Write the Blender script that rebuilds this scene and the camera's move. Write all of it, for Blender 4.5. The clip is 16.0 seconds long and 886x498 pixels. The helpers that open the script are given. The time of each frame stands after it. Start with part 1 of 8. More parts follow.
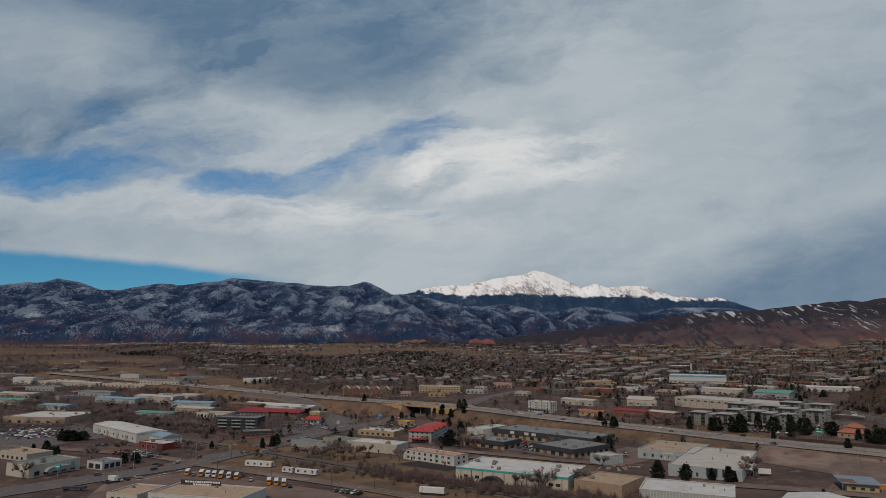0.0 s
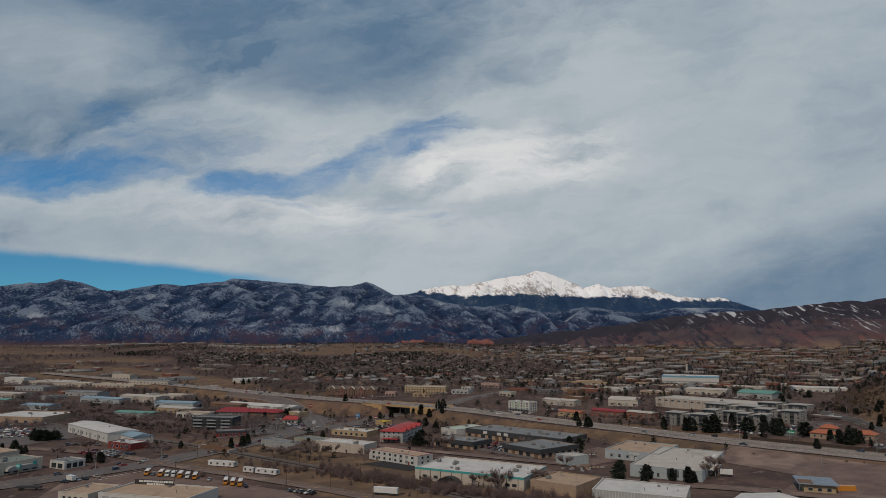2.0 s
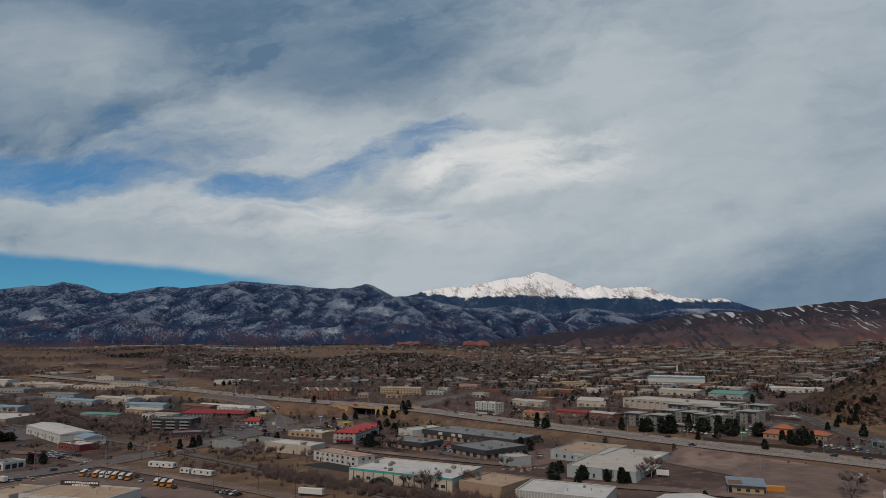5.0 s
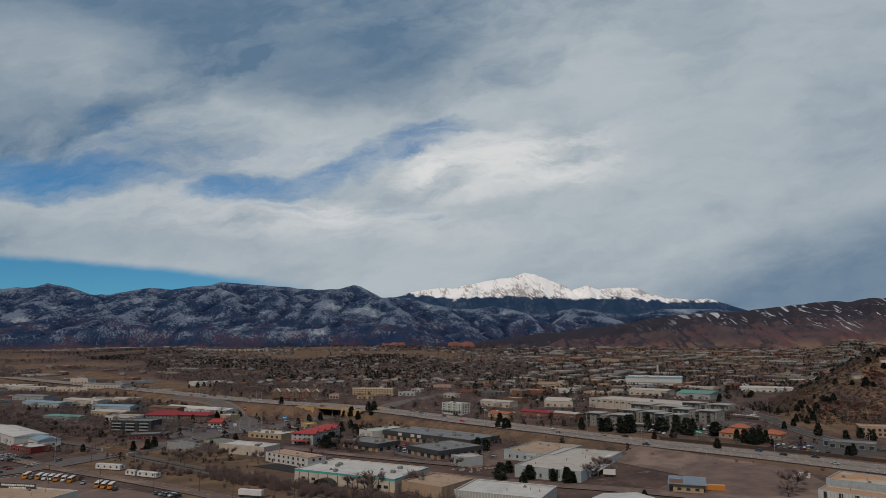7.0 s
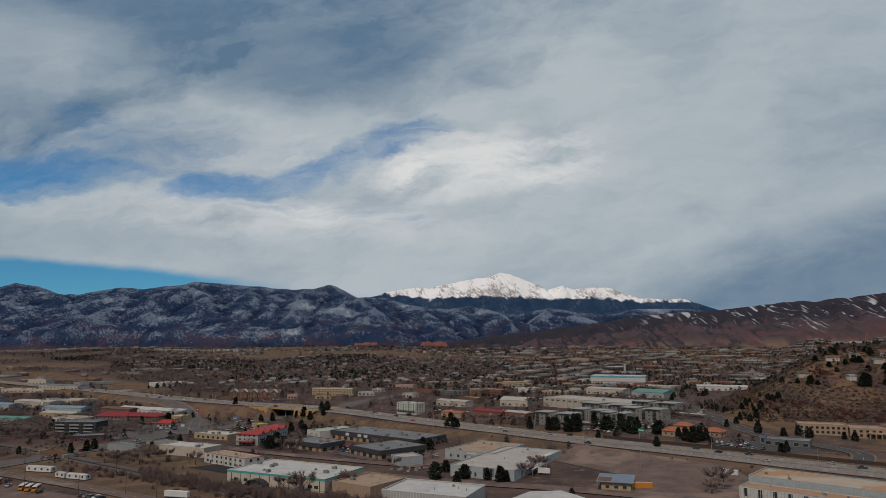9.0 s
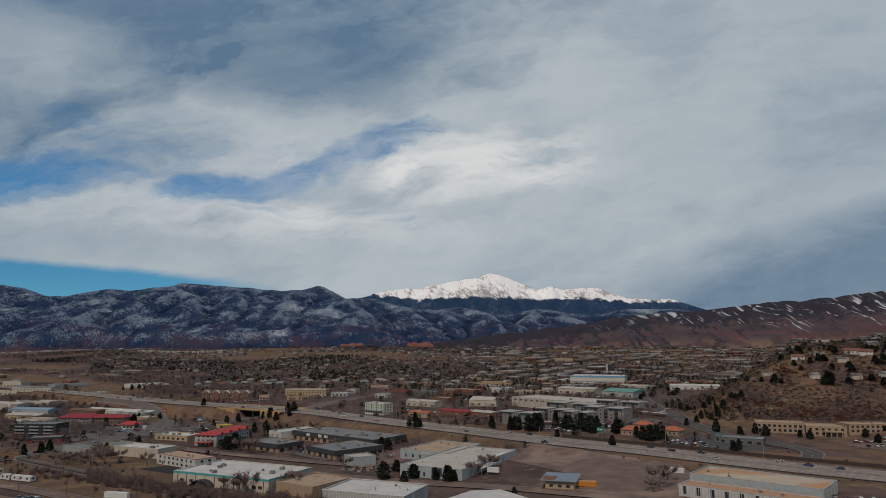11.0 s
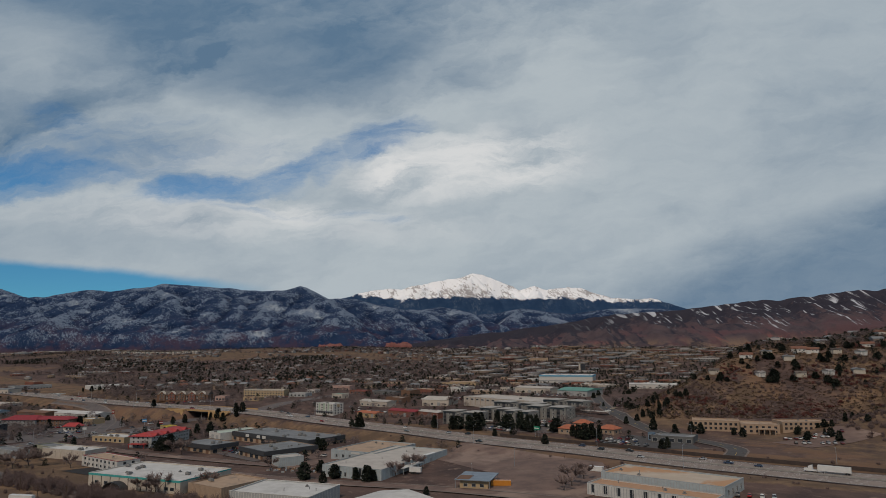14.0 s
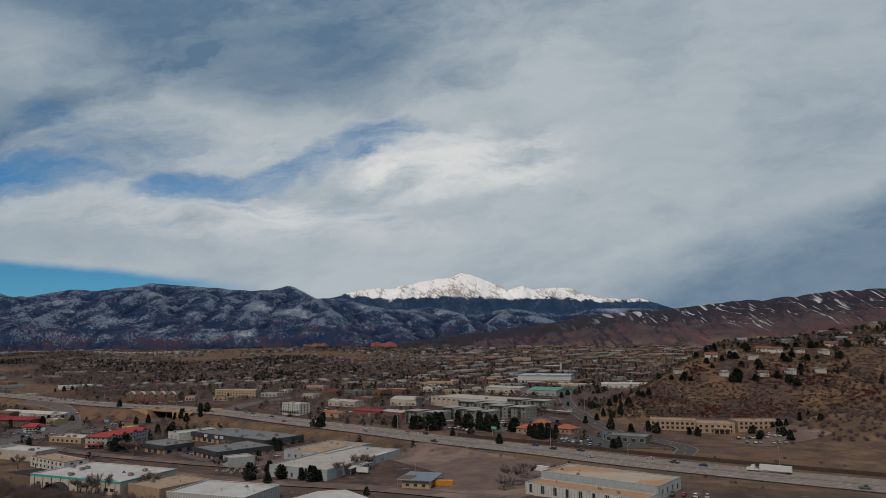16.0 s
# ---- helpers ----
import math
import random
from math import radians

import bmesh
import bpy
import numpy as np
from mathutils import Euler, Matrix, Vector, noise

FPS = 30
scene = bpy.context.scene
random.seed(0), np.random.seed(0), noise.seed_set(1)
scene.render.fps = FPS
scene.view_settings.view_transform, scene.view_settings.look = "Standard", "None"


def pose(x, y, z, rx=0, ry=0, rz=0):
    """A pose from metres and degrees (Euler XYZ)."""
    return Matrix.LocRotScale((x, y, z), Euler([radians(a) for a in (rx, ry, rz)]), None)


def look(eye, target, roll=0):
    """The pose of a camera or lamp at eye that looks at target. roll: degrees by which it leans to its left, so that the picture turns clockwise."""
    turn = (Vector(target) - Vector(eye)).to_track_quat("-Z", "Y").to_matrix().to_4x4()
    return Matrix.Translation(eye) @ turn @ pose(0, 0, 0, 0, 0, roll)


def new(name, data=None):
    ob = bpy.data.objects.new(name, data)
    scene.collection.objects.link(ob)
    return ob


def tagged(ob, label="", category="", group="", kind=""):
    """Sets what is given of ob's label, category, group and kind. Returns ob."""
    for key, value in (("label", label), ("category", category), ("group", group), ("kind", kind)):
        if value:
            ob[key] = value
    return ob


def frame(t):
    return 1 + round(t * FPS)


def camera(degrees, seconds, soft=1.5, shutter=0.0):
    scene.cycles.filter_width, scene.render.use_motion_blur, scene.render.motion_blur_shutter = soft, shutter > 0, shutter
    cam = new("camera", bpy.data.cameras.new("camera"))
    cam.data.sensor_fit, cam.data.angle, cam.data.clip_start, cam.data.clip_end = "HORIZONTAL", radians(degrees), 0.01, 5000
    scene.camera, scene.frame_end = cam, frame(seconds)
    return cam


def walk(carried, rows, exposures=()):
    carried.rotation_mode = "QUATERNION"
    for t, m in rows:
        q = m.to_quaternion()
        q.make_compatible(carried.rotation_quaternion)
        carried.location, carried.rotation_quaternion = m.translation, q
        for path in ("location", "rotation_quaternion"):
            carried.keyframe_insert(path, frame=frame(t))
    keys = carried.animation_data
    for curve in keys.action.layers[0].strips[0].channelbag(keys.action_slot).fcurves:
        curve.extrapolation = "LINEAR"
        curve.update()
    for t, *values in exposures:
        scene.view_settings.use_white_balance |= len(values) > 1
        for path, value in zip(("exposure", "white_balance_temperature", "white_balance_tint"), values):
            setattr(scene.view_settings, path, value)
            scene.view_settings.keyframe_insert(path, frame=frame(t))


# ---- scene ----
cam = camera(66.9, 16.0, soft=0.8)
PATH = [
    (0, (-7.102, 0.104, 75.362), (-7.075, 2.086, 75.631), 0.4),
    (0.5, (-0.593, 0.337, 75.32), (-0.57, 2.319, 75.589), 0.3),
    (1, (6.037, 0.575, 75.261), (6.056, 2.557, 75.53), 0.4),
    (1.5, (12.859, 0.761, 75.207), (12.874, 2.742, 75.477), 0.4),
    (2, (19.926, 0.85, 75.143), (19.937, 2.832, 75.413), 0.4),
    (2.5, (27.194, 0.926, 75.065), (27.202, 2.907, 75.337), 0.4),
    (3, (34.529, 1.066, 74.978), (34.532, 3.047, 75.25), 0.5),
    (3.5, (41.759, 1.307, 74.913), (41.759, 3.288, 75.186), 0.5),
    (4, (48.763, 1.588, 74.858), (48.76, 3.57, 75.131), 0.4),
    (6.5, (82.306, 2.993, 74.116), (82.297, 4.973, 74.394), 0.2),
    (7, (88.896, 3.198, 74.043), (88.913, 5.178, 74.321), 0.1),
    (7.5, (95.397, 3.36, 73.975), (95.443, 5.34, 74.253), 0.2),
    (8, (101.826, 3.421, 73.9), (101.887, 5.4, 74.178), 0.1),
    (8.5, (108.191, 3.358, 73.805), (108.264, 5.337, 74.084), 0.1),
    (9, (114.571, 3.247, 73.69), (114.649, 5.226, 73.968), 0.0),
    (11.5, (146.917, 3.111, 72.529), (147.022, 5.089, 72.81), -0.2),
    (12, (153.462, 3.251, 72.383), (153.572, 5.228, 72.664), -0.2),
    (12.5, (160.008, 3.454, 72.227), (160.125, 5.431, 72.509), -0.2),
    (13, (166.494, 3.582, 72.068), (166.617, 5.558, 72.349), -0.3),
    (13.5, (172.94, 3.604, 71.921), (173.069, 5.58, 72.202), -0.3),
    (14, (179.422, 3.516, 71.796), (179.556, 5.491, 72.077), -0.4),
    (14.5, (185.885, 3.351, 71.703), (186.026, 5.326, 71.983), -0.4),
    (15, (192.308, 3.15, 71.652), (192.455, 5.125, 71.932), -0.4),
]
walk(cam, [(t, look(eye, target, roll)) for t, eye, target, roll in PATH])


# ---- world: high broken cloud, weak wide sun ----
class Nodes:
    def __init__(self, tree):
        self.t = tree

    def n(self, kind, **props):
        nd = self.t.nodes.new(kind)
        for k, v in props.items():
            setattr(nd, k, v)
        return nd

    def put(self, sock, v):
        if isinstance(v, bpy.types.NodeSocket):
            self.t.links.new(v, sock)
        elif v is not None:
            sock.default_value = v

    def m(self, op, a, b=None, c=None, clamp=False):
        nd = self.n("ShaderNodeMath", operation=op, use_clamp=clamp)
        for s, v in zip(nd.inputs, (a, b, c)):
            self.put(s, v)
        return nd.outputs[0]

    def ss(self, v, lo, hi):
        nd = self.n("ShaderNodeMapRange", interpolation_type="SMOOTHSTEP")
        self.put(nd.inputs["Value"], v)
        nd.inputs["From Min"].default_value = lo
        nd.inputs["From Max"].default_value = hi
        return nd.outputs["Result"]

    def mix(self, f, a, b):
        nd = self.n("ShaderNodeMix", data_type="RGBA")
        self.put(nd.inputs[0], f)
        self.put(nd.inputs[6], (*a, 1) if isinstance(a, tuple) else a)
        self.put(nd.inputs[7], (*b, 1) if isinstance(b, tuple) else b)
        return nd.outputs[2]

    def noise(self, vec, scale, detail=4.0, rough=0.55, dist=0.0):
        nd = self.n("ShaderNodeTexNoise")
        if vec is not None:
            self.put(nd.inputs["Vector"], vec)
        nd.inputs["Scale"].default_value = scale
        nd.inputs["Detail"].default_value = detail
        nd.inputs["Roughness"].default_value = rough
        nd.inputs["Distortion"].default_value = dist
        return nd.outputs["Fac"]

    def xyz(self, x, y, z):
        nd = self.n("ShaderNodeCombineXYZ")
        for s, v in zip(nd.inputs, (x, y, z)):
            self.put(s, v)
        return nd.outputs[0]


SUN_ELEV, SUN_ROT = radians(50), radians(205)
world = bpy.data.worlds.new("sky")
scene.world = world
world.use_nodes = True
world.node_tree.nodes.clear()
W = Nodes(world.node_tree)
sky = W.n("ShaderNodeTexSky", sky_type="NISHITA", sun_disc=False, sun_elevation=SUN_ELEV, sun_rotation=SUN_ROT, altitude=1900.0, air_density=1.0, dust_density=0.6, ozone_density=3.0)
sep = W.n("ShaderNodeSeparateXYZ")
W.t.links.new(W.n("ShaderNodeTexCoord").outputs["Generated"], sep.inputs[0])
dx, dy, dz = sep.outputs
# sky coordinates on a flat picture of the western sky: u to the north, v upwards
TU = radians(7.9)
df = W.m("MAXIMUM", W.m("ADD", W.m("MULTIPLY", dy, math.cos(TU)), W.m("MULTIPLY", dz, math.sin(TU))), 0.2)
su = W.m("DIVIDE", dx, df)
sv = W.m("DIVIDE", W.m("SUBTRACT", W.m("MULTIPLY", dz, math.cos(TU)), W.m("MULTIPLY", dy, math.sin(TU))), df)
el = W.m("ARCSINE", dz)
# slow warp, so that cloud edges are ragged; long streaks lie along the wind
warp1 = W.m("SUBTRACT", W.noise(W.xyz(su, W.m("MULTIPLY", sv, 1.8), 0.0), 6.0, 8.0, 0.62), 0.5)
warp2 = W.m("SUBTRACT", W.noise(W.xyz(W.m("ADD", su, 7.3), W.m("MULTIPLY", sv, 1.8), 0.4), 6.0, 8.0, 0.62), 0.5)
wa = W.m("ADD", su, W.m("MULTIPLY", warp1, 0.12))
we = W.m("ADD", sv, W.m("MULTIPLY", warp2, 0.085))


def blob(a, e, ra, re_, slant=0.0, weight=1.0):
    """An oval of the sky about u = a and v = e, weighted in its middle and 0 past its rim."""
    u = W.m("DIVIDE", W.m("SUBTRACT", wa, a), ra)
    v0 = W.m("SUBTRACT", we, e)
    if slant:
        v0 = W.m("SUBTRACT", v0, W.m("MULTIPLY", W.m("SUBTRACT", wa, a), slant))
    v = W.m("DIVIDE", v0, re_)
    r = W.m("ADD", W.m("MULTIPLY", u, u), W.m("MULTIPLY", v, v))
    return W.m("MULTIPLY", W.ss(r, 1.0, 0.0), weight)


def most(*vs):
    out = vs[0]
    for v in vs[1:]:
        out = W.m("MAXIMUM", out, v)
    return out


fine = W.noise(W.xyz(wa, W.m("MULTIPLY", W.m("SUBTRACT", we, W.m("MULTIPLY", wa, 0.10)), 3.8), 1.7), 7.0, 10.0, 0.64)
wisp = W.noise(W.xyz(W.m("MULTIPLY", wa, 0.8), W.m("MULTIPLY", W.m("SUBTRACT", we, W.m("MULTIPLY", wa, 0.18)), 4.5), 9.2), 16.0, 8.0, 0.66)
broad = W.noise(W.xyz(W.m("MULTIPLY", wa, 0.9), W.m("MULTIPLY", W.m("SUBTRACT", we, W.m("MULTIPLY", wa, 0.25)), 1.9), 5.1), 5.0, 7.0, 0.58)
# thin places in the cloud sheet
gaps = most(
    blob(-0.600, 0.113, 0.300, 0.042, -0.03, 0.95),
    blob(-0.450, 0.160, 0.120, 0.050, -0.45, 0.52),
    blob(-0.640, 0.085, 0.220, 0.018, -0.02, 0.70),
    blob(-0.270, 0.091, 0.175, 0.029, 0.10, 0.82),
    blob(-0.172, 0.113, 0.095, 0.036, 0.35, 0.78),
    blob(-0.112, 0.135, 0.060, 0.040, 0.30, 0.66),
    blob(-0.032, 0.170, 0.100, 0.046, 0.30, 0.76),
    blob(-0.400, 0.130, 0.360, 0.085, 0.05, 0.38),
    blob(-0.040, 0.052, 0.090, 0.020, -0.10, 0.36),
    blob(-0.220, 0.066, 0.160, 0.012, -0.10, 0.42),
)
low_edge = W.m("SUBTRACT", W.m("SUBTRACT", W.m("MULTIPLY", warp2, 0.022), W.m("MULTIPLY", W.m("ADD", su, 0.66), 0.096)), W.m("ADD", sv, 0.004))
low_gap = W.m("MULTIPLY", W.ss(low_edge, -0.005, 0.010), W.ss(su, -0.16, -0.34))
thin = W.m("ADD", gaps, W.m("ADD", W.m("MULTIPLY", W.m("SUBTRACT", fine, 0.5), 0.85), W.m("MULTIPLY", W.m("SUBTRACT", wisp, 0.5), 0.75)))
clear = W.m("MULTIPLY", W.m("MULTIPLY", W.ss(thin, 0.10, 1.22), W.ss(gaps, 0.0, 0.25)), 0.97)
clear = W.m("MAXIMUM", clear, low_gap)
# thickness: a grey veil above a slanting edge, a dark bank low to the north
veil = W.m("SUBTRACT", W.m("SUBTRACT", sv, W.m("MULTIPLY", W.m("ADD", su, 0.38), 0.36)), 0.155)
veil = W.ss(W.m("ADD", veil, W.m("ADD", W.m("MULTIPLY", warp2, 0.20), W.m("MULTIPLY", W.m("SUBTRACT", broad, 0.5), 0.34))), -0.09, 0.17)
veil = W.m("MULTIPLY", veil, W.m("ADD", W.m("MULTIPLY", W.ss(su, 0.45, 0.0), 0.66), 0.28))
veil = W.m("MULTIPLY", veil, W.m("SUBTRACT", 1.0, blob(-0.60, 0.27, 0.26, 0.12, 0.0, 0.62)))
bank = W.m("SUBTRACT", W.m("SUBTRACT", W.m("MULTIPLY", W.m("SUBTRACT", su, 0.333), 0.37), 0.045), sv)
bank = W.m("MULTIPLY", W.ss(W.m("ADD", bank, W.m("MULTIPLY", warp2, 0.08)), -0.055, 0.085), W.ss(su, 0.12, 0.40))
# the el term darkens unseen cloud overhead, to weaken the light from above
shade = most(veil, W.m("MULTIPLY", bank, 0.80), W.m("MULTIPLY", W.ss(su, 0.15, 0.75), 0.20), W.ss(el, 0.49, 0.85), blob(-0.52, 0.14, 0.40, 0.08, 0.0, 0.45), blob(-0.50, 0.025, 0.36, 0.07, 0.0, 0.24))
shade = most(shade, blob(-0.150, 0.300, 0.300, 0.120, 0.10, 0.80))
shade = W.m("ADD", shade, W.m("MULTIPLY", W.ss(broad, 0.40, 0.72), 0.26), clamp=True)
shade = W.m("ADD", shade, W.m("MULTIPLY", W.m("SUBTRACT", fine, 0.5), 0.38), clamp=True)
shade = W.m("ADD", shade, W.m("MULTIPLY", W.m("SUBTRACT", wisp, 0.5), 0.14), clamp=True)
cloud = W.mix(shade, (0.424, 0.477, 0.512), (0.104, 0.178, 0.270))
bright = most(blob(0.11, 0.13, 0.24, 0.07, 0.1, 0.85), blob(-0.22, 0.045, 0.42, 0.045, -0.03, 0.42), blob(-0.28, 0.125, 0.2, 0.045, 0.25, 0.25), blob(0.0, 0.12, 0.10, 0.04, 0.2, 0.95), blob(-0.15, 0.062, 0.12, 0.03, 0.0, 0.7))
cloud = W.mix(W.m("MULTIPLY", bright, W.ss(fine, 0.72, 0.36)), cloud, (0.70, 0.70, 0.695))
blue = W.n("ShaderNodeVectorMath", operation="MULTIPLY")
W.t.links.new(sky.outputs[0], blue.inputs[0])
blue.inputs[1].default_value = (0.0185, 0.049, 0.062)
lift = W.n("ShaderNodeVectorMath", operation="SCALE")
W.t.links.new(blue.outputs[0], lift.inputs[0])
W.put(lift.inputs["Scale"], W.m("ADD", 1.0, W.m("MULTIPLY", W.ss(sv, 0.03, 0.09), 0.32)))
skycol = W.mix(W.m("MULTIPLY", clear, 0.97), cloud, lift.outputs[0])
# ground haze below the horizon
skycol = W.mix(W.ss(el, -0.01, -0.06), skycol, (0.10, 0.10, 0.11))
bg = W.n("ShaderNodeBackground")
W.t.links.new(skycol, bg.inputs[0])
bg.inputs[1].default_value = 1.0
W.t.links.new(bg.outputs[0], W.n("ShaderNodeOutputWorld").inputs[0])

sun_data = bpy.data.lights.new("sun", "SUN")
sun_data.energy, sun_data.angle, sun_data.color = 2.0, radians(10), (1.0, 0.825, 0.655)
sun_ob = new("sun", sun_data)
sun_ob.matrix_world = look((0, 0, 0), (-math.sin(SUN_ROT) * math.cos(SUN_ELEV), -math.cos(SUN_ROT) * math.cos(SUN_ELEV), -math.sin(SUN_ELEV)))

# ---- materials ----
MATS = {}


def material(name, a, b=None, rough=0.85, scale=0.35, bump=0.0, metal=0.0, spots=None, spot_scale=0.05, spot_at=(0.55, 0.7), vary=0.0, spec=0.3, coat=0.0):
    """Two shades mixed by grain, a third in stains, and a small change from thing to thing."""
    if name in MATS:
        return MATS[name]
    m = bpy.data.materials.new(name)
    m.use_nodes = True
    N = Nodes(m.node_tree)
    p = m.node_tree.nodes["Principled BSDF"]
    b = b or tuple(c * 0.8 for c in a)
    pos = N.n("ShaderNodeNewGeometry").outputs["Position"]
    g = N.noise(pos, scale, 5.0, 0.65)
    col = N.mix(N.ss(g, 0.32, 0.68), a, b)
    if spots:
        s = N.noise(pos, spot_scale, 6.0, 0.6, 0.6)
        col = N.mix(N.ss(s, *spot_at), col, spots)
    if vary:
        info = N.n("ShaderNodeObjectInfo")
        hv = N.n("ShaderNodeHueSaturation")
        N.put(hv.inputs["Value"], N.m("ADD", 1.0 - vary, N.m("MULTIPLY", info.outputs["Random"], 2 * vary)))
        N.put(hv.inputs["Color"], col)
        col = hv.outputs[0]
    N.put(p.inputs["Base Color"], col)
    p.inputs["Roughness"].default_value = rough
    p.inputs["Metallic"].default_value = metal
    p.inputs["Specular IOR Level"].default_value = spec
    p.inputs["Coat Weight"].default_value = coat
    if bump:
        bp = N.n("ShaderNodeBump")
        bp.inputs["Strength"].default_value = 0.6
        bp.inputs["Distance"].default_value = bump
        N.put(bp.inputs["Height"], N.noise(pos, scale * 3, 6.0, 0.65))
        N.t.links.new(bp.outputs[0], p.inputs["Normal"])
    MATS[name] = m
    return m


def island_material(name, cols, rough=0.9, grain=0.6):
    """A colour picked piece by piece from a few, for joined things such as far roofs and crowns."""
    m = bpy.data.materials.new(name)
    m.use_nodes = True
    N = Nodes(m.node_tree)
    p = m.node_tree.nodes["Principled BSDF"]
    geo = N.n("ShaderNodeNewGeometry")
    ramp = N.n("ShaderNodeValToRGB")
    ramp.color_ramp.interpolation = "CONSTANT"
    els = ramp.color_ramp.elements
    while len(els) < len(cols):
        els.new(0.5)
    for i, (e, c) in enumerate(zip(els, cols)):
        e.position, e.color = i / len(cols), (*c, 1)
    N.put(ramp.inputs[0], geo.outputs["Random Per Island"])
    g = N.noise(geo.outputs["Position"], grain, 4.0, 0.6)
    dark = N.n("ShaderNodeHueSaturation")
    N.put(dark.inputs["Value"], N.m("ADD", 0.7, N.m("MULTIPLY", g, 0.6)))
    N.put(dark.inputs["Color"], ramp.outputs[0])
    N.put(p.inputs["Base Color"], dark.outputs[0])
    p.inputs["Roughness"].default_value = rough
    p.inputs["Specular IOR Level"].default_value = 0.2
    MATS[name] = m
    return m


asphalt = material("asphalt", (0.136, 0.118, 0.114), (0.104, 0.091, 0.089), 0.92, 0.2, spots=(0.078, 0.069, 0.067), spot_scale=0.06)
asphalt_new = material("asphalt_new", (0.082, 0.076, 0.074), (0.060, 0.057, 0.057), 0.9, 0.25)
concrete_road = material("concrete_road", (0.255, 0.208, 0.180), (0.208, 0.169, 0.147), 0.9, 0.15, spots=(0.150, 0.124, 0.110), spot_scale=0.04)
concrete = material("concrete", (0.310, 0.292, 0.267), (0.241, 0.228, 0.211), 0.9, 0.4)
dirt_lot = material("dirt_lot", (0.176, 0.119, 0.098), (0.122, 0.084, 0.072), 0.95, 0.10, spots=(0.245, 0.176, 0.142), spot_scale=0.028, spot_at=(0.50, 0.66))
paint_white = material("paint_white", (0.72, 0.71, 0.68), (0.6, 0.59, 0.56), 0.8, 0.8)
paint_yellow = material("paint_yellow", (0.6, 0.42, 0.08), None, 0.8, 0.8)
glass = material("window_glass", (0.025, 0.03, 0.036), (0.04, 0.047, 0.055), 0.18, 0.3, spec=0.25)
steel = material("galvanised_steel", (0.42, 0.43, 0.44), (0.34, 0.35, 0.36), 0.5, 0.6, metal=0.6)
dark_steel = material("dark_steel", (0.05, 0.05, 0.052), (0.035, 0.035, 0.036), 0.6, 0.6)
rubber = material("rubber", (0.02, 0.02, 0.02), (0.03, 0.03, 0.03), 0.9, 2.0)
pole_wood = material("pole_wood", (0.12, 0.085, 0.06), (0.08, 0.055, 0.04), 0.9, 2.0)
bark = material("bark", (0.10, 0.078, 0.066), (0.065, 0.05, 0.043), 0.95, 3.0)


# ---- terrain ----
def sstep(v):
    v = np.clip(v, 0.0, 1.0)
    return v * v * (3 - 2 * v)


def hill_s(x, y):
    """How far inside the near hill's foot a place lies."""
    s1 = x - 400 - 0.60 * (y - 660)
    s2 = (y - 548 + 0.5 * np.maximum(x - 520, 0)) * 0.95
    return np.minimum(s1, s2) - 10 * np.exp(-((s1 - s2) / 60) ** 2)


def base_z(x, y):
    x = np.asarray(x, float)
    y = np.asarray(y, float)
    u = x + 0.2 * (y - 600)
    rise = 17 * sstep((u - 60) / 330) * (1 - sstep((y - 850) / 420)) * (0.6 + 0.4 * sstep((y - 480) / 120))
    # the land beyond the freeway lies a little higher
    far = (y - np.interp(x, [-355, -172, -90, -25, 50, 117, 240], [1036, 858, 782, 738, 690, 630, 505])) * 0.75
    rise = rise + 9 * sstep((far - 12) / 90) * (1 - sstep((x - 50) / 200)) * sstep((x + 600) / 250)
    az_ = (x - 90) / np.maximum(y, 300)
    s = hill_s(x, y)
    right = sstep((az_ - 0.10) / 0.16)
    mesa = 56 * sstep((y - 1080) / 1560) * (1 - right) * (1 - 0.25 * sstep((-az_ - 0.35) / 0.3)) + 54 * sstep((y - 1430) / 1200) * right * (1 - sstep(s / 300))
    hill = 54 * sstep(s / 140) + 62 * sstep((s - 70) / 520)
    spur = 15 * np.exp(-((x - 530) / 45) ** 2 - ((y - 470) / 40) ** 2)
    return -5 + rise * (1 - sstep(s / 400) * 0.6) + mesa + hill + spur


FREEWAY = [(-800, 1420, 3), (-355, 1036, 4), (-172, 858, 6), (-90, 782, 7.3), (-25, 738, 7.5), (50, 690, 6), (117, 630, 4), (186, 566, 3), (240, 505, 3), (300, 448, 3), (345, 400, 3), (387, 362, 3), (426, 329, 3), (520, 255, 3), (800, 40, 3)]


def smooth_path(pts, step=6.0):
    """The polyline resampled evenly along a Catmull-Rom curve."""
    p = np.array(pts, float)
    p = np.vstack([2 * p[0] - p[1], p, 2 * p[-1] - p[-2]])
    out = []
    for i in range(1, len(p) - 2):
        n = max(2, int(np.linalg.norm(p[i + 1][:2] - p[i][:2]) / step))
        for k in range(n):
            t = k / n
            a, b, c, d = p[i - 1:i + 3]
            out.append(0.5 * (2 * b + (c - a) * t + (2 * a - 5 * b + 4 * c - d) * t * t + (3 * b - a - 3 * c + d) * t ** 3))
    out.append(p[-2])
    return np.array(out)


FW = smooth_path(FREEWAY, 8.0)


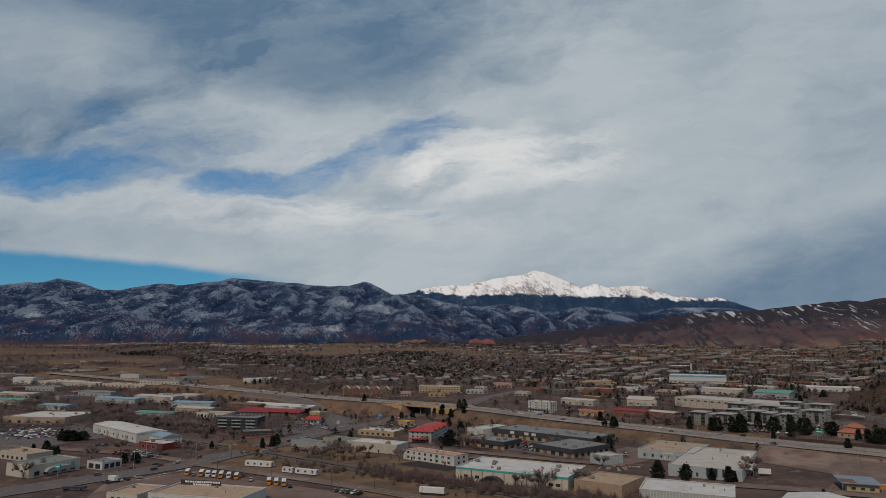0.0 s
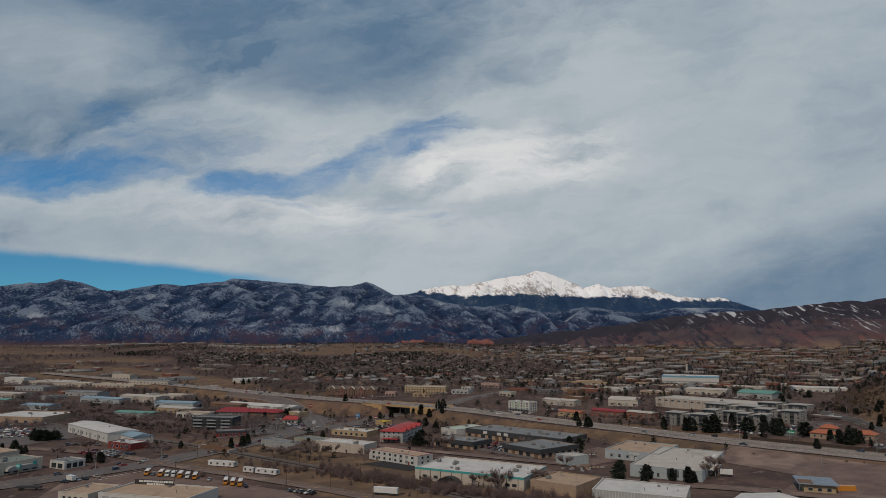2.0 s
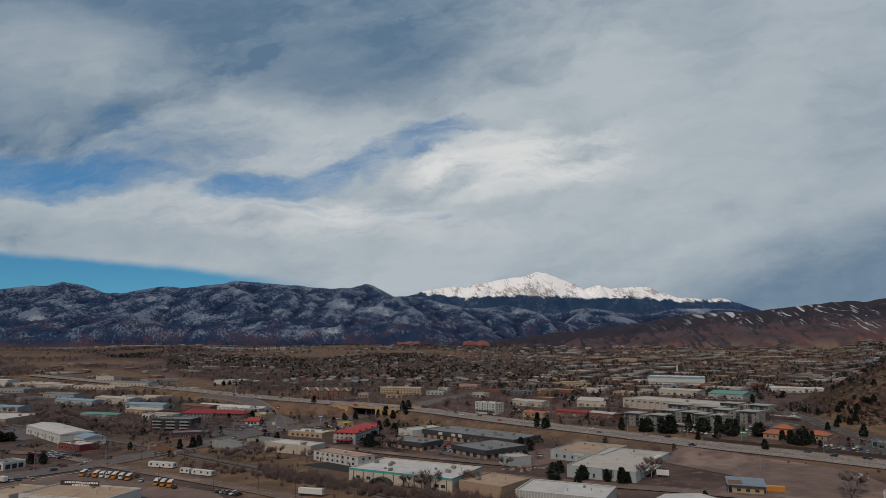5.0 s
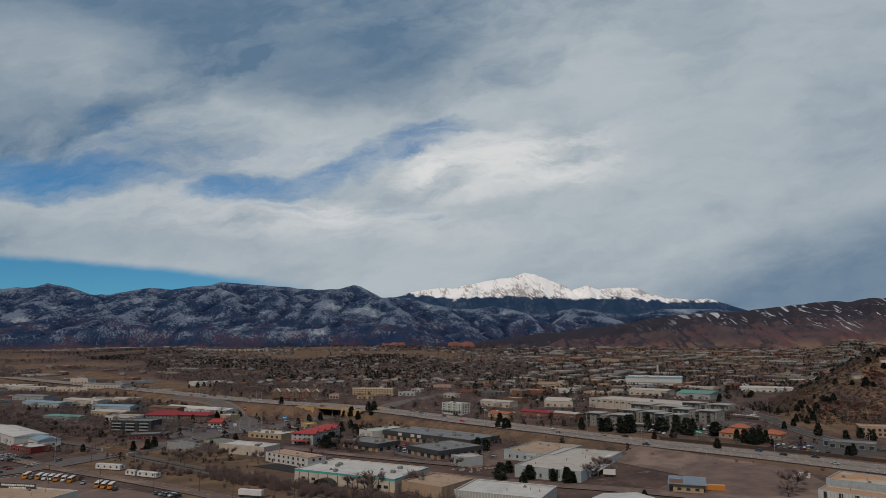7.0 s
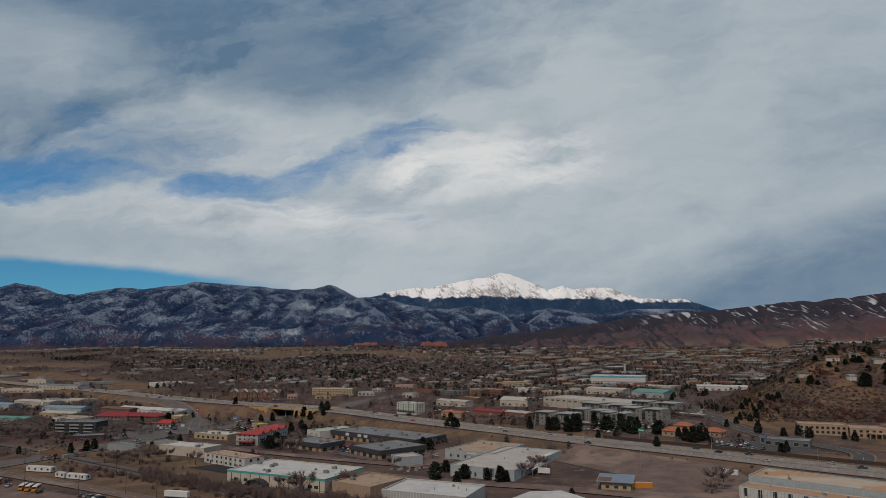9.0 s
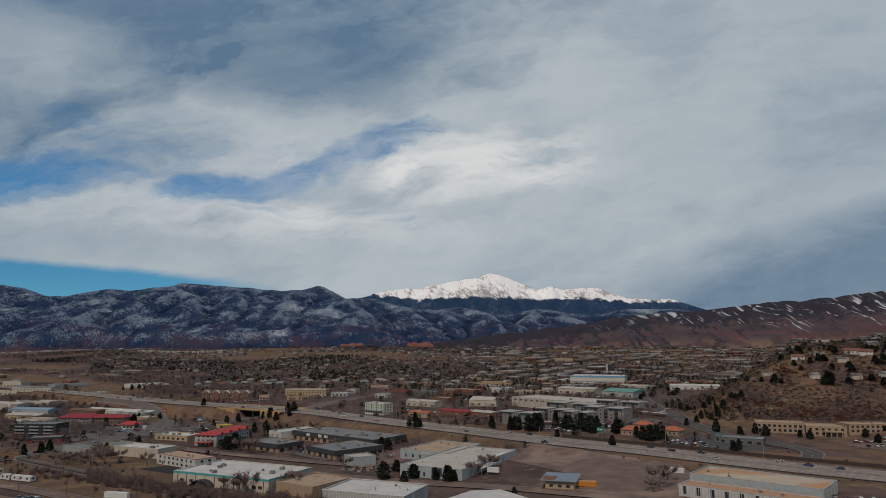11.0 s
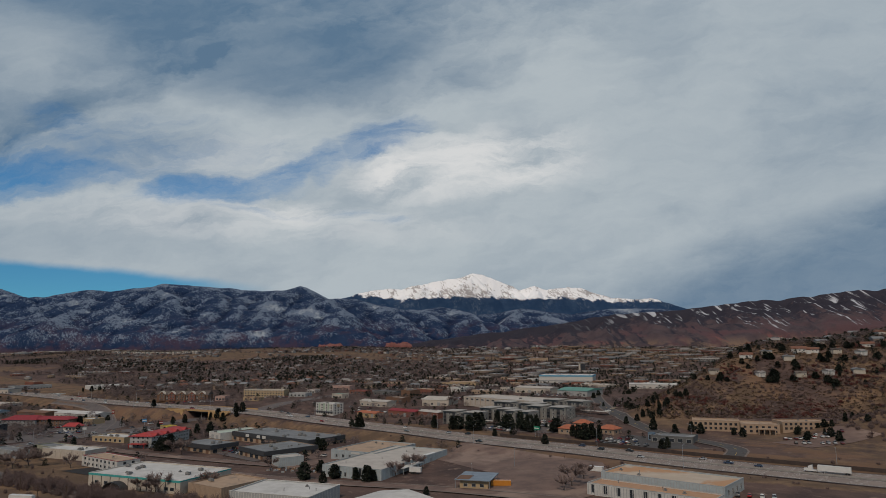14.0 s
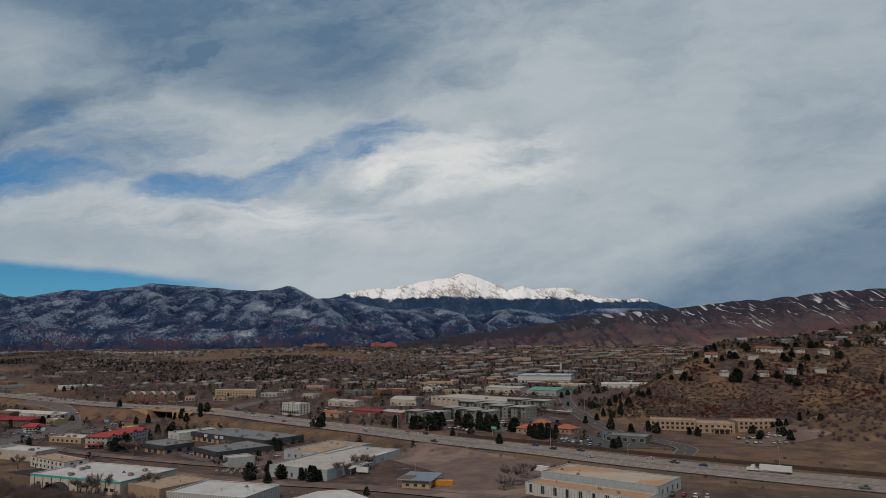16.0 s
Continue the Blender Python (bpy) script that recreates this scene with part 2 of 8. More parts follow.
def near_path(x, y, path):
    """The distance of places from a path, and the height of the path there."""
    x = np.asarray(x, float)
    y = np.asarray(y, float)
    A, B = path[:-1], path[1:]
    D = (B - A)[:, :2]
    L2 = (D * D).sum(1)
    flat_x, flat_y = x.ravel(), y.ravel()
    best, hz = np.empty(flat_x.shape), np.empty(flat_x.shape)
    for k in range(0, len(flat_x), 4000):
        u, v = flat_x[k:k + 4000, None], flat_y[k:k + 4000, None]
        t = np.clip(((u - A[:, 0]) * D[:, 0] + (v - A[:, 1]) * D[:, 1]) / L2, 0, 1)
        r = np.hypot(u - A[:, 0] - t * D[:, 0], v - A[:, 1] - t * D[:, 1])
        w = r.argmin(1)
        q = np.arange(len(w))
        best[k:k + 4000] = r[q, w]
        hz[k:k + 4000] = A[w, 2] + t[q, w] * (B[w, 2] - A[w, 2])
    return best.reshape(x.shape), hz.reshape(x.shape)


def ground_z(x, y):
    x = np.asarray(x, float)
    y = np.asarray(y, float)
    z = base_z(x, y)
    z = z + 0.5 * np.sin(x * 0.021 + 1.3) * np.sin(y * 0.017) * sstep((y - 700) / 500)
    r, hz = near_path(x, y, FW)
    near_side = y < 727 - 0.677 * (x + 9)
    along = np.abs((x + 9) * 0.828 - (y - 727) * 0.5606)
    under = 1 - sstep((along - 16.5) / 4)
    z = z + 3.6 * (1 - sstep((along - 30) / 30)) * (1 - sstep((r - 25) / 60)) * near_side
    # below the bridge's near side the bank falls to the street behind wing walls
    ramp = np.clip((along - 19) / 27, 0, 1)
    k = (1 - sstep((r - 17.5) / 20)) * (1 - under)
    k = np.where(near_side, k * (1 - (1 - ramp) * sstep((r - 20.0) / 1.5)), k)
    return z * (1 - k) + (hz - 0.35) * k


def gz(x, y):
    return float(ground_z(np.array([x]), np.array([y]))[0])


class Geo:
    """A mesh in the making: boxes, prisms, tubes and sheets joined into one."""

    def __init__(self):
        self.v, self.f, self.mi = [], [], []

    def face(self, pts, m=0):
        i = len(self.v)
        self.v += [tuple(p) for p in pts]
        self.f.append(tuple(range(i, i + len(pts))))
        self.mi.append(m)

    def box(self, x0, x1, y0, y1, z0, z1, m=0, top=None, bevel=0.0):
        i = len(self.v)
        b = bevel
        self.v += [(x0, y0, z0), (x1, y0, z0), (x1, y1, z0), (x0, y1, z0), (x0 + b, y0 + b, z1), (x1 - b, y0 + b, z1), (x1 - b, y1 - b, z1), (x0 + b, y1 - b, z1)]
        for q, k in (((0, 1, 5, 4), m), ((1, 2, 6, 5), m), ((2, 3, 7, 6), m), ((3, 0, 4, 7), m), ((4, 5, 6, 7), m if top is None else top), ((3, 2, 1, 0), m)):
            self.f.append(tuple(i + j for j in q))
            self.mi.append(k)

    def tube(self, a, b, r0, r1, n=6, m=0, cap=True):
        a, b = Vector(a), Vector(b)
        d = (b - a).normalized()
        s = d.orthogonal().normalized()
        t = d.cross(s)
        i = len(self.v)
        for c, r in ((a, r0), (b, r1)):
            for k in range(n):
                w = 2 * math.pi * k / n
                self.v.append(tuple(c + r * (math.cos(w) * s + math.sin(w) * t)))
        for k in range(n):
            self.f.append((i + k, i + (k + 1) % n, i + n + (k + 1) % n, i + n + k))
            self.mi.append(m)
        if cap:
            self.f.append(tuple(i + n + k for k in range(n)))
            self.f.append(tuple(i + n - 1 - k for k in range(n)))
            self.mi += [m, m]

    def prism(self, outline, z0, z1, m=0, top=None):
        n = len(outline)
        i = len(self.v)
        self.v += [(x, y, z0) for x, y in outline] + [(x, y, z1) for x, y in outline]
        for k in range(n):
            self.f.append((i + k, i + (k + 1) % n, i + n + (k + 1) % n, i + n + k))
            self.mi.append(m)
        self.f.append(tuple(i + n + k for k in range(n)))
        self.mi.append(m if top is None else top)
        self.f.append(tuple(i + n - 1 - k for k in range(n)))
        self.mi.append(m)

    def side_prism(self, outline, y0, y1, m=0):
        """An outline in x and z, drawn out along y."""
        n = len(outline)
        i = len(self.v)
        self.v += [(x, y0, z) for x, z in outline] + [(x, y1, z) for x, z in outline]
        for k in range(n):
            self.f.append((i + k, i + (k + 1) % n, i + n + (k + 1) % n, i + n + k))
            self.mi.append(m)
        self.f.append(tuple(i + n - 1 - k for k in range(n)))
        self.f.append(tuple(i + n + k for k in range(n)))
        self.mi += [m, m]

    def gable(self, w, d, z, rise, over=0.4, t=0.2, along_x=True, hip=0.0):
        """A pitched roof of two slopes over w by d, its ridge along x (or y), hipped by that much at its ends."""
        a, b = (w / 2 + over, d / 2 + over) if along_x else (d / 2 + over, w / 2 + over)
        P = [(-a, -b, z), (a, -b, z), (a, b, z), (-a, b, z), (-a + hip, 0, z + rise), (a - hip, 0, z + rise)]
        Q = [(x, y, zz + t) for x, y, zz in P]
        if not along_x:
            P = [(-y, x, zz) for x, y, zz in P]
            Q = [(-y, x, zz) for x, y, zz in Q]
        i = len(self.v)
        self.v += P + Q
        for q in ((6, 7, 11, 10), (8, 9, 10, 11), (7, 8, 11), (9, 6, 10), (0, 1, 7, 6), (1, 2, 8, 7), (2, 3, 9, 8), (3, 0, 6, 9), (3, 2, 1, 0)):
            self.f.append(tuple(i + j for j in q))
            self.mi.append(0)

    def add(self, other, m):
        """Another mesh's geometry, moved by the matrix m."""
        i = len(self.v)
        self.v += [tuple(m @ Vector(p)) for p in other.v]
        self.f += [tuple(i + j for j in q) for q in other.f]
        self.mi += other.mi

    def mesh(self, name, mats, smooth=False):
        me = bpy.data.meshes.new(name)
        me.from_pydata(self.v, [], self.f)
        for m in mats if isinstance(mats, (list, tuple)) else [mats]:
            me.materials.append(m)
        if any(self.mi):
            me.polygons.foreach_set("material_index", self.mi)
        if smooth:
            me.polygons.foreach_set("use_smooth", [True] * len(me.polygons))
        me.update()
        return me


def part(name, geo, mats, parent=None, label="", m=None, smooth=False):
    """One mesh object under a thing or a part; geo may be a finished mesh."""
    ob = new(name, geo.mesh(name, mats, smooth) if isinstance(geo, Geo) else geo)
    if parent is not None:
        ob.parent = parent
    if m is not None:
        ob.matrix_basis = m
    if label:
        ob["label"] = label
    return ob


def thing(name, label, category, x, y, rot=0.0, z=None, group=""):
    """An Empty at a thing's base, standing on the ground."""
    ob = new(name)
    ob.matrix_basis = pose(x, y, gz(x, y) if z is None else z, 0, 0, rot)
    return tagged(ob, label, category, group)


def sheet(name, xs, ys, zf, mats, smooth=True, attrs=None):
    X, Y = np.meshgrid(xs, ys)
    Z = zf(X, Y)
    nx, ny = len(xs), len(ys)
    V = np.stack([X, Y, Z], -1).reshape(-1, 3)
    idx = np.arange(nx * ny).reshape(ny, nx)
    Fc = np.stack([idx[:-1, :-1], idx[:-1, 1:], idx[1:, 1:], idx[1:, :-1]], -1).reshape(-1, 4)
    me = bpy.data.meshes.new(name)
    me.from_pydata(V, [], Fc)
    me.polygons.foreach_set("use_smooth", [smooth] * len(me.polygons))
    me.materials.append(mats)
    for key, fn in (attrs or {}).items():
        at = me.attributes.new(key, "FLOAT", "POINT")
        at.data.foreach_set("value", fn(X, Y, Z).reshape(-1).astype(np.float32))
    me.update()
    return new(name, me)


def fbm(x, y, f, octaves=5, seed=0, ridged=False, gain=0.5):
    """Layered value noise on a lattice, between -1 and 1 (ridged: 0 to 1)."""
    out = np.zeros(np.shape(x))
    amp, tot = 1.0, 0.0
    for o in range(octaves):
        rng = np.random.RandomState(seed * 31 + o)
        tab = rng.rand(256, 256) * 2 - 1
        u, v = x * f + 17.3 * o, y * f + 9.1 * o
        iu, iv = np.floor(u).astype(int), np.floor(v).astype(int)
        fu, fv = sstep(u - iu), sstep(v - iv)
        a, b = tab[iv % 256, iu % 256], tab[iv % 256, (iu + 1) % 256]
        c, d = tab[(iv + 1) % 256, iu % 256], tab[(iv + 1) % 256, (iu + 1) % 256]
        w = a * (1 - fu) * (1 - fv) + b * fu * (1 - fv) + c * (1 - fu) * fv + d * fu * fv
        if ridged:
            w = (1 - np.abs(w) * 1.6) ** 2
        out += amp * w
        tot += amp
        amp *= gain
        f *= 2.03
    return out / tot


def spaced(lo, hi, fine_lo, fine_hi, fine, grow=1.12):
    """Grid lines, fine in the middle stretch and wider outwards."""
    mid = list(np.arange(fine_lo, fine_hi + 0.1, fine))
    up, s = [], fine
    while (up or mid)[-1] < hi:
        s *= grow
        up.append((up or mid)[-1] + s)
    dn, s = [], fine
    while (dn or [mid[0]])[-1] > lo:
        s *= grow
        dn.append((dn or [mid[0]])[-1] - s)
    return np.array(dn[::-1] + mid + up)


# ---- ground ----
HILL_S = hill_s


def low_hills(x, y):
    """Knolls at the valley's far side."""
    a = (x - 90) / np.maximum(y, 300)
    far = sstep((y - 2150) / 500) * sstep((a - 0.02) / 0.08)
    k = 26 * far * (0.35 + fbm(x, y * 1.4, 1 / 420, 4, 5)) * (1 - sstep((a - 0.5) / 0.2))
    left = 9 * sstep((y - 1500) / 600) * sstep((-a - 0.2) / 0.2) * fbm(x, y * 2, 1 / 300, 3, 6)
    s = HILL_S(x, y)
    rough = sstep(s / 120) * (5 * fbm(x, y, 1 / 95, 4, 7) + 1.2 * fbm(x, y, 1 / 22, 3, 8))
    return np.maximum(k, 0) + left + rough


plain_z = ground_z


def ground_z(x, y):
    x = np.asarray(x, float)
    y = np.asarray(y, float)
    return plain_z(x, y) + low_hills(x, y)


RAIL = [(-420, 700), (-300, 616), (-242, 574), (-166, 524), (-98, 471), (-42, 427), (4, 388), (60, 340), (140, 270)]


def grass_amount(X, Y, Z):
    a = (X - 90) / np.maximum(Y, 300)
    r, _ = near_path(X, Y, FW)
    g = np.where(X < 150, 0.52, 0.7) * sstep((r - 16) / 5) * (1 - sstep((r - 34) / 18))
    g = np.maximum(g, sstep(HILL_S(X, Y) / 30) * (0.44 + 0.7 * fbm(X, Y, 1 / 30, 4, 17)))
    g = np.maximum(g, sstep((Y - 950) / 150) * sstep((-a - 0.22) / 0.14) * (0.05 + 0.8 * fbm(X, Y * 2.5, 1 / 260, 4, 11)))
    g = np.maximum(g, sstep((Y - 1700) / 350) * 0.62 * (0.4 + 0.8 * fbm(X, Y, 1 / 260, 3, 12) + 0.3))
    g = np.maximum(g, 0.85 * sstep((-X - 60) / 40) * sstep((Y - 860) / 60) * (1 - sstep((r - 60) / 40)))
    g = np.maximum(g, 0.8 * np.exp(-((X - 400) / 34) ** 2 - ((Y - 560) / 60) ** 2))
    g = np.maximum(g, 0.5 * sstep((X - 395) / 30) * sstep((Y - 250) / 60) * (1 - sstep((Y - 480) / 40)))
    rr, _ = near_path(X, Y, smooth_path([(x, y, 0) for x, y in RAIL], 25.0))
    g = np.maximum(g, 1.0 * (1 - sstep((rr - 26) / 40)) * sstep((fbm(X, Y, 1 / 40, 3, 14) + 0.5) / 0.4) * sstep((X + 190) / 30))
    g = np.maximum(g, (0.45 - 0.13 * (Y < 1000) * (X < 380)) * sstep((fbm(X, Y, 1 / 75, 3, 13) - 0.02) / 0.3))
    return np.clip(np.maximum(g, tan_fields(X, Y)), 0, 1)


BANK = [(-900, 1650), (-789, 1585), (-587, 1427), (-343, 1129), (-290, 1060)]
FIELDS = [(-870, 1780, 190, 70), (-320, 1953, 170, 55), (-70, 2085, 160, 60), (70, 1921, 80, 40), (342, 2034, 130, 60), (515, 2052, 110, 50), (1111, 2344, 200, 45), (-1300, 2100, 220, 80)]


def tan_fields(X, Y):
    """Open slopes and fields of dry grass, 0 to 1."""
    r, _ = near_path(X, Y, np.array([(x, y, 0.0) for x, y in BANK]))
    g = 1 - sstep((r - 26) / 24)
    wx, wy = X + 50 * fbm(X, Y, 1 / 120, 3, 91), Y + 40 * fbm(X, Y, 1 / 120, 3, 92)
    for x, y, rx, ry in FIELDS:
        g = np.maximum(g, 1.25 * np.exp(-((wx - x) / rx) ** 2 - ((wy - y) / ry) ** 2))
    return np.clip(g, 0, 1)


def make_ground_material():
    m = bpy.data.materials.new("ground")
    m.use_nodes = True
    N = Nodes(m.node_tree)
    p = m.node_tree.nodes["Principled BSDF"]
    pos = N.n("ShaderNodeNewGeometry").outputs["Position"]
    at = N.n("ShaderNodeAttribute", attribute_name="grass").outputs["Fac"]
    town = N.mix(N.ss(N.noise(pos, 0.03, 6.0, 0.65), 0.35, 0.65), (0.122, 0.081, 0.068), (0.066, 0.047, 0.044))
    town = N.mix(N.ss(N.noise(pos, 0.16, 4.0, 0.6, 0.3), 0.55, 0.72), town, (0.176, 0.126, 0.102))
    dry = N.mix(N.ss(N.noise(pos, 0.05, 7.0, 0.7), 0.28, 0.60), (0.222, 0.145, 0.090), (0.110, 0.075, 0.052))
    dry = N.mix(N.ss(N.noise(pos, 0.013, 5.0, 0.6), 0.5, 0.66), dry, (0.172, 0.103, 0.067))
    edge = N.m("ADD", at, N.m("MULTIPLY", N.m("SUBTRACT", N.noise(pos, 0.09, 6.0, 0.7), 0.5), 0.9))
    N.put(p.inputs["Base Color"], N.mix(N.ss(edge, 0.32, 0.58), town, dry))
    p.inputs["Roughness"].default_value = 0.95
    p.inputs["Specular IOR Level"].default_value = 0.1
    bp = N.n("ShaderNodeBump")
    bp.inputs["Strength"].default_value = 0.5
    bp.inputs["Distance"].default_value = 0.8
    N.put(bp.inputs["Height"], N.noise(pos, 0.35, 5.0, 0.65))
    N.t.links.new(bp.outputs[0], p.inputs["Normal"])
    return m


ground = sheet("ground", spaced(-4300, 4300, -420, 700, 4.5), spaced(-250, 4300, 250, 960, 4.5, 1.05), ground_z, make_ground_material(), attrs={"grass": grass_amount})
tagged(ground, "brown winter ground with patches of dry ochre grass", "ground", kind="structure")


# ---- mountains ----
def mountain_nodes(name):
    m = bpy.data.materials.new(name)
    m.use_nodes = True
    N = Nodes(m.node_tree)
    p = m.node_tree.nodes["Principled BSDF"]
    p.inputs["Roughness"].default_value = 0.95
    p.inputs["Specular IOR Level"].default_value = 0.05
    geo = N.n("ShaderNodeNewGeometry")
    pos = geo.outputs["Position"]
    sp, nr = N.n("ShaderNodeSeparateXYZ"), N.n("ShaderNodeSeparateXYZ")
    N.put(sp.inputs[0], pos)
    N.put(nr.inputs[0], geo.outputs["Normal"])
    bp = N.n("ShaderNodeBump")
    bp.inputs["Strength"].default_value = 0.7
    bp.inputs["Distance"].default_value = 9.0
    N.put(bp.inputs["Height"], N.noise(pos, 0.028, 7.0, 0.7))
    N.t.links.new(bp.outputs[0], p.inputs["Normal"])
    read = lambda key: N.n("ShaderNodeAttribute", attribute_name=key).outputs["Fac"]
    return m, N, p, pos, sp.outputs, nr.outputs, read


def make_hazed_forest_material():
    """Dark conifer forest with the haze of distance painted in as blue, and thin snow: fine speckle on the rises, whole
    clearings here and there, purple oak low down.
    """
    m, N, p, pos, xyz, nrm, read = mountain_nodes("forest_slopes")
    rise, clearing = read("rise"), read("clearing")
    # navy rather than green: distance haze is mixed into the base colour
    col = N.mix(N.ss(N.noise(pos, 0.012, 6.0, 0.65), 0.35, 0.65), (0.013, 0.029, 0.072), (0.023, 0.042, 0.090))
    # hollows darker: denser forest, plus shade painted in so the relief shows
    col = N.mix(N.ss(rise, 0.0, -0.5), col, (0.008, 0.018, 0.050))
    low = N.m("MULTIPLY", N.ss(N.noise(pos, 0.008, 5.0, 0.7), 0.45, 0.62), N.ss(xyz[2], 270.0, 90.0))
    col = N.mix(N.m("MULTIPLY", low, 0.75), col, (0.064, 0.042, 0.064))
    foot = N.ss(N.m("ADD", xyz[2], N.m("MULTIPLY", N.noise(pos, 0.01, 4.0, 0.6), 40.0)), 92.0, 58.0)
    col = N.mix(N.m("MULTIPLY", foot, 0.7), col, (0.085, 0.056, 0.058))
    fall = N.xyz(N.m("ADD", xyz[0], N.m("MULTIPLY", xyz[2], 0.5)), N.m("MULTIPLY", xyz[1], 0.35), N.m("MULTIPLY", xyz[2], 0.75))
    speck = N.noise(fall, 0.11, 5.0, 0.85, 0.4)
    patchy = N.noise(pos, 0.0075, 5.0, 0.6, 0.6)
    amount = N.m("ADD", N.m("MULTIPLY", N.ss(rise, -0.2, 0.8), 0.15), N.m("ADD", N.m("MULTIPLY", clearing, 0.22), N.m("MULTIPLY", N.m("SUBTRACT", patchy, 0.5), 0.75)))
    amount = N.m("ADD", amount, N.m("MULTIPLY", nrm[0], 0.16))
    snow = N.ss(N.m("ADD", N.m("MULTIPLY", N.m("SUBTRACT", speck, 0.5), 1.35), N.m("SUBTRACT", amount, N.m("MULTIPLY", N.ss(xyz[2], 230.0, 70.0), 0.07))), 0.06, 0.22)
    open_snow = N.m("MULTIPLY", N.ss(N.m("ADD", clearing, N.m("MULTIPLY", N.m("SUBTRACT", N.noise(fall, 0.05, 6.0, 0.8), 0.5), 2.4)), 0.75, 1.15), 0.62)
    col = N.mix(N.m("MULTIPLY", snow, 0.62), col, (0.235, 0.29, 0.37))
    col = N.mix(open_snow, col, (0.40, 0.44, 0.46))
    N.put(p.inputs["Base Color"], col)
    return m


def make_peak_material():
    """Snowfields above a ragged tree line, with grey-brown rock ribs high up and dark forest below, blued by painted
    haze.
    """
    m, N, p, pos, xyz, nrm, read = mountain_nodes("snow_slopes")
    line = read("tree_line")
    # forest tone paled and blued here to imitate haze, not by any air
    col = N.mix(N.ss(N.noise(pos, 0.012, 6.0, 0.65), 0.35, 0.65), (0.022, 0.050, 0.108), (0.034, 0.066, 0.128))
    fall = N.xyz(xyz[0], N.m("MULTIPLY", xyz[1], 0.30), N.m("MULTIPLY", xyz[2], 0.5))
    speck = N.noise(fall, 0.07, 6.0, 0.85, 0.5)
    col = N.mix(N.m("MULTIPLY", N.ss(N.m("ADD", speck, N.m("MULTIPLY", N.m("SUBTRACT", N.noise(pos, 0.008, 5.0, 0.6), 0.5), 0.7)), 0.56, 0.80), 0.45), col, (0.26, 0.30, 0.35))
    over = N.m("ADD", line, N.m("MULTIPLY", N.m("SUBTRACT", N.noise(N.xyz(N.m("ADD", xyz[0], N.m("MULTIPLY", xyz[2], 0.7)), 0.0, N.m("MULTIPLY", xyz[2], 1.1)), 0.012, 7.0, 0.70, 0.5), 0.5), 130.0))
    rock = N.noise(N.xyz(N.m("ADD", xyz[0], N.m("MULTIPLY", xyz[2], 0.5)), 0.0, N.m("MULTIPLY", xyz[2], 0.8)), 0.05, 8.0, 0.75, 0.9)
    zone = N.noise(N.xyz(xyz[0], 2.0, xyz[2]), 0.0085, 3.0, 0.5)
    bare = N.ss(N.m("ADD", rock, N.m("MULTIPLY", N.m("SUBTRACT", zone, 0.5), 0.75)), 0.52, 0.60)
    white = N.mix(N.m("MULTIPLY", bare, 0.72), (0.90, 0.91, 0.93), N.mix(speck, (0.16, 0.135, 0.13), (0.34, 0.30, 0.29)))
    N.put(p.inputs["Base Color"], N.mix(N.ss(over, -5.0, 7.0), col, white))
    return m


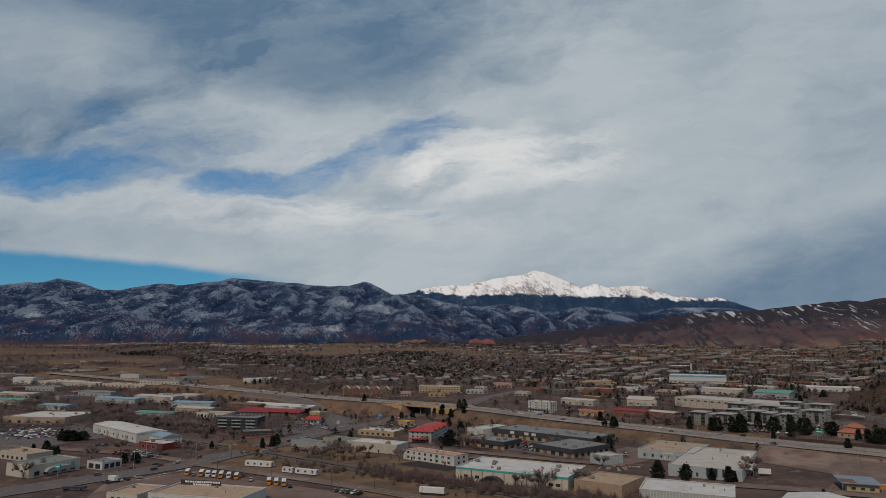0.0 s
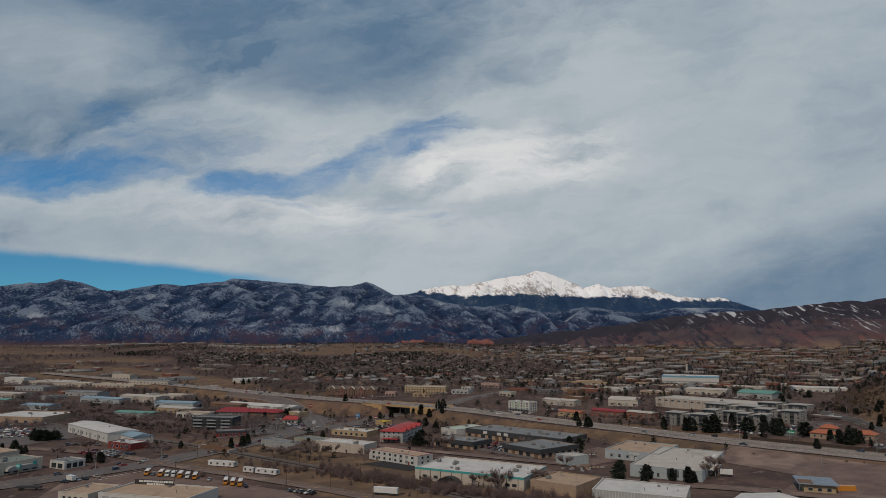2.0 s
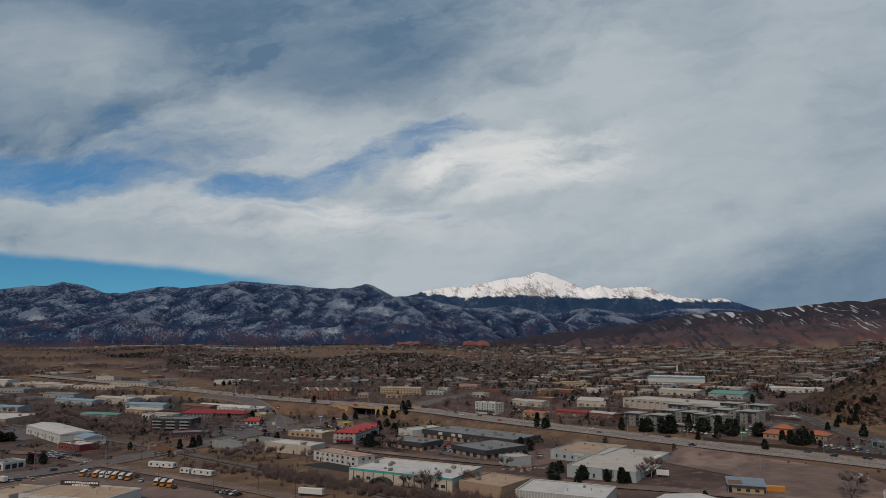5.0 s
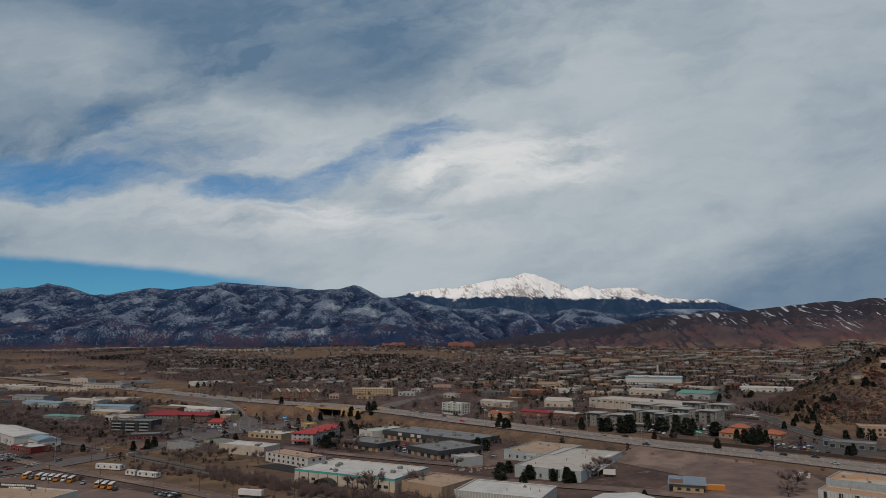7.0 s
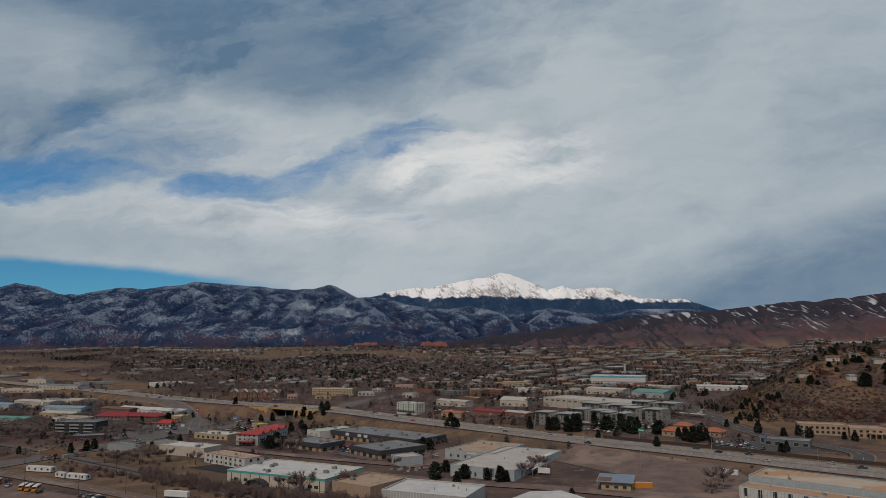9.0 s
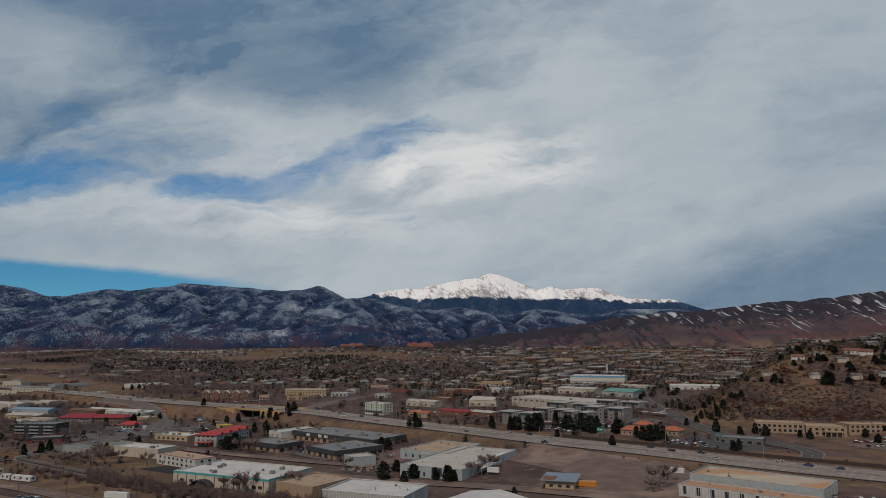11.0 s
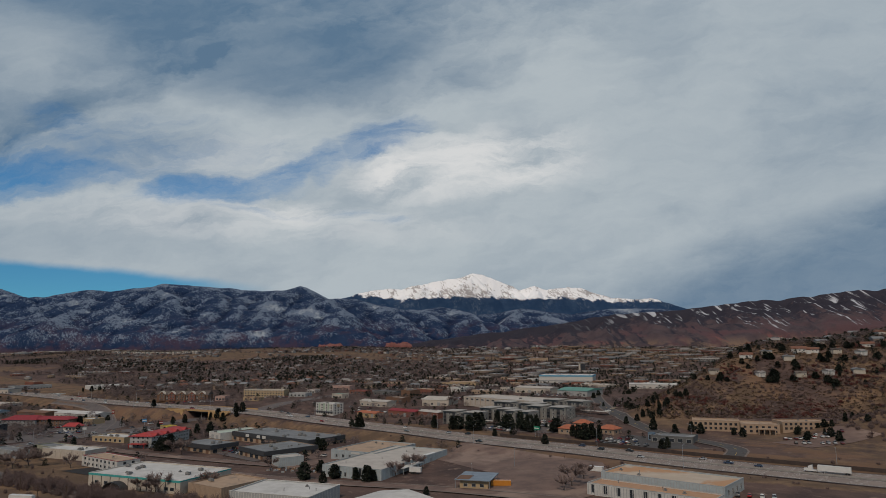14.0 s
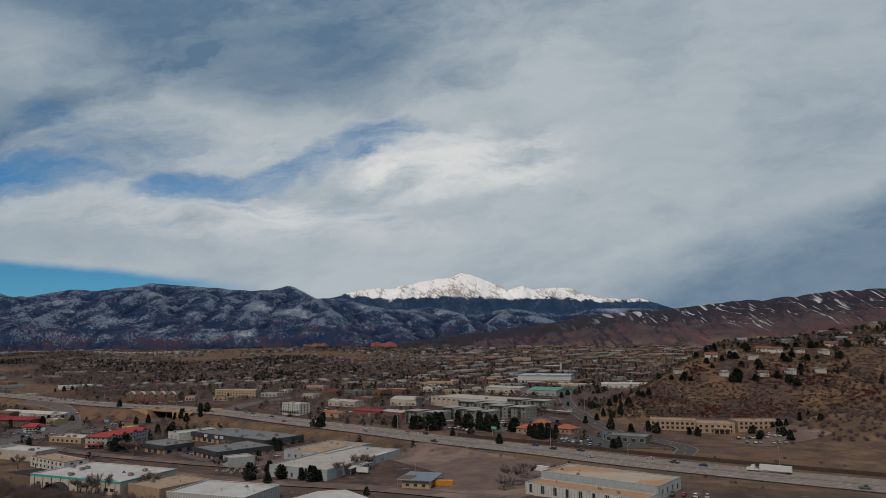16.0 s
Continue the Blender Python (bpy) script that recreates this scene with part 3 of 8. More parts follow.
def make_scrub_ridge_material():
    """A long scrub ridge: dark woods along its crest, red earth below, drifts down the gullies, tan grass at its foot."""
    m, N, p, pos, xyz, nrm, read = mountain_nodes("red_scrub_slopes")
    high, rise = read("high"), read("rise")
    n1, n2 = N.noise(pos, 0.012, 6.0, 0.65), N.noise(pos, 0.0045, 5.0, 0.6, 0.8)
    col = N.mix(N.ss(n1, 0.35, 0.65), (0.096, 0.072, 0.078), (0.064, 0.052, 0.061))
    col = N.mix(N.m("MULTIPLY", N.ss(n2, 0.47, 0.58), N.ss(high, 0.75, 0.35)), col, (0.105, 0.064, 0.071))
    grass = N.m("MULTIPLY", N.ss(high, 0.34, 0.10), N.ss(N.noise(pos, 0.011, 5.0, 0.6), 0.42, 0.56))
    col = N.mix(grass, col, (0.200, 0.138, 0.104))
    scarp = N.m("MULTIPLY", N.m("MULTIPLY", N.ss(N.noise(pos, 0.009, 5.0, 0.6, 0.6), 0.56, 0.62), N.ss(high, 0.40, 0.22)), N.ss(xyz[0], 700.0, 1100.0))
    col = N.mix(scarp, col, (0.20, 0.088, 0.085))
    bush = N.m("ADD", N.m("MULTIPLY", N.noise(pos, 0.075, 5.0, 0.8), 0.6), N.m("MULTIPLY", N.noise(pos, 0.006, 5.0, 0.6), 0.55))
    bush = N.m("ADD", bush, N.m("ADD", N.m("MULTIPLY", N.ss(high, 0.45, 0.82), 0.38), N.m("MULTIPLY", N.ss(xyz[0], 1300.0, 300.0), 0.20)))
    north = N.m("ADD", N.m("MULTIPLY", nrm[0], 0.30), N.m("MULTIPLY", rise, -0.10))
    bush = N.m("ADD", bush, north)
    col = N.mix(N.m("MULTIPLY", N.ss(bush, 0.60, 0.72), 0.80), col, (0.028, 0.030, 0.044))
    across = N.m("ADD", xyz[0], N.m("MULTIPLY", xyz[1], 0.45))
    drift = N.noise(N.xyz(across, N.m("MULTIPLY", xyz[1], 0.10), 3.0), 0.030, 4.0, 0.60, 0.05)
    field = N.noise(N.xyz(xyz[0], 8.0, xyz[2]), 0.005, 3.0, 0.5)
    pat = N.m("ADD", N.m("MULTIPLY", drift, 0.8), N.m("ADD", N.m("MULTIPLY", field, 0.30), N.m("MULTIPLY", N.ss(high, 0.30, 0.85), 0.10)))
    pat = N.m("ADD", pat, N.m("MULTIPLY", N.m("SUBTRACT", N.noise(pos, 0.07, 5.0, 0.8), 0.5), 0.10))
    snow = N.m("MULTIPLY", N.m("MULTIPLY", N.ss(N.m("ADD", pat, N.m("MULTIPLY", nrm[0], 0.22)), 0.665, 0.745), N.m("MULTIPLY", N.ss(high, 0.30, 0.50), N.ss(xyz[0], 850.0, 1500.0))), 0.85)
    N.put(p.inputs["Base Color"], N.mix(snow, col, (0.56, 0.58, 0.62)))
    return m


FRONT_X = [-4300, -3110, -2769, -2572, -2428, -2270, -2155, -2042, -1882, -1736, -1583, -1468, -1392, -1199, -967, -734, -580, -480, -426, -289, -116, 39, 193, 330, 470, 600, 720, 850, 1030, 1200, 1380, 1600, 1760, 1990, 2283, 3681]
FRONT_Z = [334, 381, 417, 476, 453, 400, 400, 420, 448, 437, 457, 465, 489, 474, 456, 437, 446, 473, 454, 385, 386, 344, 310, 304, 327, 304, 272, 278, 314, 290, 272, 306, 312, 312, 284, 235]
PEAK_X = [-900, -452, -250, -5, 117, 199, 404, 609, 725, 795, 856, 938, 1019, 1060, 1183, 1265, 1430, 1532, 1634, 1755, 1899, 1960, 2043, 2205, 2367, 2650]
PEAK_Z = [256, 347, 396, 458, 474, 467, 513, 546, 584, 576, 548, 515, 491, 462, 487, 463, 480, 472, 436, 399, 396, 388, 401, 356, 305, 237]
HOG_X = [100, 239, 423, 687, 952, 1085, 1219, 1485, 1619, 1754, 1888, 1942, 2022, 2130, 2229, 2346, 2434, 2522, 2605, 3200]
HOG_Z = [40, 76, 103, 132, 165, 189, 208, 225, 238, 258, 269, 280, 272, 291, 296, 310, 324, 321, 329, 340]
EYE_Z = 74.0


def blur(Z, r, times=3):
    """A box blur of a grid, r cells each way."""
    for _ in range(times):
        for ax in (0, 1):
            pad = [(r + 1, r) if k == ax else (0, 0) for k in (0, 1)]
            c = np.cumsum(np.pad(Z, pad, mode="edge"), axis=ax)
            n = Z.shape[ax]
            Z = (np.take(c, range(2 * r + 1, 2 * r + 1 + n), ax) - np.take(c, range(n), ax)) / (2 * r + 1)
    return Z


def ridge_lift(X, Y, lines, slope, squash):
    """The height of a land of straight slopes that fall away from ridge lines."""
    Z = np.full(X.shape, -1e3)
    for a, b in lines:
        d = np.array([(b[0] - a[0]), (b[1] - a[1]) * squash])
        px, py = X - a[0], (Y - a[1]) * squash
        t = np.clip((px * d[0] + py * d[1]) / max(d @ d, 1e-6), 0, 1)
        r = np.hypot(px - t * d[0], py - t * d[1])
        Z = np.maximum(Z, a[2] + t * (b[2] - a[2]) - slope * r)
    return Z


def spur_lines(spurs, xs, zs, y_ridge, y_base, z_foot, seed, rib=(130, 330), ribs=7):
    """Each spur runs from the crest over a middle place to the foot, and throws off ribs on both sides."""
    r = random.Random(seed)
    lines = []
    for (x0, y0), (x1, y1), (x2, y2) in spurs:
        e0 = (np.interp(x0, xs, zs) - EYE_Z) / y_ridge
        pts = []
        for k in range(11):
            t = k / 10
            x = (1 - t) ** 2 * x0 + 2 * t * (1 - t) * x1 + t * t * x2 + r.gauss(0, 8) * (0 < k)
            y = (1 - t) ** 2 * y0 + 2 * t * (1 - t) * y1 + t * t * y2
            s = (y_ridge - y) / (y_ridge - y_base)
            z = EYE_Z + y * e0 * max(0.0, 1 - s) ** 0.95 + r.gauss(0, 7) * (0 < k)
            pts.append((x, y, max(z, z_foot)))
        lines += list(zip(pts[:-1], pts[1:]))
        for k in range(ribs):
            for side in (-1, 1):
                t = (k + r.uniform(0.2, 0.9)) / ribs * 10
                a, b = pts[min(int(t), 9)], pts[min(int(t), 9) + 1]
                q = t - int(t)
                p0 = tuple(u + (v - u) * q for u, v in zip(a, b))
                L = r.uniform(*rib)
                m1 = (p0[0] + side * L * 0.5, p0[1] - L * r.uniform(0.4, 0.9), p0[2] - L * r.uniform(0.10, 0.16))
                m2 = (m1[0] + side * L * r.uniform(0.1, 0.4), m1[1] - L * r.uniform(0.5, 1.0), m1[2] - L * r.uniform(0.22, 0.32))
                lines += [(p0, m1), (m1, m2)]
    return lines


def range_z(xs, zs, lines, y_base, y_ridge, z_base, seed, slope, squash, rough, jag, fall, toe=0.10):
    def fn(X, Y):
        ridge = np.interp(X, xs, zs) + jag * fbm(X, Y * 0, 1 / 55, 4, seed + 3)
        yb = y_base + 120 * (toe < 0.2) * fbm(X, X * 0, 1 / 600, 3, seed + 1)
        v = np.clip((Y - yb) / (y_ridge - yb), 0, 1)
        sway = X + 26 * fbm(X, Y, 1 / 140, 3, seed + 7)
        swy = Y + 60 * fbm(X, Y, 1 / 160, 3, seed + 8)
        z = ridge_lift(sway, swy, lines, slope, squash)
        plain = z_base + (ridge - z_base) * (0.16 * v + 0.3 * v * v)
        back = ridge - fall * (y_ridge - Y)
        z = np.maximum(np.maximum(z, plain), back)
        mask = np.clip(5 * v * (1 - v), 0, 1)
        z = z + rough * mask * (fbm(X, Y * 0.5, 1 / 90, 5, seed, ridged=True) - 0.45)
        sight = EYE_Z + (ridge - EYE_Z) * np.clip(Y / y_ridge, 0, 1) - 8 * mask
        foot = sstep(v / toe)
        z = z_base + (z - z_base) * foot
        z = np.where(v > 0, np.minimum(z, np.maximum(sight, z_base)), z_base - 30 + 30 * np.clip((Y - yb + 80) / 80, 0, 1))
        return np.where(Y > y_ridge, ridge - (Y - y_ridge) * 2.0, z)
    return fn


FRONT_SPURS = [
    ((-2570, 4580), (-2590, 4320), (-2500, 3780)), ((-2570, 4580), (-2230, 4100), (-1760, 3420)), ((-2420, 4570), (-2110, 4390), (-1850, 3980)),
    ((-1880, 4580), (-1990, 4180), (-1820, 3480)), ((-1880, 4580), (-1570, 4100), (-1350, 3390)), ((-1400, 4580), (-1450, 4140), (-1470, 3430)),
    ((-1400, 4580), (-1160, 4210), (-950, 3380)), ((-1130, 4580), (-730, 4120), (-500, 3390)), ((-670, 4580), (-760, 4170), (-770, 3540)),
]
FRONT_SPURS += [
    ((-480, 4580), (-290, 4230), (-10, 3450)), ((-480, 4580), (-440, 4030), (-430, 3390)), ((-110, 4580), (-260, 4280), (-320, 3420)),
    ((-110, 4580), (110, 4480), (240, 3470)), ((470, 4580), (210, 4220), (-10, 3450)), ((470, 4580), (650, 4340), (700, 3480)),
    ((1030, 4580), (1030, 4270), (950, 3440)), ((1650, 4580), (1290, 4060), (1180, 3440)), ((1990, 4580), (1700, 4430), (1090, 3710)),
    ((-2970, 4570), (-2890, 4150), (-2320, 3430)), ((-3500, 4580), (-3300, 4100), (-2900, 3430)), ((2700, 4580), (2500, 4100), (2300, 3430)),
]
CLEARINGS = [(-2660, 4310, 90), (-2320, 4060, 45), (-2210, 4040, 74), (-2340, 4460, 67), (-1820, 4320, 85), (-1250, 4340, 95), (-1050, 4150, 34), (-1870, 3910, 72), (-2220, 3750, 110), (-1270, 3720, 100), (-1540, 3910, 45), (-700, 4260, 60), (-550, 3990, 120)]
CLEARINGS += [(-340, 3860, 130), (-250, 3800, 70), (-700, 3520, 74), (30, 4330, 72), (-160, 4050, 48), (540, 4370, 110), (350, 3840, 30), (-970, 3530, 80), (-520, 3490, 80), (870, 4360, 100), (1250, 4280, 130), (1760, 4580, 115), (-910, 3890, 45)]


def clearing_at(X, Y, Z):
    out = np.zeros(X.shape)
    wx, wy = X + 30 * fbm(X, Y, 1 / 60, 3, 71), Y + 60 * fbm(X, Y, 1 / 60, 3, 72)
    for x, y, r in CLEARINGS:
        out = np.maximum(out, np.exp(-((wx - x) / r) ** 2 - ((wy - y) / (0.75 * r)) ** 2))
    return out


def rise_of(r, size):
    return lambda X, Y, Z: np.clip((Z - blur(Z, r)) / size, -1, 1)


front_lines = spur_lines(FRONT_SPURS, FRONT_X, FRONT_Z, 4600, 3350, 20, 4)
front_range = sheet("mountain_range", np.linspace(-4100, 3900, 760), np.linspace(3050, 4660, 165), range_z(FRONT_X, FRONT_Z, front_lines, 3300, 4600, 14, 21, 0.60, 0.55, 34, 5, 0.62), make_hazed_forest_material(), attrs={"rise": rise_of(4, 22), "clearing": clearing_at})
tagged(front_range, "dark forested mountain range, haze-blue in its colour, with patches of snow", "mountain", kind="structure")
PEAK_SPURS = [((x, 4850), (x + dx, 4770), (x + 2 * dx, 4640)) for x, dx in ((-400, -60), (-5, 50), (199, -40), (404, 60), (725, -90), (725, 80), (1019, 30), (1183, 60), (1430, -50), (1430, 90), (1755, 40), (2043, 60), (2367, 80))]
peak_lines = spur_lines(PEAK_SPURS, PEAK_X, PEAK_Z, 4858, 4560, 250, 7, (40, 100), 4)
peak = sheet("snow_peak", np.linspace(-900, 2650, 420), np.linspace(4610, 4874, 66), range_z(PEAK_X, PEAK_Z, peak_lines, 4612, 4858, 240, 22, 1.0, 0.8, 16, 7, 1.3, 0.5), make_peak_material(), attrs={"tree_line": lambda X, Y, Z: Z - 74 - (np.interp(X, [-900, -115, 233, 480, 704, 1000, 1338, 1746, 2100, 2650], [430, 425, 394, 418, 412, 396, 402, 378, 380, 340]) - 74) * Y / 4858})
tagged(peak, "high snow-covered peak with bare rock and a dark tree line", "mountain", kind="structure")
HOG_SPURS = [((x, 3140), (x + dx, 2900), (x + 2.2 * dx, 2600)) for x, dx in ((300, 60), (520, -70), (760, -90), (990, -60), (1219, -130), (1420, -60), (1619, -150), (1800, -90), (1942, -170), (2130, -120), (2346, -180), (2522, -90), (2800, -150))]
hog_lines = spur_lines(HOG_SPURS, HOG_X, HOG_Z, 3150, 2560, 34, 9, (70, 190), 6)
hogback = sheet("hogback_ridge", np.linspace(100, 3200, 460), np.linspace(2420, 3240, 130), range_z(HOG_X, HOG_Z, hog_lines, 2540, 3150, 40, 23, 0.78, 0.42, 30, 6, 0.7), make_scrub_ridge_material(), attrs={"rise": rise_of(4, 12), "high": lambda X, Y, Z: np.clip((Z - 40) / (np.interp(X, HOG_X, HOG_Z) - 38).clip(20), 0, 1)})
tagged(hogback, "long reddish-brown scrub ridge with streaks of snow", "mountain", kind="structure")


# ---- roads ----
def ribbon(geo, path, o0, o1, dz, follow=True, m=0, z1=None):
    """A strip beside a path, between two offsets (left is plus), laid on the ground or at the path's own height."""
    P = np.asarray(path, float)
    d = np.gradient(P[:, :2], axis=0)
    d /= np.linalg.norm(d, axis=1)[:, None]
    nrm = np.stack([-d[:, 1], d[:, 0]], -1)
    A, B = P[:, :2] + nrm * o0, P[:, :2] + nrm * o1
    if follow:
        za, zb = ground_z(A[:, 0], A[:, 1]) + dz, ground_z(B[:, 0], B[:, 1]) + dz
    else:
        za = zb = P[:, 2] + dz
    i0 = len(geo.v)
    for k in range(len(P)):
        geo.v += [(A[k][0], A[k][1], za[k]), (B[k][0], B[k][1], zb[k])]
    for k in range(len(P) - 1):
        i = i0 + 2 * k
        geo.f.append((i, i + 2, i + 3, i + 1))
        geo.mi.append(m)


ROAD_Z = [0.26]
footway = material("footway", (0.20, 0.165, 0.145), (0.15, 0.122, 0.108), 0.95, 0.3)


def road(name, pts, width, mat, label, dz=0.3, kerb=True, line=True):
    path = smooth_path([(x, y, 0) for x, y in pts], 6.0)
    ROAD_Z[0] += 0.03
    dz = ROAD_Z[0]
    g = Geo()
    n = max(1, int(width / 5))
    for k in range(n):
        ribbon(g, path, -width / 2 + width * k / n, -width / 2 + width * (k + 1) / n, dz)
    ob = part(name, g, mat)
    tagged(ob, label, "road", kind="structure")
    if kerb:
        g = Geo()
        for s in (-1, 1):
            ribbon(g, path, s * width / 2, s * (width / 2 + 1.2), dz + 0.14)
            ribbon(g, path, s * width / 2, s * width / 2 + 0.02, dz + 0.14)
        tagged(part("pavement", g, footway), "worn brown-grey kerb and footway along a street", "pavement", kind="structure")
    if line:
        g = Geo()
        for k in range(0, len(path) - 2, 3):
            ribbon(g, path[k:k + 2], -0.14, 0.14, dz + 0.06)
        tagged(part("lane_marking", g, paint_yellow), "faded yellow centre line painted on a street", "marking", kind="structure")
    return path


g = Geo()
for o0, o1 in ((-16.5, -9.0), (-9.0, -1.6), (1.6, 9.0), (9.0, 16.5)):
    ribbon(g, FW, o0, o1, 0.0, False)
tagged(part("freeway", g, concrete_road), "worn grey concrete freeway with two carriageways", "road", kind="structure")
g = Geo()
for o0, o1 in ((-1.6, 1.6), (-18.2, -16.5), (16.5, 18.2)):
    ribbon(g, FW, o0, o1, 0.03, False)
tagged(part("freeway_shoulder", g, asphalt), "dark asphalt median and shoulder of the freeway", "road", kind="structure")
g = Geo()
for o in (-16.0, -2.2, 2.2, 16.0):
    ribbon(g, FW, o - 0.12, o + 0.12, 0.05, False)
for o in (-12.6, -9.0, -5.4, 5.4, 9.0, 12.6):
    for k in range(0, len(FW) - 2, 2):
        ribbon(g, FW[k:k + 2], o - 0.1, o + 0.1, 0.05, False)
tagged(part("lane_marking", g, paint_white), "white lane lines painted on the freeway", "marking", kind="structure")


def wall_along(name, path, off, h, thick, mat, label, z_off=0.0, follow=True, category="wall"):
    P = np.asarray(path, float)
    d = np.gradient(P[:, :2], axis=0)
    d /= np.linalg.norm(d, axis=1)[:, None]
    nrm = np.stack([-d[:, 1], d[:, 0]], -1)
    C = P[:, :2] + nrm * off
    z = ground_z(C[:, 0], C[:, 1]) if follow else P[:, 2] + z_off
    g = Geo()
    for k in range(len(P) - 1):
        q = []
        for j in (k, k + 1):
            a, b = C[j] - nrm[j] * thick / 2, C[j] + nrm[j] * thick / 2
            lo, hi = z[j] - 0.6, z[j] + h
            q.append([(a[0], a[1], lo), (b[0], b[1], lo), (b[0], b[1], hi), (a[0], a[1], hi)])
        A, B = q
        for e in range(4):
            g.face([A[e], B[e], B[(e + 1) % 4], A[(e + 1) % 4]])
        if k == 0:
            g.face(A)
        if k == len(P) - 2:
            g.face(B[::-1])
    return tagged(part(name, g, mat), label, category, kind="structure")


median = [p for p in FW]
wall_along("median_barrier", median, 0.0, 0.85, 0.5, concrete, "low concrete median barrier along the freeway", 0.0, False, "barrier")
sound_mat = material("sound_wall", (0.070, 0.052, 0.045), (0.05, 0.038, 0.034), 0.9, 0.3, vary=0.1)
sound = np.array([p for p in FW if 235 < p[0] < 640])
wall_along("sound_wall", sound, 23.5, 2.2, 0.4, sound_mat, "dark brown sound wall beside the freeway")
fence_mat = material("bridge_tan", (0.44, 0.285, 0.135), (0.36, 0.235, 0.115), 0.9, 0.3)

ARTERIAL = [(-270, 320), (-228, 369), (-201, 401), (-169, 442), (-147, 486), (-122, 545), (-97, 612), (-46, 681), (-8, 729), (40, 806), (95, 900), (160, 1010), (240, 1150)]
road("arterial_road", ARTERIAL, 20, asphalt, "wide worn asphalt street passing under the freeway")
HILL_ROAD = [(640, 1300), (520, 1060), (440, 880), (405, 770), (379, 660), (367, 580), (372, 505), (388, 455), (392, 425), (378, 402)]
road("hill_road", HILL_ROAD, 11, asphalt_new, "curving dark asphalt road at the foot of the hill")
FRONTAGE = [(-330, 520), (-215, 484), (-151, 444), (-81, 402), (-23, 364), (40, 315), (110, 262)]
road("frontage_road", FRONTAGE, 7.5, dirt_lot, "narrow worn brown-grey road beside the railway")
RAMP = [(-260, 915), (-185, 838), (-135, 775), (-112, 725), (-100, 680), (-88, 640)]
road("ramp_road", RAMP, 8, asphalt, "grey curving freeway slip road", line=False)
INDUSTRIAL = [(20, 480), (70, 436), (130, 402), (190, 372), (240, 338), (300, 290)]
road("industrial_road", INDUSTRIAL, 9, dirt_lot, "worn brown lane between the warehouses", line=False)
BACK_ROAD = [(-60, 560), (-12, 520), (60, 478), (118, 448)]
road("back_road", BACK_ROAD, 8, dirt_lot, "brown gravel lane behind the warehouses", line=False)


def lot(name, pts, mat, label, dz=0.22, step=9.0):
    """A yard or car park: a flat sheet cut to an outline, laid on the ground."""
    P = np.array(pts, float)
    bm = bmesh.new()
    f = bm.faces.new([bm.verts.new((x, y, 0)) for x, y in P])
    lo, hi = P.min(0), P.max(0)
    for ax in (0, 1):
        for c in np.arange(lo[ax] + step, hi[ax], step):
            co, no = [0, 0, 0], [0, 0, 0]
            co[ax], no[ax] = c, 1
            bmesh.ops.bisect_plane(bm, geom=bm.verts[:] + bm.edges[:] + bm.faces[:], plane_co=co, plane_no=no)
    bm.normal_update()
    xy = np.array([v.co[:2] for v in bm.verts])
    for v, z in zip(bm.verts, ground_z(xy[:, 0], xy[:, 1])):
        v.co.z = z + dz
    if f.is_valid and f.normal.z < 0:
        bmesh.ops.reverse_faces(bm, faces=bm.faces[:])
    me = bpy.data.meshes.new(name)
    bm.to_mesh(me)
    bm.free()
    me.materials.append(mat)
    return tagged(new(name, me), label, "yard", kind="structure")


lot("dirt_yard", [(196, 468), (228, 492), (300, 405), (290, 340), (250, 318), (205, 372), (232, 400)], dirt_lot, "bare reddish-brown gravel yard beside the freeway")
lot("parking_lot", [(226, 572), (330, 596), (350, 560), (300, 520), (262, 540)], asphalt, "asphalt car park in front of the apartment blocks")
lot("parking_lot", [(312, 470), (350, 500), (378, 470), (372, 432), (345, 440)], asphalt_new, "small dark asphalt car park by the road")
lot("parking_lot", [(-190, 660), (-110, 740), (-80, 690), (-112, 600), (-160, 560)], asphalt, "wide asphalt car park round the restaurants")
lot("bus_yard", [(-190, 395), (-150, 425), (-60, 372), (-30, 330), (-170, 300)], dirt_lot, "worn dirt and asphalt yard with parked buses")
lot("parking_lot", [(40, 520), (75, 556), (118, 508), (84, 474)], asphalt, "asphalt yard between the dark buildings")
lot("parking_lot", [(96, 478), (140, 520), (165, 486), (122, 452)], dirt_lot, "brown yard between warehouses")
lot("parking_lot", [(-420, 560), (-330, 640), (-260, 590), (-300, 500), (-400, 480)], asphalt, "car sales yard with rows of parked cars")
lot("parking_lot", [(428, 448), (490, 474), (500, 440), (440, 424)], dirt_lot, "dirt car park by the long office building")
lot("gravel_yard", [(-30, 452), (-12, 466), (18, 444), (2, 430)], material("black_gravel", (0.035, 0.033, 0.034), (0.025, 0.024, 0.025), 0.95, 0.4), "dark fenced gravel yard behind bare bushes")

# slanting parking stripes along the bus yard
g = Geo()
for k in range(10):
    x, y = -176 + 1.7 * k, 400 + 3.4 * k
    ribbon(g, np.array([(x, y, 0.0), (x + 2.6, y - 1.3, 0.0), (x + 5.2, y - 2.6, 0.0)]), -0.16, 0.16, 0.40)
tagged(part("parking_marking", g, paint_white), "faded white slanting parking stripes on a yard", "marking", kind="structure")

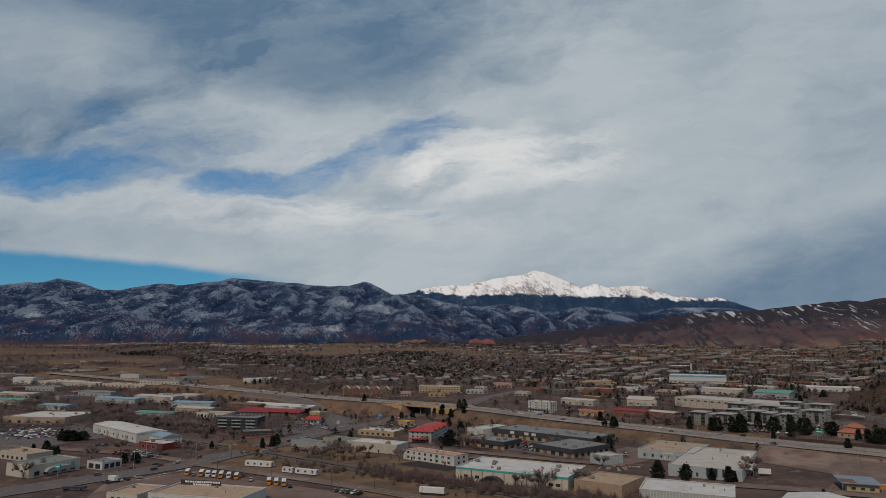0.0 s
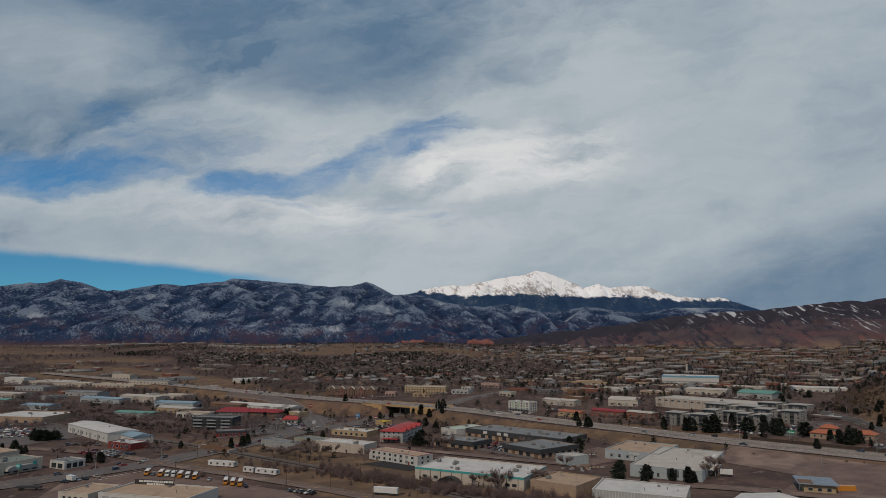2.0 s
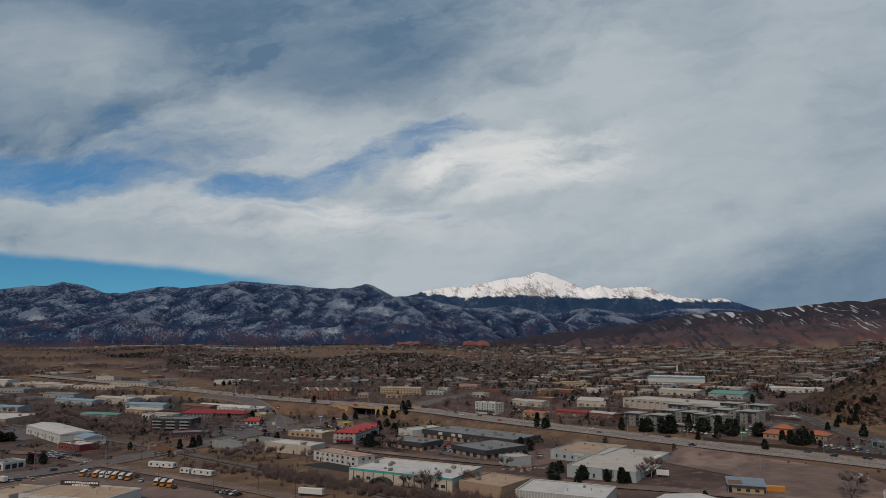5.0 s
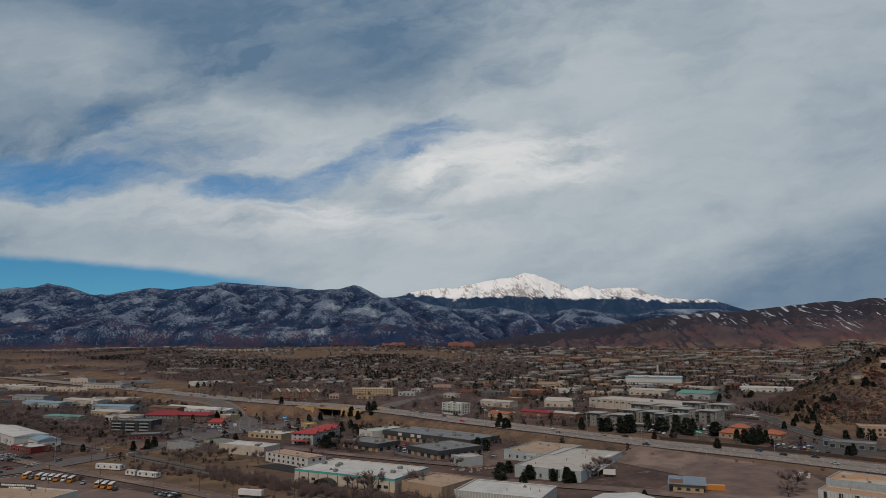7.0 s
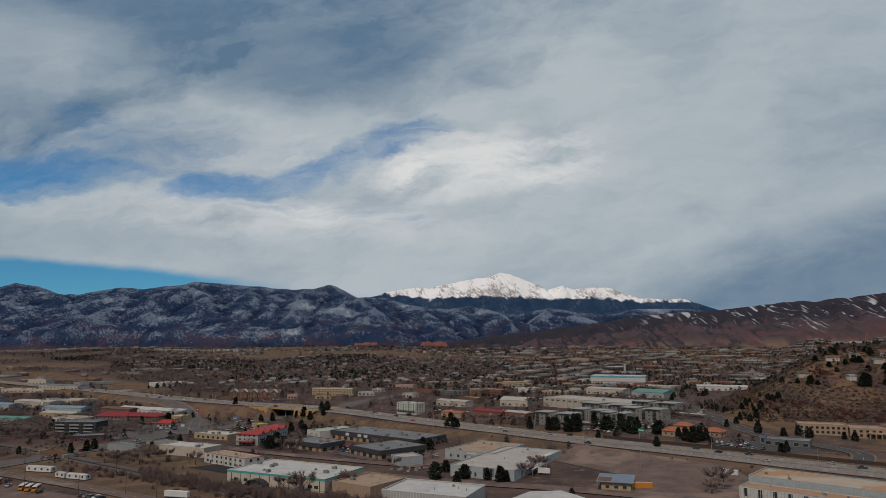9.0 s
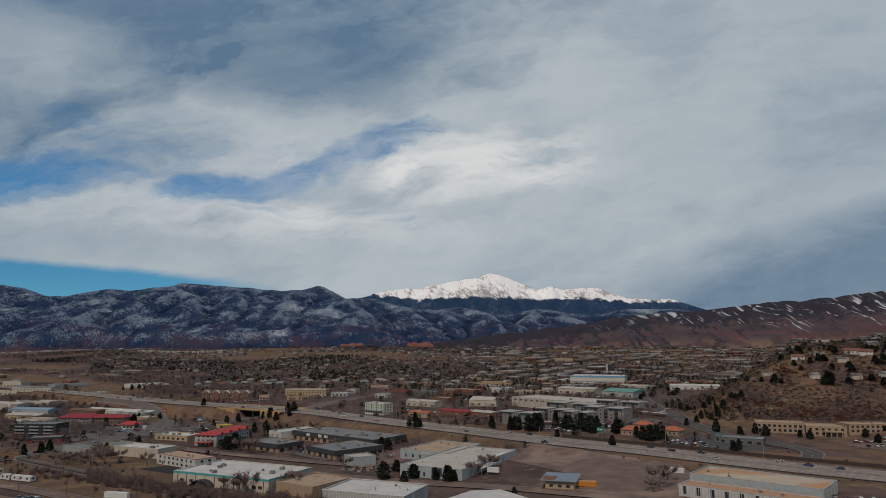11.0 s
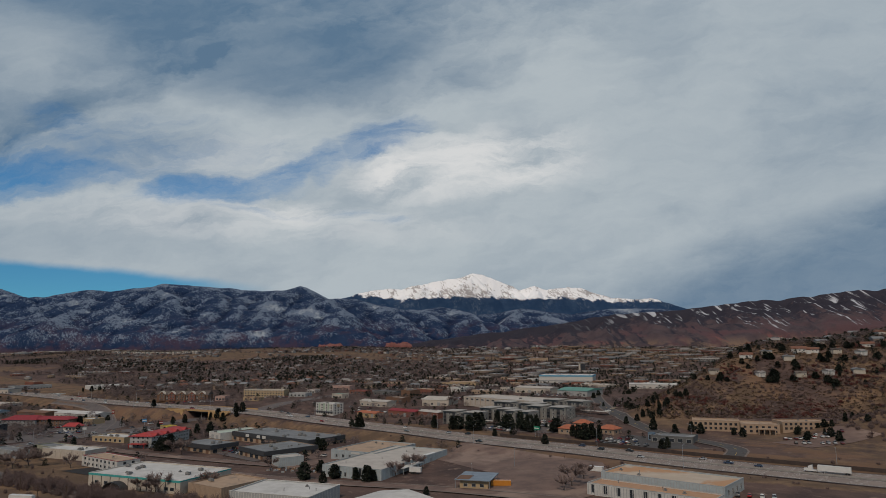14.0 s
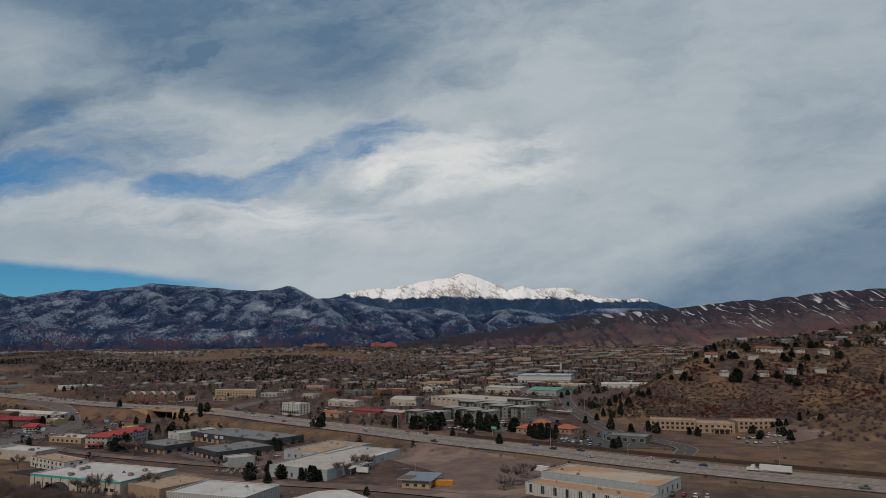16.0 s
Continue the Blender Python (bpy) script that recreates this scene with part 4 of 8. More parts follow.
# railway
rail_path = smooth_path([(x, y, 0) for x, y in RAIL], 6.0)
ballast = material("ballast", (0.150, 0.124, 0.110), (0.112, 0.092, 0.083), 0.95, 0.8)
g = Geo()
ribbon(g, rail_path, -5.5, -2.0, 0.25)
ribbon(g, rail_path, -2.0, 2.0, 0.75)
ribbon(g, rail_path, 2.0, 5.5, 0.25)
tagged(part("railway_bed", g, ballast), "grey gravel railway bed", "railway", kind="structure")
g = Geo()
for o in (-0.75, 0.75):
    ribbon(g, rail_path, o - 0.12, o + 0.12, 0.95)
tagged(part("rail", g, dark_steel), "pair of rusty steel rails", "railway", kind="structure")


# ---- freeway bridge ----
def make_bridge():
    c = FW[np.argmin(np.hypot(FW[:, 0] + 9, FW[:, 1] - 727))]
    d = math.degrees(math.atan2(-0.5606, 0.828))
    b = thing("freeway_bridge", "concrete freeway bridge with tan painted abutments over a street", "bridge", c[0], c[1], d, -5.0)
    top = c[2] + 5.0
    g = Geo()
    g.box(-19, 19, -18.4, 18.4, top - 1.3, top - 0.12)
    part("deck", g, concrete, b)
    for y in (-18.2, 18.2):
        g = Geo()
        g.box(-46, 46, y - 0.3, y + 0.3, top - 1.2, top + 0.6)
        part("parapet", g, fence_mat, b, "tan painted parapet")
    for y in (-16.5, -8.2, 0, 8.2, 16.5):
        g = Geo()
        g.box(-16.8, 16.8, y - 0.5, y + 0.5, top - 2.4, top - 1.3)
        part("girder", g, dark_steel, b, "dark girder")
    for x in (-18, 18):
        g = Geo()
        g.box(x - 1.2, x + 1.2, -18, 18, -1.5, top - 1.3)
        part("abutment", g, fence_mat, b, "tan abutment wall")
    for s in (-1, 1):
        g = Geo()
        tri = [(s * 18.5, -3.0), (s * 22.0, -3.0), (s * 46, top - 0.9), (s * 46, top - 0.1), (s * 18.5, top - 0.1)]
        g.side_prism(tri if s > 0 else tri[::-1], -21.8, -18.8)
        part("wing_wall", g, fence_mat, b, "tan wing wall")
    for y in (-14, -5, 5, 14):
        g = Geo()
        g.tube((0, y, -0.6), (0, y, top - 2.4), 0.5, 0.5, 10)
        part("pier", g, concrete, b)


make_bridge()


# ---- buildings ----
def wallmat(name, c, **kw):
    return material(name, c, tuple(v * 0.86 for v in c), kw.pop("rough", 0.85), kw.pop("scale", 0.5), spots=tuple(v * 0.72 for v in c), spot_scale=kw.pop("spot_scale", 0.12), spot_at=(0.56, 0.75), **kw)


CREAM = wallmat("cream_stucco", (0.50, 0.45, 0.38))
WHITE = wallmat("white_paint", (0.54, 0.53, 0.50))
BEIGE = wallmat("beige_block", (0.46, 0.41, 0.35))
TAN = wallmat("tan_stucco", (0.36, 0.265, 0.19))
OCHRE = wallmat("ochre_stucco", (0.40, 0.30, 0.18))
PALE_BLUE = wallmat("pale_blue_metal", (0.36, 0.41, 0.43), rough=0.6)
GREY = wallmat("grey_siding", (0.30, 0.31, 0.31))
LIGHT_GREY = wallmat("light_grey_siding", (0.36, 0.37, 0.365))
CHARCOAL = wallmat("charcoal_fascia", (0.050, 0.053, 0.059))
BRICK = wallmat("red_brick", (0.21, 0.088, 0.062))
BROWN = wallmat("brown_wood", (0.17, 0.098, 0.064))
RED = wallmat("red_paint", (0.21, 0.036, 0.034))
TEAL = wallmat("teal_paint", (0.06, 0.34, 0.33))
BLUE = wallmat("blue_paint", (0.07, 0.22, 0.42))
GREEN_R = wallmat("green_roof", (0.13, 0.29, 0.25))
OLIVE = wallmat("olive_stucco", (0.30, 0.30, 0.22))
ROOF_WHITE = material("white_membrane", (0.54, 0.53, 0.51), (0.44, 0.43, 0.41), 0.8, 0.15, spots=(0.34, 0.33, 0.315), spot_scale=0.07, spot_at=(0.52, 0.72))
ROOF_GREY = material("grey_membrane", (0.195, 0.203, 0.208), (0.150, 0.157, 0.163), 0.85, 0.15, spots=(0.255, 0.262, 0.262), spot_scale=0.06)
ROOF_TAN = material("tan_gravel", (0.40, 0.29, 0.205), (0.33, 0.24, 0.17), 0.9, 0.2, spots=(0.25, 0.19, 0.145), spot_scale=0.07)
ROOF_WARM = material("warm_grey_membrane", (0.46, 0.425, 0.385), (0.385, 0.355, 0.32), 0.85, 0.15, spots=(0.31, 0.28, 0.25), spot_scale=0.06, spot_at=(0.56, 0.72))
ROOF_RED = material("red_metal_roof", (0.37, 0.050, 0.045), (0.31, 0.043, 0.04), 0.55, 0.3)
ROOF_MAROON = material("maroon_roof", (0.27, 0.036, 0.042), (0.22, 0.03, 0.035), 0.7, 0.3)
ROOF_TILE = material("clay_tiles", (0.40, 0.14, 0.075), (0.31, 0.105, 0.06), 0.85, 0.8)
ROOF_BLUE = material("blue_metal_roof", (0.23, 0.32, 0.39), (0.19, 0.28, 0.34), 0.5, 0.3)
ROOF_SLATE = material("slate_blue_roof", (0.20, 0.25, 0.30), (0.16, 0.2, 0.245), 0.6, 0.3)
SHINGLE = material("brown_shingles", (0.12, 0.098, 0.085), (0.085, 0.07, 0.062), 0.95, 0.6, vary=0.25)

FACES = {"f": lambda w, d, u: pose(u, -d / 2, 0), "r": lambda w, d, u: pose(w / 2, u, 0, 0, 0, 90), "b": lambda w, d, u: pose(-u, d / 2, 0, 0, 0, 180), "l": lambda w, d, u: pose(-w / 2, -u, 0, 0, 0, -90)}
CACHE = {}


def shared(key, build):
    if key not in CACHE:
        CACHE[key] = build()
    return CACHE[key]


def ring(g, x0, x1, z0, z1, t, y0, y1, m=0):
    """A rectangular frame as one closed piece, in x and z."""
    i = len(g.v)
    o = [(x0 - t, z0 - t), (x1 + t, z0 - t), (x1 + t, z1 + t), (x0 - t, z1 + t)]
    n = [(x0, z0), (x1, z0), (x1, z1), (x0, z1)]
    for y in (y0, y1):
        g.v += [(x, y, z) for x, z in o] + [(x, y, z) for x, z in n]
    for k in range(4):
        a, b = k, (k + 1) % 4
        g.f += [(i + a, i + b, i + 4 + b, i + 4 + a), (i + 4 + a, i + 4 + b, i + 12 + b, i + 12 + a), (i + b, i + a, i + 8 + a, i + 8 + b), (i + 8 + b, i + 8 + a, i + 12 + a, i + 12 + b)]
        g.mi += [m] * 4


def window(root, face, w, d, u, z, ww=1.6, wh=1.5, frame_mat=None, mullions=1):
    fm = frame_mat or LIGHT_GREY

    def build():
        g, q = Geo(), Geo()
        ring(g, -ww / 2, ww / 2, 0, wh, 0.13, -0.10, 0.06)
        q.box(-ww / 2, ww / 2, -0.03, 0.05, 0, wh)
        return g.mesh("window", fm), q.mesh("pane", glass)
    frame_me, pane_me = shared(("window", ww, wh, fm.name), build)
    win = part("window", frame_me, None, root, m=FACES[face](w, d, u) @ pose(0, 0, z))
    part("pane", pane_me, None, win)
    return win


def roll_door(root, face, w, d, u, ww=3.6, wh=4.0, mat=None):
    def build():
        g = Geo()
        n = 6
        prof = [(0.08, 0.0)]
        for k in range(n):
            prof += [(-0.05, wh * k / n), (-0.05, wh * (k + 0.88) / n), (-0.02, wh * (k + 0.9) / n), (-0.02, wh * (k + 0.98) / n)]
        prof += [(0.08, wh)]
        m = len(prof)
        g.v += [(-ww / 2, y, z) for y, z in prof] + [(ww / 2, y, z) for y, z in prof]
        for k in range(m):
            g.f.append((k, m + k, m + (k + 1) % m, (k + 1) % m))
            g.mi.append(0)
        ring(g, -ww / 2 - 0.01, ww / 2 + 0.01, 0.0, wh + 0.01, 0.13, -0.12, 0.05)
        return g.mesh("roll_door", mat or LIGHT_GREY)
    me = shared(("roll", ww, wh, (mat or LIGHT_GREY).name), build)
    return part("roll_door", me, None, root, m=FACES[face](w, d, u) @ pose(0, 0, 0.15))


def door(root, face, w, d, u, mat=None):
    def build():
        g = Geo()
        g.box(-0.5, 0.5, -0.06, 0.05, 0, 2.1)
        g.box(-0.62, -0.5, -0.1, 0.05, 0, 2.2)
        g.box(0.5, 0.62, -0.1, 0.05, 0, 2.2)
        g.box(-0.62, 0.62, -0.1, 0.05, 2.1, 2.22)
        return g.mesh("door", mat or dark_steel)
    return part("door", shared(("door", (mat or dark_steel).name), build), None, root, m=FACES[face](w, d, u) @ pose(0, 0, 0.1))


UNIT_GREY = wallmat("unit_grey", (0.20, 0.20, 0.195))


def unit_mesh(kind):
    def build():
        g = Geo()
        if kind == 0:
            g.box(-1.4, 1.4, -1.0, 1.0, 0.35, 1.7, bevel=0.12)
            g.box(-1.2, -0.9, -0.8, 0.8, 0, 0.35)
            g.box(0.9, 1.2, -0.8, 0.8, 0, 0.35)
            g.tube((-0.55, 0, 1.7), (-0.55, 0, 1.95), 0.5, 0.5, 10)
            g.box(1.4, 2.1, -0.7, 0.7, 0.5, 1.4, bevel=0.1)
        elif kind == 1:
            g.box(-0.8, 0.8, -0.8, 0.8, 0, 0.5)
            g.tube((0, 0, 0.5), (0, 0, 1.1), 0.5, 0.65, 10)
        else:
            g.tube((0, 0, 0), (0, 0, 1.3), 0.18, 0.18, 8)
            g.tube((0, 0, 1.3), (0, 0, 1.5), 0.36, 0.2, 8)
        return g.mesh("rooftop_unit", UNIT_GREY)
    return shared(("unit", kind), build)


def rooftop(root, w, d, z, n, seed, big=True):
    rng = random.Random(seed)
    for k in range(n):
        kind = rng.choice([0, 0, 1, 2]) if big else rng.choice([1, 2, 2])
        x, y = (rng.random() - 0.5) * (w - 6), (rng.random() - 0.5) * (d - 6)
        part(("rooftop_unit", "roof_fan", "vent_pipe")[kind], unit_mesh(kind), None, root, m=pose(x, y, z, 0, 0, rng.choice([0, 90, 180])) @ Matrix.Scale(0.9, 4))


def shell(root, w, d, h, wall, roof, parapet=0.5, coping=None, deep=2.0):
    """Four walls, a roof slab set below their tops, and a coping."""
    t = 0.4
    g = Geo()
    g.box(-w / 2, w / 2, -d / 2, -d / 2 + t, -deep, h)
    g.box(-w / 2, w / 2, d / 2 - t, d / 2, -deep, h)
    g.box(-w / 2, -w / 2 + t, -d / 2 + t, d / 2 - t, -deep, h)
    g.box(w / 2 - t, w / 2, -d / 2 + t, d / 2 - t, -deep, h)
    part("wall", g, wall, root)
    g = Geo()
    g.box(-w / 2 + t, w / 2 - t, -d / 2 + t, d / 2 - t, h - parapet - 0.3, h - parapet)
    part("roof", g, roof, root)
    g = Geo()
    e = 0.08
    for x0, x1, y0, y1 in ((-w / 2 - e, w / 2 + e, -d / 2 - e, -d / 2 + t + e), (-w / 2 - e, w / 2 + e, d / 2 - t - e, d / 2 + e), (-w / 2 - e, -w / 2 + t + e, -d / 2 + t + e, d / 2 - t - e), (w / 2 - t - e, w / 2 + e, -d / 2 + t + e, d / 2 - t - e)):
        g.box(x0, x1, y0, y1, h, h + 0.14)
    part("coping", g, coping or wall, root)


def ribs(root, face, w, d, h, n, mat, deep=0.06, wide=0.12):
    """Upright seams or pilasters on one side, one mesh each."""
    L = w if face in "fb" else d

    def build():
        g = Geo()
        g.box(-wide / 2, wide / 2, -deep, 0.05, -0.5, h - 0.1)
        return g.mesh("pilaster", mat)
    me = shared(("rib", h, deep, wide, mat.name), build)
    for k in range(n):
        part("pilaster", me, None, root, m=FACES[face](w, d, -L / 2 + L * (k + 0.5) / n))


def seams(root, face, w, d, h, mat, step=1.0):
    """The fine standing seams of metal cladding, joined into one part a side."""
    L = w if face in "fb" else d
    g = Geo()
    n = int(L / step)
    for k in range(n):
        u = -L / 2 + L * (k + 0.5) / n
        g.box(u - 0.12, u + 0.12, -0.09, 0.03, -0.5, h - 0.2)
    part("cladding_seam", g, mat, root, m=FACES[face](w, d, 0))


def band(root, face, w, d, z0, z1, mat, name="band", deep=0.09):
    L = w if face in "fb" else d
    g = Geo()
    g.box(-L / 2, L / 2, -deep, 0.05, z0, z1)
    part(name, g, mat, root, m=FACES[face](w, d, 0))


def window_rows(root, face, w, d, floors, per, z0=1.0, step=3.0, ww=1.6, wh=1.5, inset=2.0, frame_mat=None, mullions=1):
    L = (w if face in "fb" else d) - 2 * inset
    for fl in range(floors):
        for k in range(per):
            window(root, face, w, d, -L / 2 + L * (k + 0.5) / per, z0 + fl * step, ww, wh, frame_mat, mullions)


FOOTPRINTS = []


def clear_of_walls(x, y, gap):
    """The place, moved out of any building's footprint by the nearest side facing the street."""
    for bx, by, w, d, rot in FOOTPRINTS:
        c, s = math.cos(radians(rot)), math.sin(radians(rot))
        u, v = (x - bx) * c + (y - by) * s, -(x - bx) * s + (y - by) * c
        if abs(u) < w / 2 + gap and abs(v) < d / 2 + gap:
            if w / 2 - abs(u) < d / 2 - abs(v) or v > 0:
                u = math.copysign(w / 2 + gap, u)
            else:
                v = -d / 2 - gap
            x, y = bx + u * c - v * s, by + u * s + v * c
    return x, y


def building(name, label, category, x, y, w, d, h, rot, wall, roof, coping=None, units=0, big=True, z=None, parapet=0.5, group=""):
    root = thing(name, label, category, x, y, rot, z, group)
    FOOTPRINTS.append((x, y, w, d, rot))
    shell(root, w, d, h, wall, roof, parapet, coping)
    rooftop(root, w, d, h - parapet, units, int(abs(x * 7 + y * 13)), big)
    return root


def pitched(name, label, category, x, y, w, d, h, rot, wall, roof, rise=2.0, hip=0.0, along_x=True, over=0.4, z=None, group=""):
    root = thing(name, label, category, x, y, rot, z, group)
    FOOTPRINTS.append((x, y, w, d, rot))
    g = Geo()
    g.box(-w / 2, w / 2, -d / 2, d / 2, -2, h)
    if hip == 0:
        a, b = (w / 2, d / 2) if along_x else (d / 2, w / 2)
        for s in (-1, 1):
            tri = [(s * a, -b, h), (s * a, b, h), (s * a, 0, h + rise)]
            tri = tri if along_x else [(-q, p, zz) for p, q, zz in tri]
            g.face(tri if (s > 0) else tri[::-1])
    part("wall", g, wall, root)
    g = Geo()
    g.gable(w, d, h, rise, over, 0.22, along_x, hip)
    part("roof", g, roof, root)
    return root


# warehouses beside the railway
b = building("warehouse", "cream warehouse with a teal band and a white roof", "warehouse", 45.5, 408, 67, 39, 7.0, -27, CREAM, ROOF_WHITE, coping=WHITE, units=9)
band(b, "f", 67, 39, 5.9, 7.02, TEAL, "teal_band")
band(b, "r", 67, 39, 6.4, 7.02, TEAL, "teal_band")
ribs(b, "f", 67, 39, 5.9, 10, dark_steel, 0.16, 0.35)
for u in (-27, -20, 24, 28):
    window(b, "f", 67, 39, u, 1.6, 2.6, 1.6)
for u in (-12, 8, 15):
    roll_door(b, "f", 67, 39, u, 3.6, 3.6, CREAM)
door(b, "f", 67, 39, -30)
g = Geo()
for k in range(8):
    a0, a1 = math.pi * k / 8, math.pi * (k + 1) / 8
    g.face([(-7 * math.cos(a0), -5, 4.2 * math.sin(a0)), (-7 * math.cos(a1), -5, 4.2 * math.sin(a1)), (-7 * math.cos(a1), -0.1, 4.2 * math.sin(a1)), (-7 * math.cos(a0), -0.1, 4.2 * math.sin(a0))])
    g.face([(-7 * math.cos(a0), -5, 4.0 * math.sin(a0)), (-6.6 * math.cos(a0), -5, 3.8 * math.sin(a0)), (-6.6 * math.cos(a1), -5, 3.8 * math.sin(a1)), (-7 * math.cos(a1), -5, 4.0 * math.sin(a1))])
part("canopy", g, dark_steel, b, "black arched canopy", m=FACES["f"](67, 39, -10))

b = building("motel_block", "white two-storey block with a dark red eave", "building", -5, 464, 44, 15, 6.4, -40, WHITE, ROOF_TAN, coping=ROOF_MAROON, units=3, big=False)
window_rows(b, "f", 44, 15, 2, 8, 1.2, 3.0, 1.8, 1.4)
window_rows(b, "r", 44, 15, 2, 2, 1.2, 3.0, 1.8, 1.4)
ribs(b, "f", 44, 15, 6.6, 7, LIGHT_GREY, 0.2, 0.3)
door(b, "f", 44, 15, 14.5, RED)
door(b, "f", 44, 15, -14.5)

b = building("warehouse", "beige block warehouse with a white flat roof", "warehouse", -47, 506, 42, 17, 6.6, -26.7, BEIGE, ROOF_WHITE, coping=WHITE, units=5)
ribs(b, "f", 42, 17, 6.4, 8, CREAM, 0.18, 0.35)
door(b, "f", 42, 17, 6)
window_rows(b, "r", 42, 17, 1, 2, 1.4)

b = building("warehouse", "small tan warehouse with a gravel roof", "warehouse", 90, 380, 27, 30, 6.0, -38, TAN, ROOF_TAN, units=3)
seams(b, "f", 27, 30, 6.0, TAN)
seams(b, "r", 27, 30, 6.0, TAN)

b = building("warehouse", "low white metal warehouse with a pale roof", "warehouse", 124, 355, 44.5, 30, 6.6, -24, LIGHT_GREY, ROOF_WHITE, coping=WHITE, units=4, big=False)
seams(b, "f", 44.5, 30, 6.6, WHITE, 1.5)
seams(b, "r", 44.5, 30, 6.6, WHITE, 1.5)

b = pitched("storage_hall", "white storage hall with a low pitched metal roof", "hall", 174, 322, 34, 34, 5.0, -38, WHITE, ROOF_WHITE, 2.6, 0.0, False)
seams(b, "f", 34, 34, 5.0, LIGHT_GREY, 1.5)
roll_door(b, "r", 34, 34, 3)

b = building("warehouse", "large pale metal warehouse with a warm white roof", "warehouse", 174, 441, 41, 82, 5.6, -31, PALE_BLUE, ROOF_WARM, coping=LIGHT_GREY, units=7, big=False)
seams(b, "f", 41, 82, 5.4, LIGHT_GREY, 2.0)
seams(b, "r", 41, 82, 5.4, PALE_BLUE, 2.0)
for u in (-30, -22, -14, -2, 8, 18):
    roll_door(b, "r", 41, 82, u, 3.2, 3.2, GREY)
for u in (2, 6.5, 11, 15.5):
    window(b, "f", 41, 82, u, 1.0, 2.0, 4.2, dark_steel, 1)
door(b, "f", 41, 82, -4)
g = Geo()
g.box(-12, 12, -4.5, 0.1, 3.6, 3.9)
for u in (-11.6, 0, 11.6):
    g.box(u - 0.12, u + 0.12, -4.4, -4.2, 0, 3.6)
part("loading_canopy", g, WHITE, b, "white flat canopy over the loading doors", m=FACES["r"](41, 82, -12))

b = building("warehouse", "old pale blue warehouse with a tan gravel roof", "warehouse", 163.5, 485, 37, 48, 5.6, -34, PALE_BLUE, ROOF_TAN, coping=LIGHT_GREY, units=4, big=False)
seams(b, "f", 37, 48, 5.4, LIGHT_GREY, 2.0)
window_rows(b, "f", 37, 48, 1, 6, 1.0, 3.0, 1.5, 1.8)
for u in (0, 3):
    door(b, "f", 37, 48, u, WHITE)
g = Geo()
g.box(-3.4, 3.4, -0.2, 0.05, 3.6, 4.8)
part("sign_panel", g, WHITE, b, "blank white sign panel", m=FACES["f"](37, 48, 2))

b = building("metal_shed", "small pale blue box-shaped metal shed", "shed", 108.7, 458, 14.1, 16, 6.0, -60.2, PALE_BLUE, ROOF_WARM, coping=LIGHT_GREY)
seams(b, "f", 14.1, 16, 5.9, LIGHT_GREY, 1.2)
seams(b, "r", 14.1, 16, 5.9, LIGHT_GREY, 1.2)


def dark_block(x, y, w, d, h, rot, units):
    b = building("business_unit", "low business unit with charcoal fascia and grey roof", "building", x, y, w, d, h, rot, TAN, ROOF_GREY, coping=CHARCOAL, units=units, group="charcoal business units")
    for f in "frl":
        band(b, f, w, d, h * 0.52, h + 0.05, CHARCOAL, "fascia", 0.6)
    n = int(w / 7)
    for k in range(n):
        u = -w / 2 + w * (k + 0.5) / n
        (roll_door(b, "f", w, d, u, 3.0, 2.6, BROWN) if k % 3 == 1 else window(b, "f", w, d, u, 0.4, 3.6, 2.2, dark_steel, 2))
    m = int(d / 7)
    for k in range(m):
        window(b, "r", w, d, -d / 2 + d * (k + 0.5) / m, 0.4, 3.2, 2.2, dark_steel, 2)
    return b


b = dark_block(91, 566, 93, 37, 6.6, -41, 12)
for u in (-26, -12, -5):
    g = Geo()
    g.box(-2.0, 2.0, -0.85, -0.6, 3.8, 6.0)
    part("sign_panel", g, WHITE, b, "blank white sign panel", m=FACES["f"](93, 37, u))
dark_block(94.8, 503.7, 36, 42, 5.8, -49.9, 7)
dark_block(39, 531, 37, 24, 5.8, -39.7, 5)
b = building("workshop", "white workshop with a pale green roof", "building", 42.5, 596, 18, 37, 6.2, -46, WHITE, wallmat("pale_green_roof", (0.42, 0.48, 0.41)), units=2)
roll_door(b, "f", 18, 37, -3)
roll_door(b, "f", 18, 37, 4)

# motel with the red roof
b = pitched("motel", "three-storey pale grey motel with a bright red roof", "motel", -10, 571, 50, 18.9, 8.2, 74, LIGHT_GREY, ROOF_RED, 2.6, 5.0, True, 0.9)
window_rows(b, "f", 50, 18.9, 3, 13, 0.9, 2.8, 1.7, 1.4, 1.5, WHITE)
window_rows(b, "l", 50, 18.9, 3, 4, 0.9, 2.8, 1.5, 1.4, 1.5, WHITE)
for u in (-19, -6.5, 6.5, 19):
    g = Geo()
    g.side_prism([(-3.2, 8.4), (3.2, 8.4), (0, 10.6)], -1.1, 5.0)
    part("dormer_roof", g, ROOF_RED, b, "small red gable", m=FACES["f"](50, 18.9, u))
    g = Geo()
    g.side_prism([(-2.6, 7.6), (2.6, 7.6), (2.6, 8.5), (0, 10.2), (-2.6, 8.5)], -0.8, 0.2)
    part("gable_wall", g, WHITE, b, m=FACES["f"](50, 18.9, u))
g = Geo()
g.box(-7, 7, -5.5, 0.0, 2.9, 3.3)
for x in (-6.6, 6.6):
    g.box(x - 0.2, x + 0.2, -5.2, -4.8, 0, 2.9)
part("entrance_canopy", g, ROOF_RED, b, "red entrance canopy", m=FACES["l"](50, 18.9, 0))

